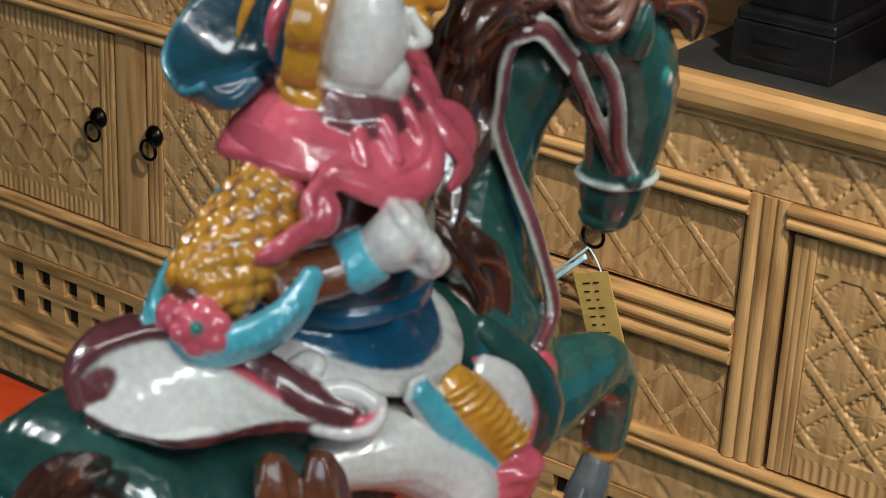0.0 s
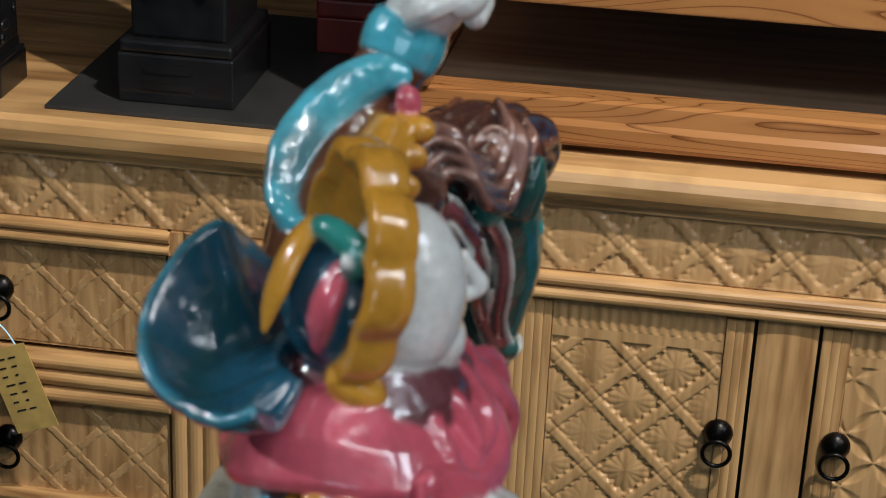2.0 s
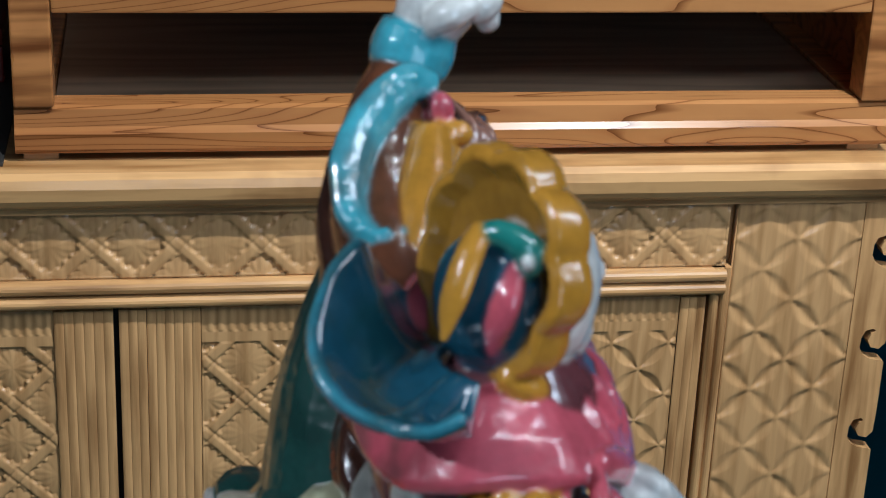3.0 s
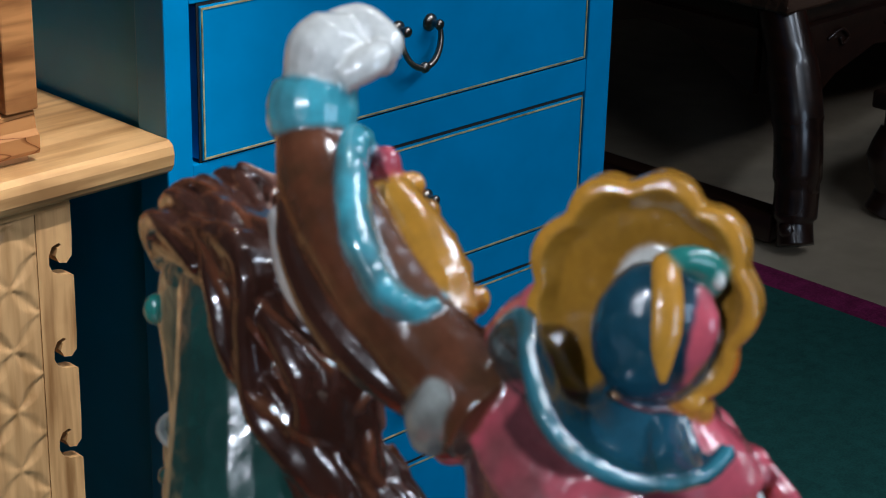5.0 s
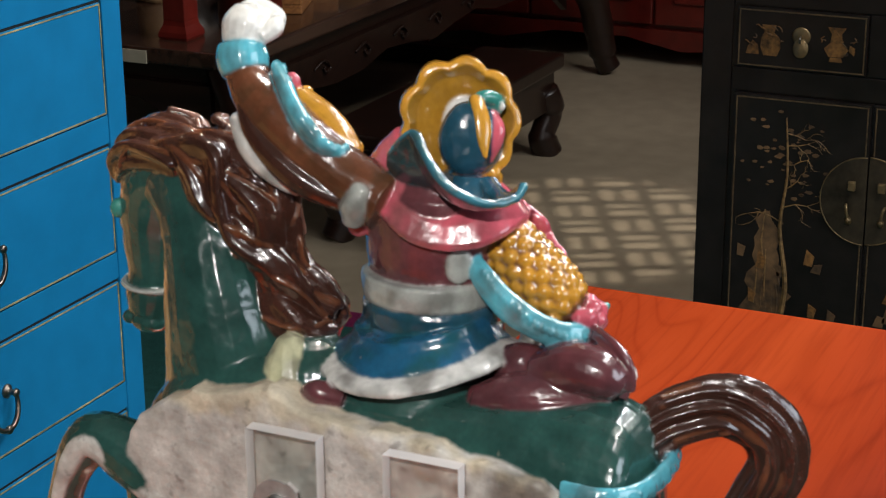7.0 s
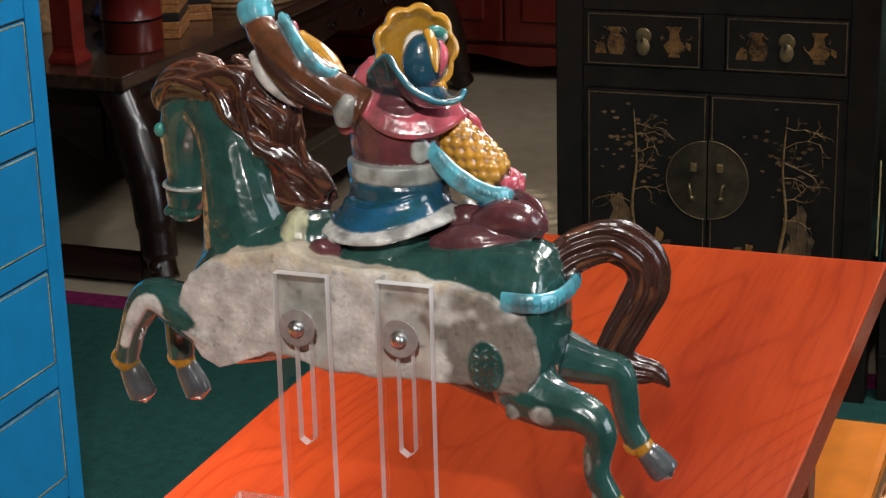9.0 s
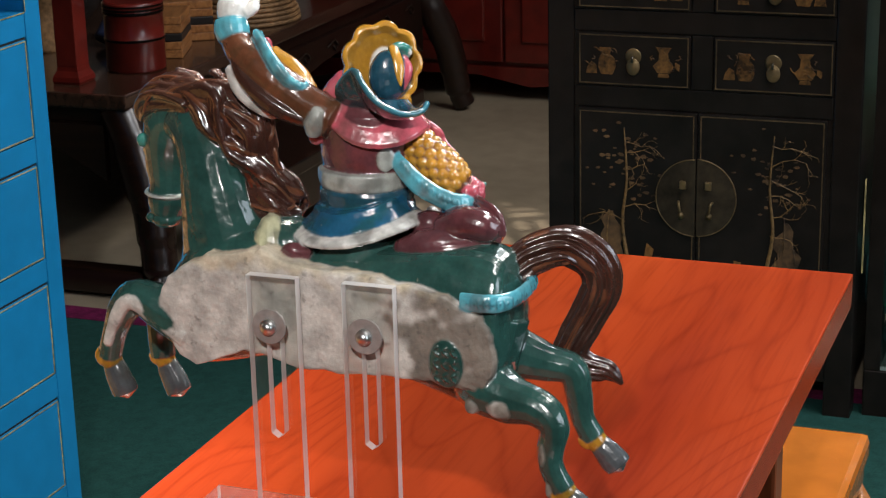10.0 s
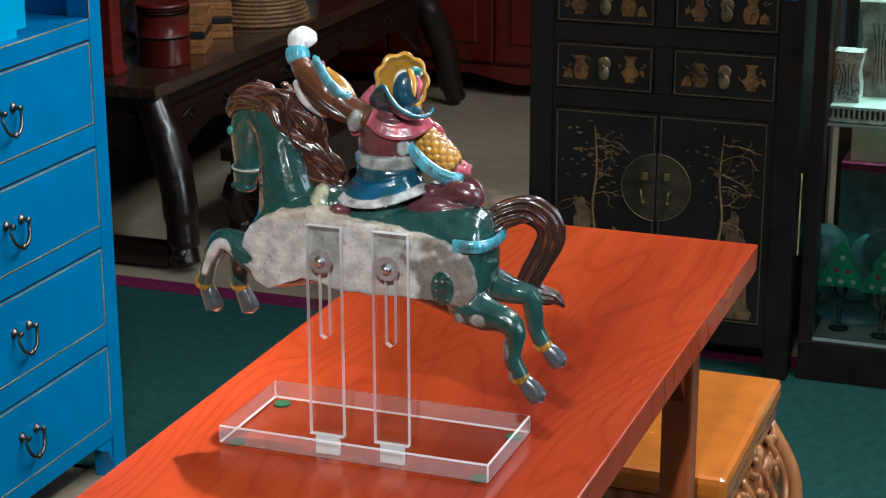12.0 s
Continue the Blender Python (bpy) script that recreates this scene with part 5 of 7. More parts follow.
def rock_ornament(x, y, z, r, mat, seed, label):
    rnd = random.Random(seed)
    bm = bmesh.new()
    for k in range(7):
        blob(bm, (rnd.uniform(-r, r) * 0.6, rnd.uniform(-r, r), r * 0.55 + rnd.uniform(0, r) * 0.9), (r * rnd.uniform(0.35, 0.6), r * rnd.uniform(0.4, 0.7), r * rnd.uniform(0.4, 0.8)), 0, rz=rnd.uniform(0, 180), rx=rnd.uniform(-30, 30), seg=10)
    lathe([(r * 0.8, 0), (r * 0.9, 0.006), (r * 0.6, 0.02)], 20, bm)
    ob = tagged(link("stone_carving", bm, mat, smooth=True), label, "carving", "stone carvings in the glass cabinet")
    ob.matrix_basis = pose(x, y, z)
    return ob


rock_ornament(2.63, 0.10, 0.1082, 0.105, TEALSTONE, 3, "dark teal carved stone piece in a glass cabinet")
rock_ornament(2.62, 0.00, 0.1082, 0.085, TANSTONE, 4, "tan carved stone piece in a glass cabinet")
rock_ornament(2.63, -0.13, 0.1082, 0.11, TEALSTONE, 5, "dark teal carved stone piece in a glass cabinet")
tagged(link("blue_dish", lathe([(0.035, 0), (0.04, 0.006), (0.075, 0.035), (0.085, 0.060), (0.078, 0.060), (0.06, 0.03), (0, 0.018)], 28, m=pose(2.52, -0.075, 0.1082)), BLUEGLAZE, smooth=True), "pale blue glazed dish in a glass cabinet", "dish")


# dark carved daybed with a footstool before it
def daybed():
    t = thing("daybed", "dark polished rosewood daybed with carved aprons and curved legs", "daybed", at=(3.72, 2.43, 0))
    o = Matrix.Translation((-3.72, -2.43, 0))
    x0, x1, y0, y1, z = 2.715, 4.70, 1.915, 2.95, 0.475

    def put(name, bm, mat=ROSE, label="", bevel=0.0, smooth=False):
        bmesh.ops.transform(bm, matrix=o, verts=bm.verts)
        return part(name, bm, mat, t, label, bevel=bevel, smooth=smooth)
    put("seat_board", box(x0, x1, y0, y1, z - 0.035, z), ROSE_TOP, "dark polished seat board", bevel=0.006)
    put("waist", box(x0 + 0.03, x1 - 0.03, y0 + 0.03, y1 - 0.03, z - 0.075, z - 0.0355), bevel=0.002)
    for y, s in ((y0 + 0.012, 1), (y1 - 0.03, 1)):
        n, pts = 14, [(x0 + 0.07, z - 0.0755), (x1 - 0.07, z - 0.0755)]
        for k in range(n + 1):
            f = k / n
            pts.append((x1 - 0.07 - (x1 - x0 - 0.14) * f, z - 0.150 - 0.016 * math.cos(2 * math.pi * f * 4) - 0.10 * (2 * f - 1) ** 6))
        put("apron", prism(pts, 0.02, "xz", y), ROSE, "scalloped carved apron")
    for x in (x0 + 0.012, x1 - 0.03):
        n, pts = 10, [(y0 + 0.07, z - 0.0755), (y1 - 0.07, z - 0.0755)]
        for k in range(n + 1):
            f = k / n
            pts.append((y1 - 0.07 - (y1 - y0 - 0.14) * f, z - 0.125 - 0.022 * math.cos(2 * math.pi * f * 2) - 0.06 * (2 * f - 1) ** 4))
        put("apron", prism(pts, 0.02, "yz", x), ROSE, "scalloped carved apron")
    for k in range(9):
        x = x0 + 0.16 + 0.2 * k
        put("carved_scroll", tube(spline([(x, y0 + 0.010, z - 0.11), (x + 0.04, y0 + 0.006, z - 0.095), (x + 0.07, y0 + 0.008, z - 0.115), (x + 0.05, y0 + 0.006, z - 0.125), (x + 0.04, y0 + 0.008, z - 0.112)]), 0.0032, 8), smooth=True)
    for x, sx in ((x0 + 0.05, -1), (x1 - 0.05, 1)):
        for y, sy in ((y0 + 0.05, -1), (y1 - 0.05, 1)):
            put("leg", tube(spline([(x, y, z - 0.036), (x + sx * 0.020, y + sy * 0.050, z - 0.13), (x + sx * 0.045, y + sy * 0.095, z - 0.24), (x + sx * 0.060, y + sy * 0.115, 0.13), (x + sx * 0.072, y + sy * 0.125, 0.06), (x + sx * 0.084, y + sy * 0.140, 0.018)]),
                            [0.046] * 8 + [0.050] * 8 + [0.047] * 8 + [0.043] * 8 + [0.036] * 9, 14), ROSE, "bowed carved leg", smooth=True)
            for k in range(3):
                put("carved_knob", lathe([(0.0, 0.0), (0.016, 0.002), (0.018, 0.008), (0.010, 0.016), (0.0, 0.018)], 14, m=pose(x + sx * (0.098 - 0.012 * k), y + sy * (0.130 - 0.008 * k), 0.050 + 0.05 * k, 0, sx * 90, 0)), ROSE, smooth=True)
    put("stretcher", box(x0 - 0.050, x0 + 0.005, y0 - 0.040, y1 + 0.04, 0.010, 0.070), bevel=0.006)
    put("stretcher", box(x1 - 0.075, x1 - 0.02, y0 + 0.09, y1 - 0.09, 0.0, 0.062), bevel=0.006)
    return t


ROSE_TOP = wood("brown_polished_seat", (0.018, 0.008, 0.005), (0.055, 0.026, 0.016), axis=0, rough=0.22, coat=0.5, scale=6)
daybed()


def footstool():
    t = thing("footstool", "low dark rosewood footstool on claw-shaped legs", "footstool", at=(3.42, 1.76, 0))
    part("top", box(-0.46, 0.46, -0.125, 0.105, 0.225, 0.262), ROSE, t, bevel=0.006)
    part("frieze", box(-0.44, 0.44, -0.105, 0.085, 0.118, 0.2245), ROSE, t, bevel=0.004)
    for x in (-0.41, 0.41):
        for y, s in ((-0.085, -1), (0.065, 1)):
            part("leg", tube(spline([(x, y, 0.17), (x + 0.02 * (1 if x > 0 else -1), y + s * 0.012, 0.11), (x, y, 0.05), (x + 0.012 * (1 if x > 0 else -1), y + s * 0.012, 0.0)]), [0.040] * 8 + [0.033] * 8 + [0.038] * 9, 12), ROSE, t, smooth=True)
    return t


footstool()


def red_cabinet():
    t = thing("red_cabinet", "dark red lacquered cabinet with panelled doors at the back", "cabinet", at=(5.15, 1.95, 0))
    for y in (-0.62, -0.205, 0.21):
        d = part("door", box(-0.262, -0.245, y, y + 0.405, 0.13, 1.25), REDLAC, t, bevel=0.004)
        part("door_panel", box(-0.270, -0.2625, y + 0.06, y + 0.345, 0.20, 1.18), REDLAC, d, bevel=0.006)
    part("body", box(-0.244, 0.25, -0.64, 0.635, 0.115, 1.27), REDLAC, t)
    pts = [(-0.64, 0.1145), (0.635, 0.1145), (0.635, 0.0), (0.57, 0.0), (0.54, 0.04), (0.42, 0.06), (0.30, 0.05), (0.12, 0.085), (-0.12, 0.085), (-0.30, 0.05), (-0.42, 0.06), (-0.54, 0.04), (-0.57, 0.0), (-0.64, 0.0)]
    part("apron", prism(pts, 0.03, "yz", -0.26), REDLAC, t)
    part("back_foot", box(0.20, 0.25, -0.64, 0.635, 0.0, 0.1145), REDLAC, t)
    part("top", box(-0.29, 0.28, -0.67, 0.665, 1.2705, 1.31), REDLAC, t, bevel=0.005)
    return t


red_cabinet()
TEALPANEL = plain("teal_screen_cloth", (0.010, 0.045, 0.055), 0.7, scale=30)
tagged(link("folded_screen", box(5.05, 5.10, 0.20, 0.86, 0.0, 1.7), TEALPANEL, bevel=0.003), "dark teal folding screen standing by a red cabinet", "screen")

# things on the daybed
bm = box(2.803, 2.858, 2.088, 2.143, 0.515, 1.25)
bm = lathe([(0.048, 0.0), (0.052, 0.006), (0.050, 0.016), (0.040, 0.030), (0.037, 0.044)], 4, bm, pose(2.8305, 2.1155, 0.475, 0, 0, 45))
tagged(link("screen_post", bm, REDLAC, bevel=0.003), "square red lacquered post with a flared foot on the daybed", "post")


def lidded_barrel(x, y, r, h):
    t = thing("lidded_barrel", "dark red lacquered round box with turned bands on the daybed", "box", at=(x, y, 0.475))
    part("body", lathe([(r * 0.96, 0), (r, 0.006), (r, h * 0.42), (r * 1.02, h * 0.43), (r * 1.02, h * 0.47), (r, h * 0.48), (r, h * 0.86), (r * 1.02, h * 0.87)], 32), REDLAC, t, smooth=True)
    for f in (0.455, 0.84, 0.89, 0.94):
        part("band", lathe([(r * 1.0, h * f - 0.004), (r * 1.035, h * f - 0.002), (r * 1.035, h * f + 0.002), (r * 1.0, h * f + 0.004)], 32), IRON, t, "black band")
    part("lid", lathe([(r * 1.02, h * 0.871), (r * 1.03, h * 0.97), (r * 0.97, h), (r * 0.9, h * 0.985), (0, h * 0.98)], 32), REDLAC, t, smooth=True)
    return t


lidded_barrel(3.005, 2.045, 0.072, 0.17)


def wooden_block(x, y, z, w, h, rz):
    t = thing("banded_block", "orange banded bamboo box with a dark stripe on the daybed", "box", "bamboo boxes", at=(x, y, z), rz=rz)
    n = 5
    for k in range(n):
        part("layer", box(-w, w, -w * 0.8, w * 0.8, h * k / n + 0.0004, h * (k + 1) / n), BAMBOO_DARK if k == 2 else BAMBOO, t, bevel=0.003)
    return t


BAMBOO = wood("orange_bamboo", (0.20, 0.07, 0.022), (0.42, 0.18, 0.06), axis=0, rough=0.35, coat=0.3, scale=12)
BAMBOO_DARK = plain("dark_stripe", (0.02, 0.016, 0.014), 0.4)
wooden_block(3.20, 2.085, 0.475, 0.085, 0.105, 20)
wooden_block(3.42, 2.13, 0.475, 0.085, 0.105, 32)


def basket(x, y, r, h):
    t = thing("woven_basket", "upturned woven tan basket on the daybed", "basket", at=(x, y, 0.475))
    part("body", lathe([(r * 0.97, 0.0), (r * 0.85, h * 0.5), (r * 0.45, h * 0.86), (0, h * 0.97)], 24), WICKER, t, smooth=True)
    for k in range(13):
        a = math.pi / 2 * k / 12.5
        ring_r, z = r * math.cos(a), h * math.sin(a)
        pts = [(ring_r * math.cos(q) * (1 + 0.012 * (-1) ** i), ring_r * math.sin(q) * (1 + 0.012 * (-1) ** i), z + 0.006) for i, q in enumerate([2 * math.pi * i / 40 for i in range(40)])]
        part("coil", tube(pts, 0.0065, 6, closed=True), WICKER, t, smooth=True)
    return t


WICKER = plain("tan_wicker", (0.24, 0.13, 0.055), 0.6, scale=90, vary=0.35, bump=0.4)
basket(3.68, 2.085, 0.15, 0.10)


def blotched(name, ground, mark, scale):
    """Glossy ground with clear-cut painted marks."""
    m = plain(name, ground, 0.2, coat=0.8, scale=40)
    t, l = m.node_tree.nodes, m.node_tree.links
    n, r = t.new("ShaderNodeTexNoise"), t.new("ShaderNodeValToRGB")
    n.inputs["Scale"].default_value, n.inputs["Detail"].default_value = scale, 5
    l.new(t["Texture Coordinate"].outputs["Object"], n.inputs["Vector"])
    r.color_ramp.elements[0].position, r.color_ramp.elements[1].position = 0.56, 0.585
    r.color_ramp.elements[0].color, r.color_ramp.elements[1].color = (*ground, 1), (*mark, 1)
    l.new(n.outputs["Fac"], r.inputs["Fac"])
    l.new(r.outputs["Color"], t["Principled BSDF"].inputs["Base Color"])
    return m


def painted_pot(x, y, z, r, mat, label):
    tagged(link("painted_pot", lathe([(r * 0.5, 0), (r * 0.55, 0.008), (r * 0.95, r * 0.6), (r, r * 0.95), (r * 0.8, r * 1.4), (r * 0.55, r * 1.55), (r * 0.62, r * 1.7), (r * 0.5, r * 1.68), (0, r * 1.5)], 28, m=pose(x, y, z)), mat, smooth=True), label, "pot", "pots on the daybed")


POTDARK = blotched("dark_painted_glaze", (0.020, 0.017, 0.016), (0.34, 0.30, 0.26), 16.0)
POTSILVER = plain("silver_glaze", (0.34, 0.32, 0.29), 0.25, metal=0.5, scale=30, vary=0.5)
painted_pot(3.98, 2.42, 0.475, 0.17, POTDARK, "large dark glossy pot with pale painted marks on the daybed")
painted_pot(4.42, 2.36, 0.475, 0.13, POTSILVER, "round silvery pot on the daybed")
painted_pot(3.45, 2.52, 0.475, 0.11, POTDARK, "dark glossy pot with pale painted marks on the daybed")
tagged(link("brush_bundle", tube(spline([(3.16, 2.40, 0.475), (3.17, 2.39, 0.60), (3.20, 2.38, 0.74)]), [0.05] * 8 + [0.06] * 9, 14), WICKER, smooth=True), "upright bundle of tan dried stems on the daybed", "bundle")
BLUECLOTH = plain("navy_cloth", (0.012, 0.022, 0.07), 0.7, scale=60)
tagged(link("folded_cloth", tube(spline([(3.22, 2.26, 0.497), (3.32, 2.25, 0.575), (3.42, 2.28, 0.51)]), [0.03] * 8 + [0.02] * 9, 12, flat=0.7), BLUECLOTH, smooth=True), "crumpled navy cloth lying on the daybed", "cloth")
tagged(link("white_card", box(2.712, 2.7145, 2.13, 2.19, 0.440, 0.468), CREAM_FLAT), "small white card stuck on the daybed edge", "card")
from mathutils.bvhtree import BVHTree


# the glazed horse and rider
def horse_and_rider_statue():
    bm = bmesh.new()
    rnd = random.Random(5)
    # barrel of the horse, flat towards the stand
    rows = [(0.1215, 0.996, 0.975, 0.158), (0.1235, 1.012, 0.957, 0.167), (0.129, 1.027, 0.941, 0.181), (0.144, 1.033, 0.925, 0.192),
            (0.17, 1.032, 0.932, 0.194), (0.21, 1.029, 0.944, 0.192), (0.25, 1.029, 0.944, 0.191), (0.29, 1.034, 0.946, 0.190),
            (0.325, 1.036, 0.938, 0.186), (0.350, 1.020, 0.936, 0.178), (0.366, 0.998, 0.950, 0.166), (0.371, 0.985, 0.962, 0.158)]
    fine = spline([(r[0], r[1], r[2]) for r in rows], 4)
    front = spline([(r[3], 0, 0) for r in rows], 4)
    rings = []
    for p, q in zip(fine, front):
        y, zt, zb = p
        zc, b, ring = (zt + zb) / 2, (zt - zb) / 2, []
        for k in range(36):
            a = 2 * math.pi * k / 36
            x = 0.148 + (q.x - 0.148) * math.cos(a) if math.cos(a) > 0 else 0.148 - 0.0405 * min(1, (q.x - 0.13) / 0.05) * (-math.cos(a)) ** 0.6
            ring.append(bm.verts.new((x, y, zc + b * math.sin(a))))
        rings.append(ring)
    for q, w in zip(rings, rings[1:]):
        for k in range(36):
            bm.faces.new((q[k], q[(k + 1) % 36], w[(k + 1) % 36], w[k])).material_index = GREEN
    bm.faces.new(rings[0][::-1])
    bm.faces.new(rings[-1])
    blob(bm, (0.147, 0.1400, 0.986), (0.0385, 0.0205, 0.0440), GREEN, seg=28)
    # bare clay patch on the flat side
    edge = [(0.362, 0.985), (0.358, 1.000), (0.345, 1.012), (0.325, 1.022), (0.300, 1.026), (0.285, 1.029), (0.268, 1.021), (0.245, 1.020),
            (0.225, 1.018), (0.205, 1.017), (0.185, 1.013), (0.165, 1.010), (0.150, 1.003), (0.137, 0.997), (0.130, 0.985), (0.127, 0.968),
            (0.131, 0.955), (0.140, 0.949), (0.152, 0.948), (0.165, 0.951), (0.180, 0.951), (0.205, 0.951), (0.235, 0.950), (0.262, 0.950),
            (0.285, 0.956), (0.303, 0.958), (0.320, 0.950), (0.338, 0.944), (0.350, 0.950), (0.358, 0.966)]
    loop = []
    for i, (y, z) in enumerate(edge):
        y2, z2 = edge[(i + 1) % len(edge)]
        for k in range(3):
            f = k / 3
            loop.append((y + (y2 - y) * f + rnd.uniform(-0.0012, 0.0012), z + (z2 - z) * f + rnd.uniform(-0.0012, 0.0012)))
    cy, cz = 0.245, 0.983
    shells = []
    for s, x in ((0.25, 0.130), (0.98, 0.130), (1.012, 0.1085), (1.0, 0.1052), (0.93, 0.1040), (0.75, 0.1036), (0.5, 0.1034), (0.25, 0.1034)):
        shells.append([bm.verts.new((x, cy + (y - cy) * s, cz + (z - cz) * s)) for y, z in loop])
    for q, w in zip(shells, shells[1:]):
        for k in range(len(q)):
            bm.faces.new((q[k], q[(k + 1) % len(q)], w[(k + 1) % len(q)], w[k])).material_index = BISQUE
    bm.faces.new(shells[-1]).material_index = BISQUE
    bm.faces.new(shells[0][::-1]).material_index = BISQUE
    # oval seal and a round stop on the clay
    blob(bm, (0.1036, 0.158, 0.965), (0.0022, 0.0115, 0.0165), GREEN, seg=20)
    for k in range(9):
        yy, zz = 0.152 + 0.006 * (k % 3), 0.956 + 0.009 * (k // 3)
        lobed(bm, [(0.1012, yy - 0.002, zz - 0.003), (0.1010, yy + 0.0015, zz), (0.1012, yy - 0.001, zz + 0.003)], [0.0006] * 3, GREEN, sides=5, n=2)
    # cream patch at the withers
    blob(bm, (0.1440, 0.284, 1.020), (0.0240, 0.0240, 0.0220), GREEN, seg=20)
    lobed(bm, [(0.1300, 0.2840, 1.000), (0.1290, 0.2870, 1.015), (0.1320, 0.2900, 1.030), (0.1360, 0.2920, 1.042)], [0.0125, 0.0125, 0.0115, 0.0060], LIME, sides=14)
    # neck and head
    lobed(bm, [(0.147, 0.320, 0.975), (0.146, 0.324, 1.000), (0.145, 0.328, 1.022), (0.144, 0.334, 1.050), (0.149, 0.341, 1.073), (0.157, 0.352, 1.091), (0.167, 0.367, 1.100)],
          [0.046, 0.041, 0.0335, 0.0262, 0.0220, 0.0195, 0.0180], GREEN, sides=20, flat=0.85)
    lobed(bm, [(0.168, 0.366, 1.100), (0.174, 0.380, 1.095), (0.1765, 0.3865, 1.080), (0.1765, 0.388, 1.064), (0.1745, 0.388, 1.048), (0.1725, 0.389, 1.036), (0.1705, 0.390, 1.027)],
          [0.0165, 0.0195, 0.0190, 0.0170, 0.0142, 0.0142, 0.0115], GREEN, sides=20, flat=0.92)
    lobed(bm, [(0.172, 0.371, 1.094), (0.172, 0.370, 1.083), (0.173, 0.374, 1.072)], [0.010, 0.0125, 0.008], GREEN, sides=14)
    blob(bm, (0.1700, 0.3885, 1.0245), (0.0105, 0.0110, 0.0065), GREEN)
    for ex, ey, ez in ((0.1910, 0.3835, 1.0865), (0.1640, 0.4005, 1.0815)):
        blob(bm, (ex, ey, ez), (0.0036, 0.0036, 0.0048), TEAL)
        blob(bm, (ex + 0.0012, ey + 0.0016, ez - 0.001), (0.0026, 0.0026, 0.0030), WHITE)
    for ex, ey in ((0.1775, 0.396), (0.166, 0.3985)):
        blob(bm, (ex, ey, 1.0255), (0.0040, 0.0040, 0.0035), GREEN)
    lobed(bm, [(0.1880, 0.3675, 1.098), (0.1915, 0.3665, 1.108), (0.1940, 0.3655, 1.117)], [0.0052, 0.0048, 0.0010], GREEN, sides=10)
    lobed(bm, [(0.1690, 0.3890, 1.104), (0.1675, 0.3930, 1.113), (0.1670, 0.3950, 1.120)], [0.0052, 0.0046, 0.0010], GREEN, sides=10)
    lobed(bm, [(0.1555, 0.3680, 1.0900), (0.1450, 0.3590, 1.0780), (0.1400, 0.3550, 1.0580), (0.1390, 0.3560, 1.0300), (0.1380, 0.3580, 1.0050)], [0.0022, 0.0028, 0.0028, 0.0030, 0.0030], TAN, sides=8)
    # bridle: plum straps edged in white, nose band, reins
    ring = [(0.1735 + 0.0150 * math.cos(a), 0.3885 + 0.0150 * math.sin(a), 1.0425 + 0.001 * math.sin(a)) for a in [2 * math.pi * k / 20 for k in range(21)]]
    lobed(bm, ring, [0.0012] * 21, CREAM, sides=8, n=2)
    for pts in ([(0.1770, 0.3430, 1.0975), (0.1785, 0.3490, 1.0870), (0.1775, 0.3590, 1.0750), (0.1775, 0.3690, 1.0620), (0.1810, 0.3760, 1.0480)],
                [(0.1800, 0.3535, 1.1000), (0.1830, 0.3610, 1.0895), (0.1840, 0.3650, 1.0766), (0.1820, 0.3720, 1.0587), (0.1840, 0.3790, 1.0470)]):
        lobed(bm, pts, [0.0024] * 5, PLUM, sides=10)
        for off in (-0.0024, 0.0024):
            lobed(bm, [(x + 0.0008 + off, y + off * 0.5, z) for x, y, z in pts], [0.0009] * 5, CREAM, sides=8)
    blob(bm, (0.1805, 0.3545, 1.1025), (0.0042, 0.0042, 0.0042), TEAL)
    blob(bm, (0.1850, 0.3800, 1.0455), (0.0042, 0.0042, 0.0042), GREEN)
    rein = [(0.1775, 0.3440, 1.0965), (0.1716, 0.3340, 1.1097), (0.1685, 0.3280, 1.1098), (0.1656, 0.3240, 1.1060), (0.1643, 0.3215, 1.0981), (0.1639, 0.3210, 1.0869), (0.1638, 0.3220, 1.0715), (0.1765, 0.3300, 1.0350), (0.1830, 0.3340, 1.0080), (0.1870, 0.3190, 0.9990)]
    lobed(bm, rein, [0.0028] * len(rein), PLUM, sides=10)
    for off in (-0.0034, 0.0034):
        lobed(bm, [(x + 0.0008, y + off * 0.85, z + off * (0.9 if i < 3 else 0.2)) for i, (x, y, z) in enumerate(rein)], [0.0009] * len(rein), CREAM, sides=8)

    # mane of heavy combed locks, and forelock
    def lock(points, radii, ph=0.0, ridges=3, depth=0.20, strands=3):
        lobed(bm, points, radii, BROWN, sides=24, lobes=ridges, depth=depth, twist=0.16, n=8)
        line = spline(points, 4)
        size = spline([(r, 0, 0) for r in radii], 4)
        for j in range(strands):
            hair = []
            for i, p in enumerate(line[1:-1]):
                t = (line[i + 2] - line[i]).normalized()
                s = t.cross(Vector((0, 0.2, 1))).normalized()
                u = s.cross(t)
                a = ph + 2.1 * j + 0.16 * i
                hair.append(p + (s * math.cos(a) + u * math.sin(a)) * size[i + 1].x * 1.05)
            lobed(bm, hair[::3] + [hair[-1]], [0.0009] * (len(hair[::3]) + 1), RUST, sides=6, n=3)
    spine = [Vector(p) for p in ((0.1690, 0.3850, 1.1120), (0.1640, 0.3660, 1.1150), (0.1580, 0.3470, 1.1130), (0.1545, 0.3330, 1.1000), (0.1535, 0.3230, 1.0840), (0.1550, 0.3130, 1.0670), (0.1580, 0.3010, 1.0530), (0.1610, 0.2890, 1.0440))]
    spine = [p + Vector((-0.004, -0.0070, 0.0035)) * min(1, k / 2) for k, p in enumerate(spine)]
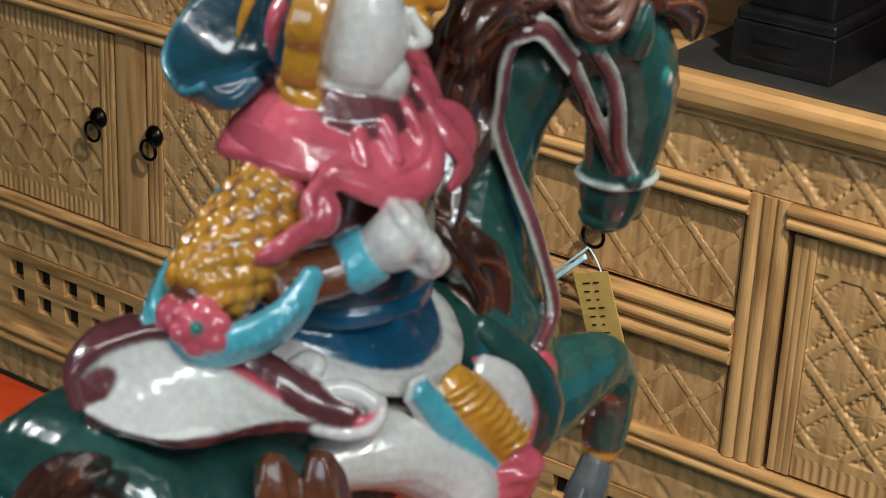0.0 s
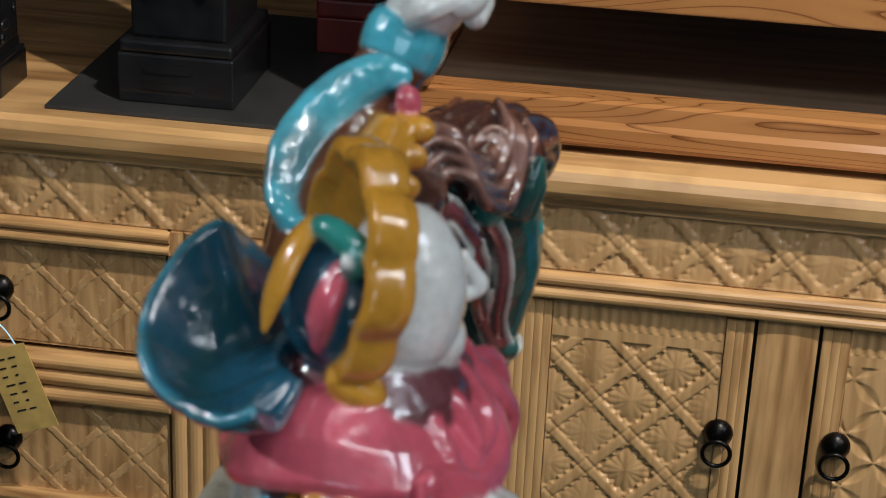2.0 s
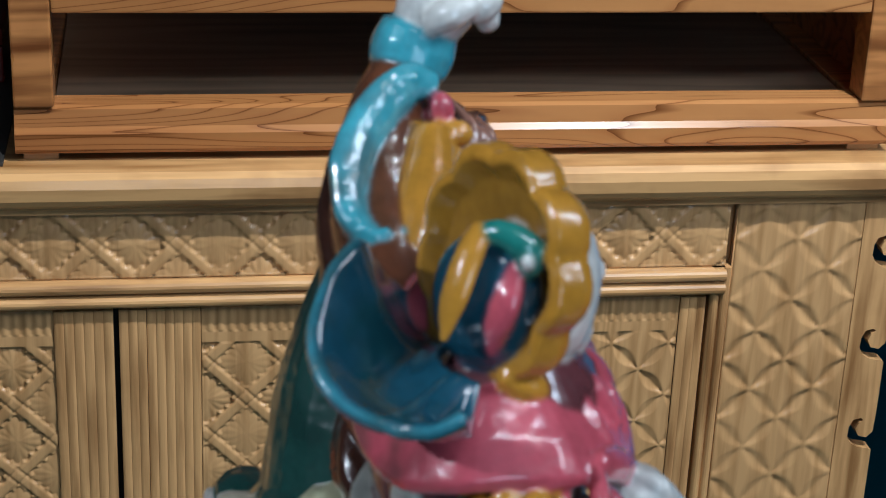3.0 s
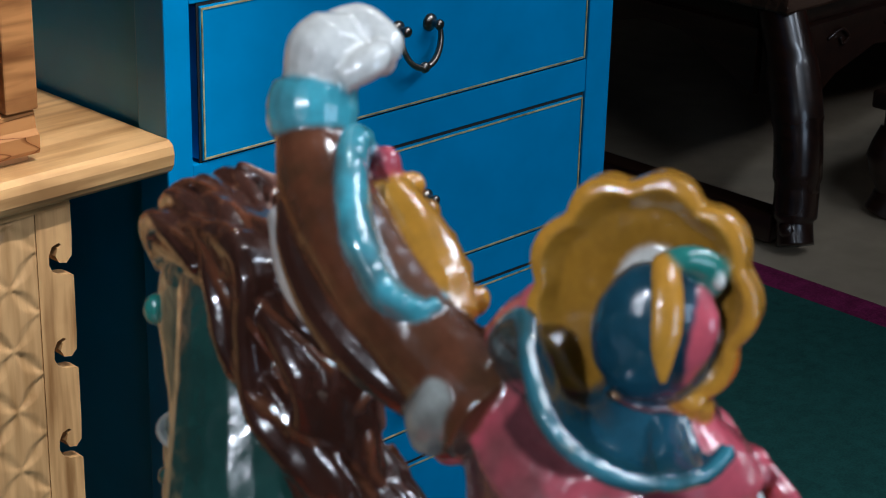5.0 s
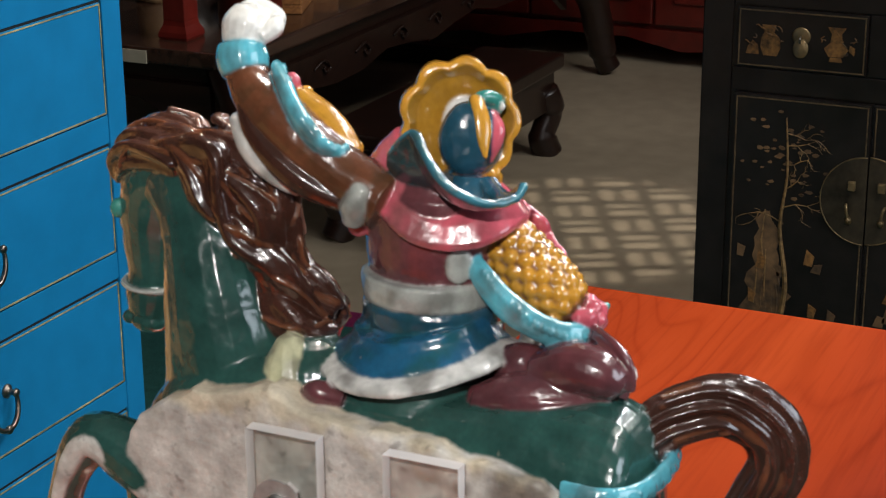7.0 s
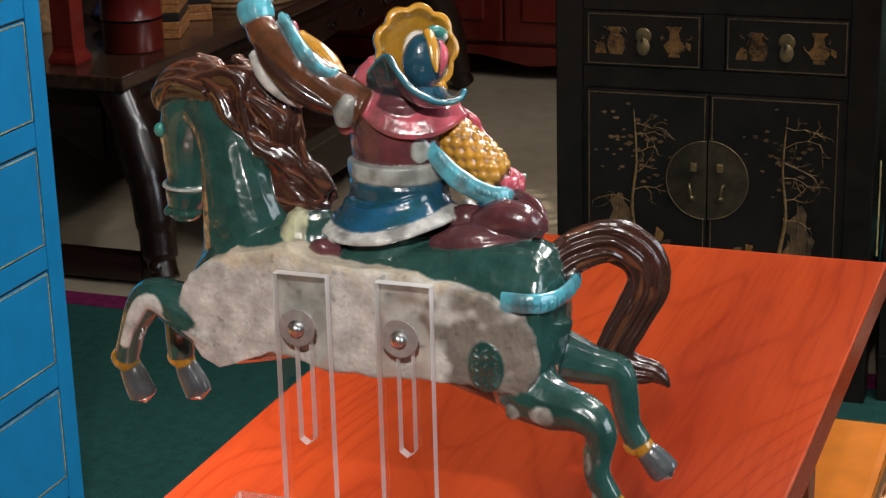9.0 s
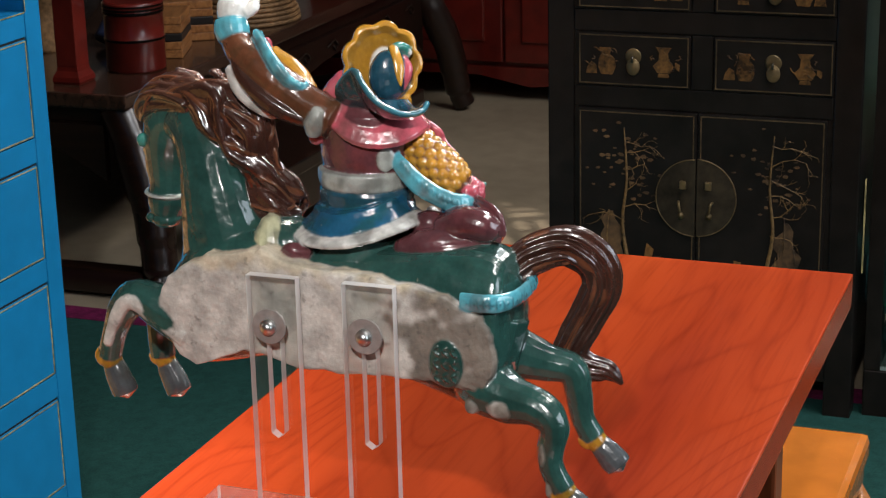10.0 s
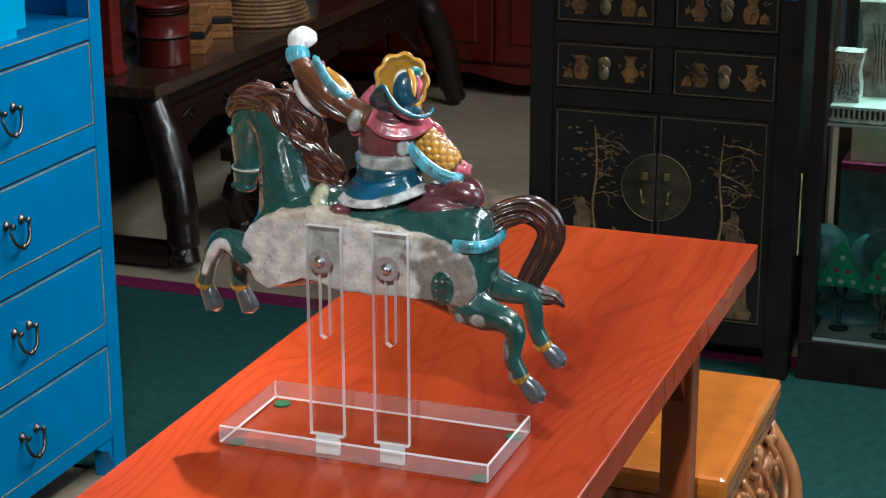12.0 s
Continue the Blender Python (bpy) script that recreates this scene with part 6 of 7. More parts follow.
    for i, (side_off, back, ph, sc) in enumerate(((-0.006, -0.006, 0.0, 0.95), (-0.003, 0.006, 1.2, 1.05), (0.004, 0.010, 2.4, 1.05), (0.006, -0.004, 3.4, 1.0), (-0.008, 0.001, 4.6, 0.9))):
        pts = []
        for k, p in enumerate(spine):
            w = 0.0056 * math.sin(1.75 * k + ph)
            taper = 1.0 - 0.55 * max(0, k - 5) / 2
            pts.append(p + Vector((side_off * taper, -(back * 0.7 + w) * taper, (back * 0.7 + w) * 0.75 * taper)))
        lock(pts, [0.0052 * sc, 0.0068 * sc, 0.0074 * sc, 0.0074 * sc, 0.0074 * sc, 0.0074 * sc, 0.0064 * sc, 0.0022], ph, strands=3, ridges=3 if i in (1, 4) else 6, depth=0.17 if i in (1, 4) else 0.12)
    lock([(0.147, 0.312, 1.064), (0.145, 0.303, 1.053), (0.147, 0.293, 1.045), (0.152, 0.285, 1.041), (0.157, 0.279, 1.042)], [0.004, 0.0085, 0.0095, 0.0080, 0.0030], 1.0)
    lock([(0.164, 0.352, 1.117), (0.162, 0.336, 1.118), (0.157, 0.320, 1.112), (0.153, 0.309, 1.101), (0.152, 0.303, 1.088), (0.154, 0.300, 1.075), (0.157, 0.295, 1.066)], [0.0060, 0.0075, 0.0075, 0.0070, 0.0066, 0.0056, 0.002], 0.5)
    lock([(0.163, 0.338, 1.116), (0.161, 0.322, 1.117), (0.156, 0.309, 1.110), (0.152, 0.302, 1.097), (0.152, 0.300, 1.083), (0.154, 0.296, 1.071), (0.157, 0.290, 1.064)], [0.0060, 0.0075, 0.0075, 0.0070, 0.0066, 0.0050, 0.002], 1.7)
    lock([(0.166, 0.330, 1.116), (0.166, 0.316, 1.121), (0.165, 0.305, 1.120), (0.164, 0.298, 1.112), (0.163, 0.300, 1.103)], [0.0050, 0.0068, 0.0070, 0.0060, 0.003], 0.2)
    lock([(0.158, 0.303, 1.076), (0.160, 0.295, 1.062), (0.163, 0.290, 1.050), (0.168, 0.292, 1.042), (0.173, 0.300, 1.034), (0.175, 0.305, 1.018), (0.175, 0.302, 1.002)], [0.0060, 0.0085, 0.0088, 0.0086, 0.0080, 0.0066, 0.002], 2.2)
    lock([(0.162, 0.281, 1.052), (0.167, 0.284, 1.046), (0.172, 0.290, 1.038), (0.176, 0.296, 1.026), (0.176, 0.295, 1.012)], [0.0045, 0.0068, 0.0068, 0.0058, 0.002], 0.8)
    for dx, dz, ph in ((-0.014, -0.004, 0.0), (-0.006, 0.0, 1.0), (0.003, 0.0, 2.0), (0.010, -0.003, 3.0)):
        lock([(0.164 + dx, 0.352 - 0.2 * dx, 1.116 + dz), (0.170 + dx, 0.372, 1.119 + dz), (0.176 + dx, 0.389 + 0.15 * dx, 1.116 + dz), (0.180 + dx, 0.400 + 0.15 * dx, 1.107 + dz),
              (0.181 + dx, 0.403 + 0.15 * dx, 1.098 + dz)], [0.0055, 0.0078, 0.0078, 0.0062, 0.002], ph, ridges=4, depth=0.26)
    curl = []
    for k in range(22):
        a, r = 0.45 * k, 0.0098 * (1 - k / 26)
        curl.append((0.1840 + 0.8 * r * math.cos(a) + 0.0006 * k * 0.35, 0.3720 + 0.6 * r * math.cos(a) - 0.0006 * k * 0.45, 1.1120 + r * math.sin(a)))
    lobed(bm, curl, [0.0030] * 21 + [0.0015], BROWN, sides=10, n=2)
    lobed(bm, [(x + 0.0012, y - 0.0016, z + 0.0008) for x, y, z in curl[::2]], [0.0012] * 11, RUST, sides=6, n=3)
    # combed waves over the forelock
    wave = [(0.1620, 0.3330, 1.1265), (0.1655, 0.3400, 1.1285), (0.1729, 0.3400, 1.1270), (0.1767, 0.3420, 1.1198), (0.1805, 0.3510, 1.1149), (0.1832, 0.3605, 1.1171), (0.1838, 0.3670, 1.1240), (0.1800, 0.3750, 1.1280)]
    for k, (dx, dy, dz) in enumerate(((0.0, 0.0, 0.0), (0.0022, 0.0, -0.0046), (-0.0018, 0.0030, 0.0030), (0.0042, -0.0010, -0.0090))):
        pts = [(x + dx, y + dy, z + dz * (1.0 if i < 6 else 0.4)) for i, (x, y, z) in enumerate(wave)]
        lobed(bm, pts, [0.0012] + [0.0024] * 6 + [0.0012], BROWN, sides=10)
        lobed(bm, [(x + 0.0006, y - 0.0016, z + 0.0008) for x, y, z in pts], [0.0006] + [0.0013] * 6 + [0.0006], FAWN, sides=8)
    for r in (0.0032, 0.0068):
        lobed(bm, [(0.1790 + 0.70 * r * math.cos(a), 0.3595 + 0.40 * r * math.cos(a) + 0.45 * r * math.sin(a), 1.1200 + 0.8 * r * math.sin(a)) for a in [0.45 * k for k in range(-2, 11)]], [0.0011] * 13, FAWN, sides=8, n=3)
    lobed(bm, [(0.1620, 0.3180, 1.1240), (0.1610, 0.3030, 1.1220), (0.1585, 0.2975, 1.1120), (0.1555, 0.2955, 1.1000), (0.1560, 0.2930, 1.0850)], [0.0008, 0.0014, 0.0014, 0.0013, 0.0006], FAWN, sides=8)
    lobed(bm, [(0.1850, 0.3820, 1.1240), (0.1905, 0.3720, 1.1209), (0.1902, 0.3652, 1.1160)], [0.0010, 0.0016, 0.0010], FAWN, sides=8)
    # legs
    def leg(points, radii, hoof, sides=14):
        lobed(bm, points, radii, GREEN, sides=sides)
        p = Vector(points[-1])
        toe = Vector(hoof)
        d = (toe - p).normalized()
        back = Vector((0, -d.z, d.y))
        blob(bm, p - back * 0.003 * (1 if back.y < 0 else -1) - d * 0.001, (0.0076, 0.0076, 0.0080), AMBER)
        lobed(bm, [p - d * 0.006, p, p + d * 0.006], [0.0072, 0.0078, 0.0074], OCHRE, sides=14, n=3)
        lobed(bm, [p + d * 0.004, p.lerp(toe, 0.35), p.lerp(toe, 0.8), toe], [0.0070, 0.0086, 0.0100, 0.0094], HOOF, sides=16, n=4, flat=0.82)
    leg([(0.130, 0.338, 0.962), (0.120, 0.360, 0.974), (0.116, 0.385, 0.985), (0.1145, 0.396, 0.974), (0.114, 0.404, 0.956), (0.114, 0.409, 0.940)],
        [0.024, 0.0175, 0.0120, 0.0108, 0.0085, 0.0085], (0.114, 0.3985, 0.914))
    leg([(0.160, 0.332, 0.962), (0.167, 0.356, 0.960), (0.171, 0.384, 0.962), (0.172, 0.397, 0.953), (0.172, 0.401, 0.938), (0.171, 0.400, 0.921)],
        [0.026, 0.0190, 0.0140, 0.0125, 0.0100, 0.0090], (0.170, 0.388, 0.895))
    lobed(bm, [(0.1055, 0.345, 0.962), (0.1075, 0.365, 0.973), (0.1045, 0.386, 0.984), (0.104, 0.398, 0.968), (0.1055, 0.405, 0.952)], [0.007, 0.006, 0.0055, 0.0045, 0.003], BISQUE, sides=8, flat=0.5)
    leg([(0.142, 0.145, 0.985), (0.134, 0.145, 0.958), (0.125, 0.138, 0.946), (0.118, 0.120, 0.940), (0.1135, 0.100, 0.938), (0.1110, 0.089, 0.928), (0.109, 0.091, 0.905), (0.1085, 0.083, 0.887)],
        [0.030, 0.024, 0.0205, 0.0160, 0.0125, 0.0102, 0.0084, 0.0085], (0.108, 0.0635, 0.8665))
    for c, r in (((0.1060, 0.122, 0.9380), (0.0050, 0.0105, 0.0070)), ((0.1080, 0.1425, 0.9365), (0.0040, 0.0050, 0.0050)), ((0.1040, 0.0935, 0.910), (0.0035, 0.0030, 0.0100)), ((0.1030, 0.090, 0.888), (0.003, 0.0028, 0.006))):
        blob(bm, c, r, BISQUE)
    leg([(0.156, 0.150, 0.978), (0.162, 0.138, 0.958), (0.167, 0.114, 0.949), (0.170, 0.095, 0.944), (0.170, 0.090, 0.928), (0.170, 0.087, 0.910), (0.170, 0.080, 0.898)],
        [0.026, 0.0200, 0.0135, 0.0108, 0.0094, 0.0082, 0.0085], (0.170, 0.0625, 0.8795))
    # crupper strap with raised keys
    band = [(0.1070, 0.148, 1.0065), (0.1055, 0.139, 1.0070), (0.1060, 0.1315, 1.0070), (0.1105, 0.1245, 1.0065), (0.124, 0.1190, 1.0055), (0.152, 0.1175, 1.0045), (0.172, 0.1220, 1.003), (0.187, 0.130, 1.003), (0.1945, 0.144, 1.0035)]
    lobed(bm, band, [0.0030] * 9, TURQ, sides=14, flat=2.1, up=(0, 0, 1))
    for k, p in enumerate(spline(band, 4)[2:-1]):
        out = (Vector(p) - Vector((0.15, 0.16, 1.005))).normalized() * 0.0034
        blob(bm, Vector(p) + out * 0.9, (0.0008, 0.0008, 0.0034 if k % 2 else 0.0010), RIM, seg=6)
    # tail
    tail = [(0.158, 0.1340, 1.009), (0.167, 0.1200, 1.0215), (0.178, 0.1010, 1.0265), (0.188, 0.0850, 1.0155), (0.193, 0.0805, 0.9975), (0.193, 0.0895, 0.9765), (0.192, 0.0985, 0.9585), (0.191, 0.1020, 0.946), (0.192, 0.0905, 0.9388), (0.193, 0.076, 0.9365), (0.194, 0.067, 0.928)]
    lobed(bm, tail, [0.0105, 0.0118, 0.0124, 0.0126, 0.0124, 0.0118, 0.0112, 0.0104, 0.0088, 0.0064, 0.0015], BROWN, sides=60, lobes=10, depth=0.15, twist=0.05, n=8)
    for k in range(7):
        lobed(bm, [(x - 0.0118 * math.cos(radians(26 * k - 60)), y + 0.0118 * (0.5 if i < 4 else -0.3) * math.sin(radians(26 * k - 60)), z + 0.0112 * math.sin(radians(26 * k - 60)) * (1 if i < 4 else 0.2)) for i, (x, y, z) in enumerate(tail[1:9])], [0.0010] * 8, RUST, sides=6, n=4)
    lobed(bm, [(0.188, 0.104, 0.958), (0.188, 0.103, 0.944), (0.188, 0.092, 0.936), (0.189, 0.082, 0.933)], [0.005, 0.0065, 0.005, 0.001], BROWN, sides=12, lobes=4, depth=0.12, twist=0.1)
    # saddle cloth: a padded flap, plum towards the stand, white the other way, with a pink hem
    lobed(bm, [(0.152, 0.198, 1.034), (0.152, 0.189, 1.040), (0.153, 0.182, 1.041), (0.154, 0.172, 1.039), (0.155, 0.163, 1.0435), (0.155, 0.158, 1.0435), (0.155, 0.152, 1.0415)], [0.005, 0.0092, 0.0092, 0.0092, 0.0105, 0.0095, 0.0080], PLUM, sides=20)
    lobed(bm, [(0.136, 0.200, 1.028), (0.137, 0.182, 1.028), (0.140, 0.166, 1.030), (0.148, 0.150, 1.031)], [0.006, 0.0080, 0.0080, 0.006], PLUM, sides=12)
    lobed(bm, [(0.138, 0.202, 1.026), (0.140, 0.184, 1.030), (0.145, 0.167, 1.031), (0.151, 0.154, 1.030), (0.157, 0.145, 1.028)], [0.007, 0.0115, 0.0118, 0.0095, 0.004], PLUM, sides=22, flat=0.95)
    top = spline([(0.1485, 0.1350, 1.0460), (0.1520, 0.1425, 1.0540), (0.1610, 0.1560, 1.0570), (0.1738, 0.1685, 1.0490), (0.1807, 0.1780, 1.0383), (0.1891, 0.1880, 1.0287), (0.1963, 0.1950, 1.0237)], 4)
    low = spline([(0.1525, 0.1360, 1.0350), (0.1650, 0.1385, 1.0330), (0.1790, 0.1430, 1.0330), (0.1873, 0.1506, 1.0340), (0.1904, 0.1695, 1.0310), (0.1928, 0.1825, 1.0270), (0.1977, 0.1935, 1.0215)], 4)

    def cloth_fn(u, v):
        f = u * (len(top) - 1)
        i = min(int(f), len(top) - 2)
        a, b = top[i].lerp(top[i + 1], f - i), low[i].lerp(low[i + 1], f - i)
        hollow = 0.0060 * math.sin(math.pi * v) * (1 - 0.7 * u)
        return a.lerp(b, v) + Vector((-0.45, 0.72, -0.35)) * hollow
    sheet(bm, cloth_fn, 28, 12, 0.0050, PLUM, WHITE)
    lobed(bm, [(0.158, 0.160, 1.042), (0.163, 0.168, 1.040), (0.170, 0.178, 1.036), (0.178, 0.188, 1.028)], [0.008, 0.010, 0.010, 0.009], PLUM, sides=18)
    lobed(bm, [(0.1660, 0.1590, 1.0580), (0.1605, 0.1530, 1.0580), (0.1540, 0.1430, 1.0555), (0.1505, 0.1360, 1.0500), (0.1500, 0.1345, 1.0440), (0.1515, 0.1350, 1.0380)], [0.0024] * 6, PLUM, sides=10)
    lobed(bm, [(0.1684, 0.1722, 1.0520), (0.1755, 0.1784, 1.0439), (0.1832, 0.1854, 1.0360), (0.1911, 0.1915, 1.0304), (0.2004, 0.1986, 1.0274)], [0.0050, 0.0068, 0.0075, 0.0070, 0.0045], PLUM, sides=16, flat=0.75)
    lobed(bm, [(0.149, 0.176, 1.039), (0.1485, 0.164, 1.0440), (0.1480, 0.1540, 1.0455), (0.1485, 0.1455, 1.0430), (0.1505, 0.1395, 1.0395)], [0.009, 0.0115, 0.0115, 0.0105, 0.0070], PLUM, sides=20)
    hem = [(0.1690, 0.1590, 1.0560), (0.1752, 0.1654, 1.0475), (0.1823, 0.1746, 1.0375), (0.1907, 0.1853, 1.0275), (0.1993, 0.1933, 1.0224), (0.2056, 0.1993, 1.0235), (0.2066, 0.2034, 1.0277), (0.2043, 0.2053, 1.0318)]
    lobed(bm, hem, [0.0022] * 8, WHITE, sides=10)
    lobed(bm, [(x - 0.0008, y + 0.0012, z + 0.0030) for x, y, z in hem[:7]], [0.0017] * 7, PINK, sides=10)
    lobed(bm, [(0.2049, 0.2036, 1.0303), (0.1982, 0.1999, 1.0339), (0.1913, 0.1953, 1.0336), (0.1848, 0.1929, 1.0346), (0.1818, 0.1935, 1.0371), (0.1833, 0.1961, 1.0403), (0.1878, 0.1964, 1.0402), (0.1887, 0.1936, 1.0386)],
          [0.0030, 0.0036, 0.0036, 0.0040, 0.0038, 0.0034, 0.0030, 0.0022], WHITE, sides=12)
    lobed(bm, [(0.120, 0.275, 1.026), (0.119, 0.268, 1.026), (0.122, 0.258, 1.023)], [0.0035, 0.0060, 0.0045], PLUM, sides=14)
    # front of the seat: panels, leg and tassels
    def strap(points, radii, mi, flat=0.45):
        lobed(bm, points, radii, mi, sides=14, flat=flat, up=(0.8, -0.3, 0.4))
    strap([(0.2020, 0.2592, 1.0359), (0.2099, 0.2684, 1.0237), (0.2150, 0.2779, 1.0095), (0.2155, 0.2812, 0.9938), (0.2115, 0.2771, 0.9796)], [0.0035, 0.0060, 0.0080, 0.0085, 0.0060], GREEN)
    strap([(0.2109, 0.2476, 1.0274), (0.2152, 0.2588, 1.0175), (0.2167, 0.2632, 1.0039), (0.2154, 0.2596, 0.9936)], [0.0050, 0.0075, 0.0075, 0.0050], WHITE)
    lobed(bm, [(0.2082, 0.2485, 1.0288), (0.2135, 0.2609, 1.0211), (0.2185, 0.2682, 1.0089), (0.2191, 0.2671, 0.9961)], [0.0016] * 4, PINK, sides=8)
    strap([(0.2087, 0.2348, 1.0267), (0.2144, 0.2448, 1.0152), (0.2179, 0.2564, 0.9980)], [0.0070, 0.0085, 0.0070], AMBER)
    for k in range(9):
        f = k / 8
        lobed(bm, [(0.2125 + 0.007 * f, 0.2290 + 0.022 * f, 1.0245 - 0.0265 * f), (0.2150 + 0.007 * f, 0.2355 + 0.022 * f, 1.0265 - 0.0265 * f), (0.2150 + 0.006 * f, 0.2415 + 0.022 * f, 1.0285 - 0.0265 * f)], [0.0009, 0.0014, 0.0009], AMBER, sides=8, n=3)
    strap([(0.2044, 0.2225, 1.0285), (0.2107, 0.2347, 1.0103), (0.2162, 0.2498, 0.9900)], [0.0062, 0.0068, 0.0062], WHITE)
    strap([(0.2066, 0.2220, 1.0285), (0.2129, 0.2342, 1.0103), (0.2184, 0.2493, 0.9900)], [0.0042, 0.0050, 0.0045], TURQ)
    lobed(bm, [(0.190, 0.1973, 1.0056), (0.1957, 0.2109, 1.0071), (0.1996, 0.2236, 1.0047), (0.2041, 0.2367, 0.9953), (0.2077, 0.2439, 0.9833), (0.205, 0.250, 0.965)], [0.0080, 0.0120, 0.0140, 0.0150, 0.0145, 0.010], WHITE, sides=20)
    lobed(bm, [(0.2148, 0.2480, 0.9879), (0.2185, 0.2584, 0.9877), (0.2208, 0.2668, 0.9919)], [0.0070, 0.0090, 0.0055], PINK, sides=16, lobes=5, depth=0.16, twist=0.4)
    blob(bm, (0.2075, 0.2900, 1.0080), (0.0050, 0.0070, 0.0080), PINK)
    for dx, dy in ((0.0, 0.0), (0.0088, 0.0105)):
        lobed(bm, [(0.1950 + dx, 0.1676 + dy, 1.0240), (0.1965 + dx, 0.1680 + dy, 1.0150), (0.1980 + dx, 0.1690 + dy, 1.0000), (0.1980 + dx, 0.1700 + dy, 0.9800)], [0.0036, 0.0066, 0.0072, 0.0050], RUST, sides=16, lobes=5, depth=0.16, twist=0.12)
    # robe skirt, belt and trunk
    def turned(profile, mi, c, sx, sy, rx=0.0, ry=0.0, sides=48, wave=0.0, waves=0, bow=0.0, tilt=0.0, lean=0.0):
        m = pose(*c, rx, ry, 0)
        rings = []
        for r, z in profile:
            ring = []
            for k in range(sides):
                a = 2 * math.pi * k / sides
                w = r * (1 + wave * math.sin(waves * a))
                ring.append(bm.verts.new(m @ Vector((sx * w * math.cos(a), sy * w * math.sin(a), z + bow * (math.sin(a) ** 2 - 0.25 * max(0, math.cos(a))) - tilt * math.cos(a) + lean * math.sin(a)))))
            rings.append(ring)
        for q, w in zip(rings, rings[1:]):
            for k in range(sides):
                bm.faces.new((q[k], q[(k + 1) % sides], w[(k + 1) % sides], w[k])).material_index = mi
        for ring in (rings[0], rings[-1]):
            bm.faces.new(ring).material_index = mi
    seat = (0.157, 0.235, 0)
    turned([(0.034, 1.0262), (0.0435, 1.0260), (0.0470, 1.0275), (0.0474, 1.0295), (0.0440, 1.0322), (0.037, 1.0345)], WHITE, seat, 0.97, 1.0, wave=0.008, waves=5, bow=0.009, tilt=0.0045, lean=-0.0060)
    turned([(0.034, 1.0330), (0.0398, 1.0336), (0.0392, 1.0362), (0.0358, 1.0395), (0.0325, 1.0430), (0.0310, 1.047)], SKY, seat, 0.97, 1.0, wave=0.008, waves=5, bow=0.007, tilt=0.004, lean=-0.0050)
    waist = (0.1640, 0.2340, 0)
    turned([(0.0300, 1.044), (0.0328, 1.046), (0.0328, 1.050), (0.0310, 1.052)], SKY, waist, 0.92, 1.0)
    turned([(0.030, 1.005), (0.0405, 1.010), (0.0425, 1.022), (0.034, 1.032)], GREEN, seat, 0.92, 0.98)
    turned([(0.0300, 1.050), (0.0318, 1.053), (0.0318, 1.060), (0.0300, 1.063)], NAVY, waist, 0.92, 1.0)
    turned([(0.0300, 1.0630), (0.0314, 1.0636), (0.0318, 1.0690), (0.0314, 1.0735), (0.0300, 1.0745)], CREAM, waist, 0.92, 1.0, wave=0.012, waves=11)
    turned([(0.0300, 1.074), (0.0315, 1.082), (0.0325, 1.092), (0.0330, 1.102), (0.031, 1.112), (0.024, 1.120)], PLUM, (0.1665, 0.233, 0), 0.86, 1.0)
    blob(bm, (0.1458, 0.2120, 1.084), (0.0016, 0.0062, 0.0080), CREAM, rz=38)
    lobed(bm, [(0.1400, 0.2600, 1.100), (0.1378, 0.2570, 1.108), (0.1385, 0.2530, 1.117)], [0.0050, 0.0072, 0.0050], CREAM, sides=14)
    lobed(bm, [(0.1420, 0.257, 1.101), (0.1395, 0.255, 1.108), (0.142, 0.251, 1.116)], [0.0050, 0.0060, 0.0042], TAN, sides=14)
    blob(bm, (0.147, 0.261, 1.096), (0.0045, 0.0055, 0.0055), PINK)
    # pink cape, higher towards the raised arm
    turned([(0.034, 0.0), (0.0395, -0.0008), (0.0402, 0.0024), (0.0345, 0.0100), (0.0260, 0.0170), (0.016, 0.0190)], PINK, (0.1668, 0.2265, 1.0975), 0.81, 0.90, ry=-4, wave=0.02, waves=5, bow=0.013, lean=0.010)
    lobed(bm, [(0.140, 0.246, 1.108), (0.145, 0.256, 1.114), (0.153, 0.259, 1.119), (0.160, 0.258, 1.120)], [0.004, 0.0060, 0.0060, 0.004], PINK, sides=12, flat=0.6)
    for k in range(9):
        a = radians(-86 + 19 * k)
        c, s = math.cos(a), math.sin(a)
        lobed(bm, [(0.1690 + 0.015 * c, 0.2265 + 0.019 * s, 1.1165 + 0.008 * s), (0.1690 + 0.0225 * c, 0.2265 + 0.029 * s, 1.1105 + 0.010 * s), (0.1690 + 0.0285 * c, 0.2265 + 0.0345 * s, 1.1015 + 0.010 * s)],
              [0.0016, 0.0030, 0.0018], PINK, sides=8)
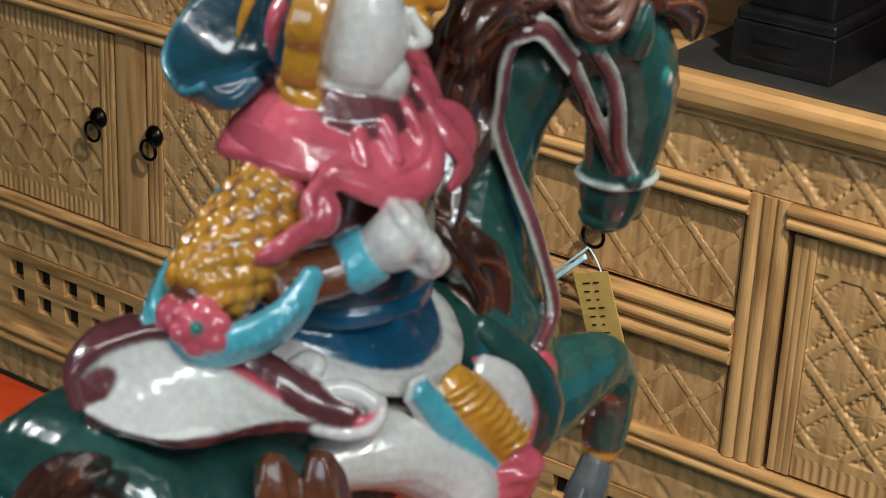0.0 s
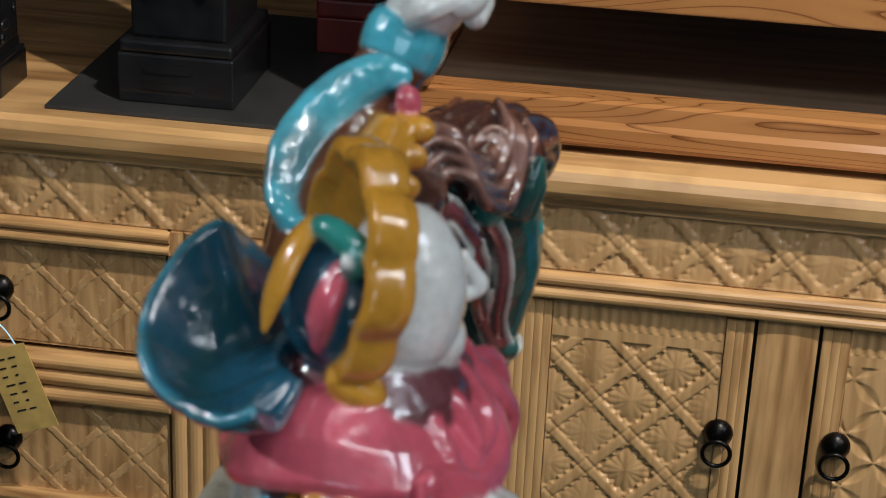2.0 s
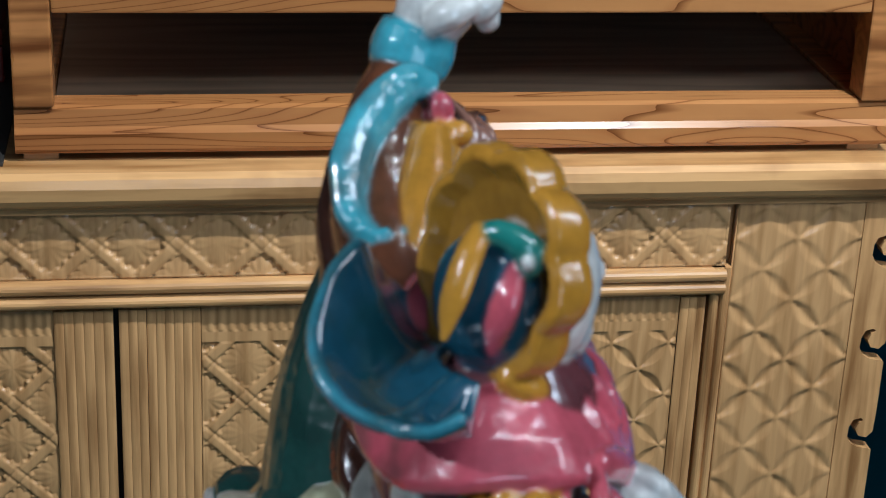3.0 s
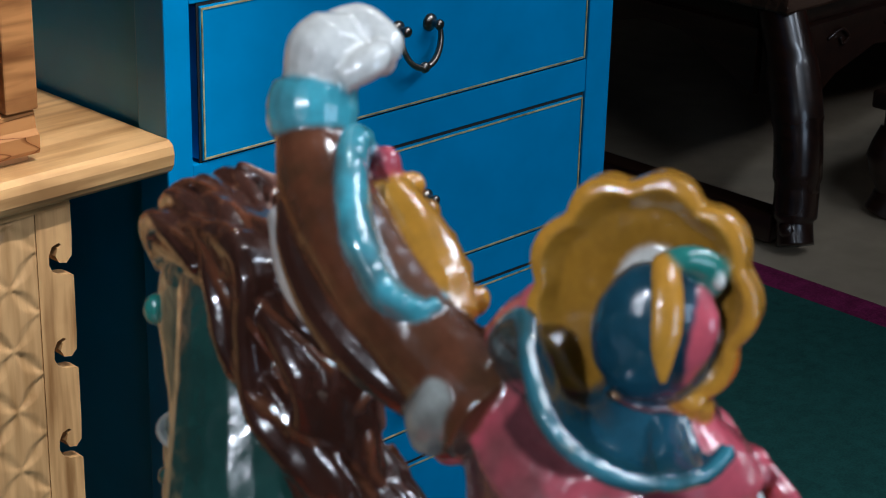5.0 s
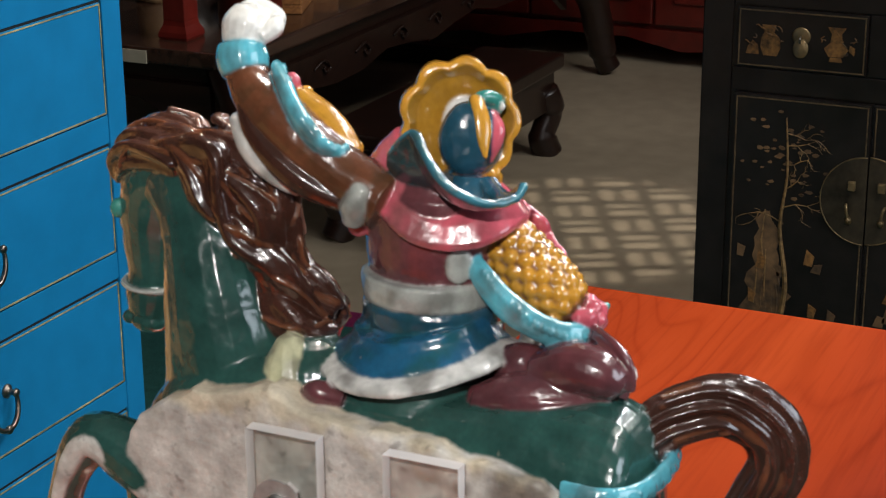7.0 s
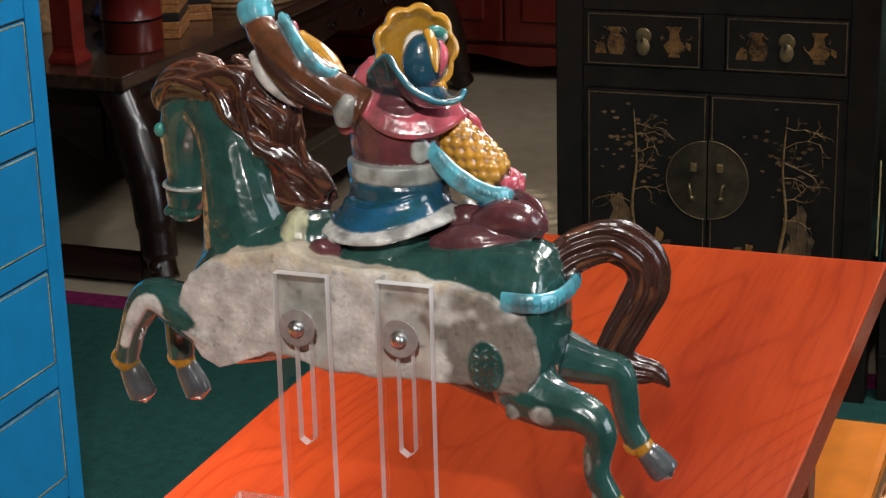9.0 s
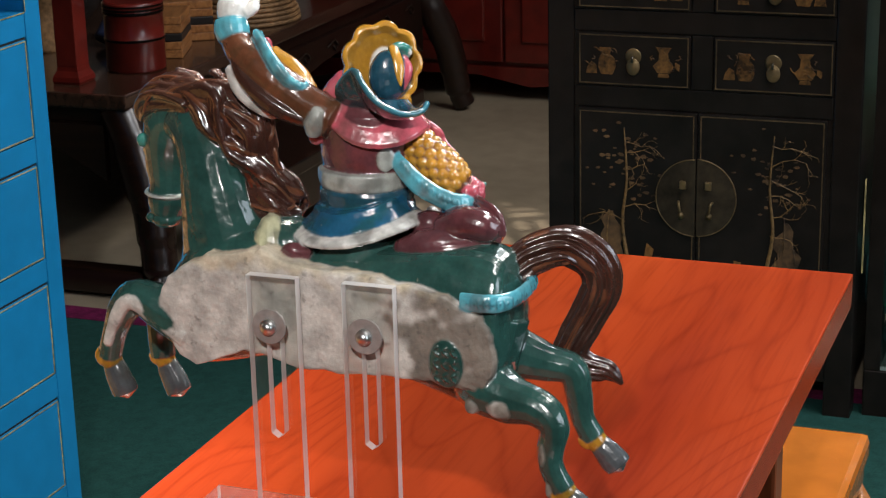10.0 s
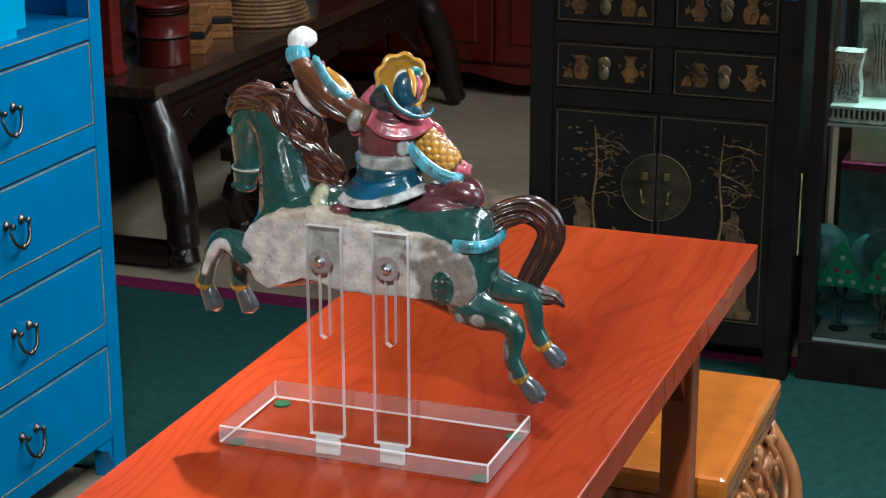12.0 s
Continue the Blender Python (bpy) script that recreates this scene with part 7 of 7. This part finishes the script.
    # knotted ribbon ends
    for pts, r in (([(0.1883, 0.1994, 1.1006), (0.1925, 0.2059, 1.0971), (0.1978, 0.2141, 1.0921), (0.2009, 0.2272, 1.0921), (0.1989, 0.2351, 1.0987), (0.1924, 0.2402, 1.1090)], 0.0046),
                   ([(0.1900, 0.2380, 1.1120), (0.1957, 0.2340, 1.1050), (0.1985, 0.2290, 1.0990), (0.1960, 0.2180, 1.0975)], 0.0032),
                   ([(0.1908, 0.2407, 1.1120), (0.1977, 0.2432, 1.1032), (0.2016, 0.2474, 1.0939), (0.2010, 0.2410, 1.0865)], 0.0040),
                   ([(0.1908, 0.2417, 1.1110), (0.1948, 0.2506, 1.1061), (0.1975, 0.2536, 1.0993), (0.1990, 0.2516, 1.0913)], 0.0040),
                   ([(0.1875, 0.1994, 1.1000), (0.1880, 0.1930, 1.0935), (0.1900, 0.1915, 1.0880), (0.1865, 0.1865, 1.0835), (0.1840, 0.1815, 1.0805), (0.1815, 0.1775, 1.0789)], 0.0048),
                   ([(0.1890, 0.1975, 1.0960), (0.1925, 0.1960, 1.0920), (0.1925, 0.1935, 1.0870), (0.1890, 0.1900, 1.0840)], 0.0040)):
        lobed(bm, pts, [0.7 * r] + [r] * (len(pts) - 2) + [0.5 * r], PINK, sides=14, flat=0.6)
    # raised arm with rolled cuff and shoulder guard
    lobed(bm, [(0.148, 0.248, 1.108), (0.147, 0.266, 1.117), (0.146, 0.283, 1.128), (0.148, 0.300, 1.140), (0.153, 0.315, 1.150), (0.158, 0.3225, 1.158)],
          [0.0140, 0.0128, 0.0126, 0.0124, 0.0108, 0.0094], RUST, sides=24)
    lobed(bm, [(0.139, 0.262, 1.108), (0.137, 0.279, 1.115), (0.137, 0.295, 1.125), (0.141, 0.309, 1.137), (0.147, 0.318, 1.149)], [0.004, 0.0065, 0.0065, 0.0055, 0.003], BROWN, sides=12)
    lobed(bm, [(0.1440, 0.3200, 1.1400), (0.1425, 0.3120, 1.1270), (0.1425, 0.3000, 1.1170), (0.1440, 0.2880, 1.1100)], [0.004, 0.0062, 0.0062, 0.004], WHITE, sides=12, flat=0.7)
    lobed(bm, [(0.157, 0.3215, 1.157), (0.1590, 0.3240, 1.1625), (0.1610, 0.3250, 1.1680)], [0.0108, 0.0118, 0.0108], TURQ, sides=18)
    lobed(bm, [(0.1620, 0.3252, 1.168), (0.1655, 0.3255, 1.1755), (0.1690, 0.3240, 1.182)], [0.0095, 0.0112, 0.0080], WHITE, sides=18)
    lobed(bm, [(0.170, 0.330, 1.181), (0.176, 0.325, 1.182), (0.1775, 0.317, 1.178), (0.173, 0.315, 1.174)], [0.004, 0.0048, 0.0048, 0.003], WHITE, sides=10)
    lobed(bm, [(0.172, 0.331, 1.174), (0.178, 0.325, 1.175), (0.1785, 0.317, 1.171)], [0.004, 0.0046, 0.003], WHITE, sides=10)
    lobed(bm, [(0.162, 0.316, 1.172), (0.168, 0.312, 1.176), (0.174, 0.314, 1.178)], [0.004, 0.0046, 0.003], WHITE, sides=10)
    guard = [(0.163, 0.307, 1.1575), (0.155, 0.3035, 1.1590), (0.146, 0.295, 1.1540), (0.1390, 0.2850, 1.1450), (0.1385, 0.2750, 1.1340), (0.1450, 0.2690, 1.1290), (0.1510, 0.2705, 1.1310)]
    lobed(bm, guard, [0.0035, 0.0058, 0.0068, 0.0072, 0.0066, 0.0055, 0.0035], TURQ, sides=14, flat=0.6, up=(0.3, -1, 0.3))
    for p in spline(guard, 3)[2:-2]:
        blob(bm, Vector(p) + Vector((-0.002, -0.0034, 0.0022)), (0.0020, 0.0018, 0.0020), TURQ, seg=8)
    lobed(bm, [(0.154, 0.268, 1.124), (0.158, 0.280, 1.135), (0.161, 0.297, 1.147)], [0.007, 0.0085, 0.006], AMBER, sides=16)
    for k in range(15):
        f, w = (k // 3) / 4, (k % 3 - 1) * 0.0062
        blob(bm, (0.1605 + 0.8 * w + 0.003 * f, 0.2715 + 0.026 * f, 1.1250 + 0.022 * f), (0.0042, 0.0034, 0.0038), AMBER, seg=12)
    blob(bm, (0.1640, 0.3020, 1.1520), (0.0040, 0.0045, 0.0055), PINK)
    blob(bm, (0.1460, 0.2640, 1.1240), (0.0075, 0.0062, 0.0050), AMBER)
    # lowered arm in a scaled sleeve
    sleeve = [(0.171, 0.209, 1.095), (0.1690, 0.198, 1.0875), (0.1675, 0.1855, 1.0775), (0.1665, 0.1745, 1.0690), (0.1670, 0.1670, 1.0630)]
    rad = [0.0105, 0.0130, 0.0142, 0.0132, 0.0085]
    lobed(bm, sleeve, rad, RUST, sides=24)
    path, rr = spline(sleeve, 3), spline([(r, 0, 0) for r in rad], 3)
    for i in range(1, len(path) - 2):
        d = (path[i + 1] - path[i - 1]).normalized()
        s = d.cross(Vector((1, 0, 0))).normalized()
        u = s.cross(d)
        for k in range(10):
            a = 2 * math.pi * (k + 0.5 * (i % 2)) / 10
            out = s * math.cos(a) + u * math.sin(a)
            if out.z > -0.75:
                blob(bm, path[i] + out * (rr[i].x - 0.0026), (0.0043, 0.0043, 0.0040), AMBER, seg=12)
    trim = [(0.1520, 0.2080, 1.0850), (0.1480, 0.2020, 1.0800), (0.1465, 0.1920, 1.0710), (0.1480, 0.1790, 1.0625), (0.1530, 0.1680, 1.0570), (0.1620, 0.1625, 1.0545), (0.1730, 0.1630, 1.0540), (0.1825, 0.1710, 1.0560), (0.1895, 0.1810, 1.0630), (0.1915, 0.1900, 1.0735)]
    lobed(bm, trim, [0.0045, 0.0062] + [0.0070] * 4 + [0.0078] * 2 + [0.0070, 0.0045], TURQ, sides=14, flat=0.6)
    for p in spline(trim, 4)[3:-3]:
        blob(bm, Vector(p) + Vector((-0.0036 if p.x < 0.172 else 0.0034, -0.0034, 0.0010)), (0.0012, 0.0013, 0.0022), TURQ, seg=8)
    lobed(bm, [(0.1600, 0.1640, 1.0630), (0.1635, 0.1600, 1.0625), (0.1670, 0.1585, 1.0615)], [0.0032, 0.0044, 0.0036], PINK, sides=12)
    away, across, over = Vector((0.498, -0.77, 0.399)).normalized(), Vector((0.829, 0.558, 0.042)).normalized(), Vector((-0.255, 0.309, 0.916)).normalized()
    heart = Vector((0.1745, 0.1605, 1.0615))
    for k in range(6):
        a = 2 * math.pi * k / 6 + 0.3
        c = heart + across * (0.0054 * math.cos(a)) + over * (0.0050 * math.sin(a))
        blob(bm, c, (0.0038, 0.0038, 0.0037), PINK, seg=10)
    blob(bm, heart, (0.0062, 0.0062, 0.0058), PINK, seg=12)
    blob(bm, heart + away * 0.0058, (0.0020, 0.0020, 0.0020), TEAL, seg=8)
    lobed(bm, [(0.178, 0.186, 1.066), (0.184, 0.198, 1.067), (0.190, 0.2085, 1.069)], [0.0090, 0.0085, 0.0078], RUST, sides=14)
    lobed(bm, [(0.1890, 0.2075, 1.0680), (0.1925, 0.2105, 1.0710), (0.1955, 0.2125, 1.0735)], [0.0088, 0.0092, 0.0088], TURQ, sides=18, n=3)
    lobed(bm, [(0.1970, 0.2135, 1.0750), (0.2030, 0.2165, 1.0800), (0.2075, 0.2190, 1.0805)], [0.0085, 0.0105, 0.0075], WHITE, sides=18)
    for k in range(4):
        lobed(bm, [(0.2010 + 0.0026 * k, 0.2140 + 0.0018 * k, 1.0895 - 0.0026 * k), (0.2065 + 0.0024 * k, 0.2115 + 0.0020 * k, 1.0870 - 0.0030 * k), (0.2090 + 0.0016 * k, 0.2120 + 0.0020 * k, 1.0820 - 0.0032 * k)], [0.0024, 0.0030, 0.0022], WHITE, sides=10)
    blob(bm, (0.2080, 0.2225, 1.0715), (0.0065, 0.0070, 0.0055), WHITE)
    # head: plain face, upturned scalloped crown, cap and flaring neck guard
    fx, fy = 0.88, 0.475
    blob(bm, (0.1775, 0.2245, 1.1345), (0.0150, 0.0132, 0.0215), WHITE, rz=38, seg=28)
    blob(bm, (0.1730, 0.2210, 1.1150), (0.0105, 0.0105, 0.0120), WHITE, seg=16)
    blob(bm, (0.1845, 0.2295, 1.1215), (0.0078, 0.0072, 0.0078), WHITE, rz=38, seg=20)
    lobed(bm, [(0.1895, 0.2335, 1.1420), (0.1918, 0.2352, 1.1365), (0.1932, 0.2364, 1.1330), (0.1900, 0.2340, 1.1305)], [0.0018, 0.0022, 0.0027, 0.0018], WHITE, sides=10)
    tip = Vector((0.1690, 0.2225, 1.1420))
    side, upv, fwd = Vector((-fy, fx, 0)), Vector((0.17 * fx, 0.17 * fy, 0.985)), Vector((0.985 * fx, 0.985 * fy, -0.17))
    rings = []
    for s, w, d in ((0.30, 0.0, 0.003), (0.8, 0.6, 0.0045), (0.95, 1.0, 0.0060), (1.0, 1.0, 0.0025), (0.98, 1.0, -0.0040), (0.87, 0.8, -0.0058), (0.72, 0.3, -0.0020), (0.30, 0.0, 0.0)):
        ring = []
        for k in range(96):
            a = 2 * math.pi * k / 96
            r = 0.0275 * s * (1 + 0.12 * w * (abs(math.sin(4.5 * a)) - 0.55))
            ring.append(bm.verts.new(tip + side * (r * math.cos(a) * 0.94) + upv * (r * math.sin(a)) + fwd * (d - 0.003 * s * s)))
        rings.append(ring)
    # OCHRE is AMBER darkened: shading of the crown's back is in the colour
    for i, (q, w) in enumerate(zip(rings, rings[1:])):
        for k in range(96):
            bm.faces.new((q[k], q[(k + 1) % 96], w[(k + 1) % 96], w[k])).material_index = AMBER if i < 5 else OCHRE
    bm.faces.new(rings[0]).material_index = AMBER
    bm.faces.new(rings[-1]).material_index = OCHRE
    blob(bm, (0.1630, 0.2145, 1.1360), (0.0105, 0.0140, 0.0170), NAVY, rz=40, seg=24)
    # rim of the neck guard: bearing, reach, height
    rim = spline([(108, 0.033, 1.119), (125, 0.0375, 1.129), (141, 0.0355, 1.140), (156, 0.0335, 1.1455), (171, 0.0380, 1.140), (187, 0.0420, 1.129), (204, 0.0405, 1.1215), (221, 0.0350, 1.1175), (237, 0.0330, 1.1185), (250, 0.0300, 1.1225)], 5)

    def guard_fn(u, v):
        f = v * (len(rim) - 1)
        i = min(int(f), len(rim) - 2)
        q = rim[i].lerp(rim[i + 1], f - i)
        a, reach = radians(q.x), 0.011 + (q.y - 0.011) * u
        z0 = 1.121
        return 0.1640 + reach * math.cos(a), 0.2130 + reach * math.sin(a), z0 + (q.z - z0) * u ** 2.0 - 0.006 * math.sin(math.pi * u) * (1 if q.z > 1.118 else 0.3)
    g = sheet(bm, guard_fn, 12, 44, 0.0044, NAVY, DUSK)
    lobed(bm, [g[12][j] for j in range(0, 45, 2)], [0.0012] * 23, RIM, sides=8, n=2)
    # bird ornament on the cap
    lobed(bm, [(0.1590, 0.2125, 1.1540), (0.1640, 0.2085, 1.1552), (0.1695, 0.2060, 1.1530), (0.1705, 0.2055, 1.1490), (0.1680, 0.2062, 1.1465)], [0.0018, 0.0029, 0.0036, 0.0033, 0.0018], TEAL, sides=12)
    blob(bm, (0.1690, 0.2020, 1.1505), (0.0014, 0.0014, 0.0018), WHITE, seg=8)
    lobed(bm, [(0.1600, 0.2110, 1.1560), (0.1560, 0.2060, 1.1490), (0.1530, 0.2035, 1.1405), (0.1512, 0.2020, 1.1320)], [0.0026, 0.0038, 0.0034, 0.0010], AMBER, sides=12, flat=0.5, up=(0.6, 0.8, 0))
    lobed(bm, [(0.1670, 0.2060, 1.1480), (0.1650, 0.2030, 1.1420), (0.1630, 0.2030, 1.1350), (0.1620, 0.2050, 1.1275)], [0.0022, 0.0037, 0.0036, 0.0012], PINK, sides=12, flat=0.5, up=(0.6, 0.8, 0))
    lobed(bm, [(0.1660, 0.2050, 1.1225), (0.1705, 0.2070, 1.1178), (0.1750, 0.2100, 1.1160)], [0.0028, 0.0042, 0.0034], AMBER, sides=12)
    # one fired body: fuse the pieces and carry the glaze colours over
    raw = bpy.data.meshes.new("clay")
    bmesh.ops.recalc_face_normals(bm, faces=bm.faces)
    bm.to_mesh(raw)
    bm.faces.ensure_lookup_table()
    tree = BVHTree.FromBMesh(bm)
    tone = [face.material_index for face in bm.faces]
    body = new("clay", raw)
    rm = body.modifiers.new("fuse", "REMESH")
    rm.mode, rm.voxel_size, rm.use_smooth_shade = "VOXEL", 0.00072, True
    sm = body.modifiers.new("soften", "SMOOTH")
    sm.factor, sm.iterations = 0.5, 2
    me = bpy.data.meshes.new_from_object(body.evaluated_get(bpy.context.evaluated_depsgraph_get()))
    me.name = "horse_and_rider_statue"
    bpy.data.objects.remove(body)
    bpy.data.meshes.remove(raw)
    bm.free()
    count = len(me.vertices)
    co = np.empty(count * 3, "f")
    me.vertices.foreach_get("co", co)
    nor = np.empty(count * 3, "f")
    me.vertices.foreach_get("normal", nor)
    lift = np.array([noise.noise(Vector(p) * 95) * 0.00050 + noise.noise(Vector(p) * 260) * 0.00014 for p in co.reshape(-1, 3)], "f")
    pick = np.array([tone[tree.find_nearest(Vector(p))[2]] for p in co.reshape(-1, 3)])
    me.vertices.foreach_set("co", co + nor * np.repeat(lift, 3))
    colour = np.array(GLAZES, "f")[pick]
    # the bare clay: grey plaster rubbed over brown body, a cream wash along the back
    for i in np.flatnonzero(pick == BISQUE):
        p = Vector(co[3 * i:3 * i + 3])
        big, mid = noise.noise(p * 42), noise.noise(p * 120 + Vector((3, 1, 7)))
        brown = min(1, max(0, (0.188 - p.y) / 0.026 + 2.4 * big + 1.4 * mid)) * 0.8
        wash = min(1, max(0, (p.z - 1.010) / 0.010 + 1.3 * mid + 0.8 * big)) * 0.75
        smear = min(1, max(0, 3.0 * noise.noise(p * 70 + Vector((9, 2, 4))) - 0.1)) * 0.6
        for c, w in (((0.56, 0.535, 0.49), smear), ((0.105, 0.080, 0.056), brown), ((0.50, 0.42, 0.29), wash)):
            colour[i, :3] += (np.array(c, "f") - colour[i, :3]) * w
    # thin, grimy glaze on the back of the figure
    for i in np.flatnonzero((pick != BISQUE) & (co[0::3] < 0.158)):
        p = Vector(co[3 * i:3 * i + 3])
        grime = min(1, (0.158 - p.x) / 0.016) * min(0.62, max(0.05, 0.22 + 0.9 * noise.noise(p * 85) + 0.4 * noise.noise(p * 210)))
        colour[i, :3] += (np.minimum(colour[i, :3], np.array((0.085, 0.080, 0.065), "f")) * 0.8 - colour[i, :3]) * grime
    # the glazes run into each other a little
    ends = np.empty(len(me.edges) * 2, "i")
    me.edges.foreach_get("vertices", ends)
    a, b = ends[0::2], ends[1::2]
    share = (np.bincount(a, minlength=count) + np.bincount(b, minlength=count) + 1.0)[:, None]
    for _ in range(2):
        total = colour.copy()
        for k in range(4):
            total[:, k] += np.bincount(a, colour[b, k], count) + np.bincount(b, colour[a, k], count)
        colour = (total / share).astype("f")
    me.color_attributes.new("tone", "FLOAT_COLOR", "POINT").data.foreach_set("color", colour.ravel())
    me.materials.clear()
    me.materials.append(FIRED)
    me.shade_smooth()
    ob = new("horse_and_rider_statue", me)
    return tagged(ob, "glazed pottery horse and rider with a bare clay back", "statue")


horse_and_rider_statue()
# the clear stand
def slotted_plate(y0, y1, z0, z1, sy, s0, s1, x0, x1):
    """An upright plate with a round-ended slot."""
    bm = bmesh.new()
    cy, cz, r = sy, (s0 + s1) / 2, 0.0048
    half = (s1 - s0) / 2 - r
    angles = sorted({round(2 * math.pi * k / 56, 5) for k in range(56)} | {round(math.atan2(z - cz, y - cy) % (2 * math.pi), 5) for y in (y0, y1) for z in (z0, z1)})
    outer, inner = [], []
    for a in angles:
        c, s = math.cos(a), math.sin(a)
        t = min([v for v in ((y1 - cy) / c if c > 1e-9 else 9, (y0 - cy) / c if c < -1e-9 else 9, (z1 - cz) / s if s > 1e-9 else 9, (z0 - cz) / s if s < -1e-9 else 9)])
        outer.append((cy + t * c, cz + t * s))
        best = 9.0
        if abs(c) > 1e-9 and abs(r / abs(c) * s) <= half:
            best = r / abs(c)
        else:
            e = half * (1 if s > 0 else -1)
            k = e * s
            best = k + math.sqrt(max(k * k - e * e + r * r, 0))
        inner.append((cy + best * c, cz + best * s))
    v = {}
    for n, x in (("f", x0), ("b", x1)):
        for m, pts in (("o", outer), ("i", inner)):
            v[n + m] = [bm.verts.new((x, y, z)) for y, z in pts]
    k = len(angles)
    for i in range(k):
        j = (i + 1) % k
        bm.faces.new((v["fo"][i], v["fo"][j], v["fi"][j], v["fi"][i]))
        bm.faces.new((v["bo"][j], v["bo"][i], v["bi"][i], v["bi"][j]))
        bm.faces.new((v["fo"][j], v["fo"][i], v["bo"][i], v["bo"][j])).material_index = 1
        bm.faces.new((v["fi"][i], v["fi"][j], v["bi"][j], v["bi"][i])).material_index = 1
    return bm


def display_stand():
    t = thing("display_stand", "clear acrylic display stand with two slotted uprights on a red table", "stand", at=(0.148, 0.245, 0.783))
    o = Matrix.Translation((-0.148, -0.245, -0.783))

    def put(name, bm, mat, label="", parent=t, **k):
        bmesh.ops.transform(bm, matrix=o, verts=bm.verts)
        return part(name, bm, mat, parent, label, **k)
    bm = box(0.083, 0.213, 0.105, 0.385, 0.7850, 0.8045)
    bmesh.ops.bevel(bm, geom=bm.edges[:], offset=0.0016, segments=1, affect="EDGES")
    for f in bm.faces:
        f.material_index = 1 if f.calc_area() < 0.001 else 0 if abs(f.normal.z) > 0.5 else 2
    put("base_plate", bm, [PLATE, SAWN, SIDE], "thick clear acrylic slab")
    for sy in (0.2735, 0.2065):
        put("upright", slotted_plate(sy - 0.0175, sy + 0.0175, 0.8047, 1.0155, sy, 0.904, 0.990, 0.0935, 0.1005), [PLATE, SAWN], "slotted clear acrylic upright")
        m = Matrix.Translation((0.0932, sy + 0.002, 0.982)) @ Matrix.Rotation(radians(-90), 4, "Y")
        put("washer", lathe([(0.0, 0.0), (0.0118, 0.0), (0.0121, 0.0006), (0.0118, 0.0012), (0.0, 0.0012)], 28, m=m), ZINC, "grey steel washer", smooth=False)
        put("bolt", lathe([(0.0, 0.0013), (0.0054, 0.0013), (0.0054, 0.0034), (0.0042, 0.0036), (0.0038, 0.0054), (0.0026, 0.0066), (0.0, 0.0072)], 18, m=m), STEEL, "domed steel nut", smooth=True)
        put("tenon", box(0.0945, 0.0995, sy - 0.012, sy + 0.012, 0.7856, 0.8040), FROST, "frosted glue joint")
    for x in (0.094, 0.200):
        for y in (0.118, 0.371):
            put("foot_pad", lathe([(0.0, 0.0), (0.0085, 0.0), (0.0085, 0.0018), (0.0, 0.0018)], 20, m=Matrix.Translation((x, y, 0.7832))), GREEN_PAD, "green felt foot pad")
    return t


FROST = plain("frosted_acrylic", (0.72, 0.74, 0.72), 0.55, scale=120, vary=0.1)
display_stand()
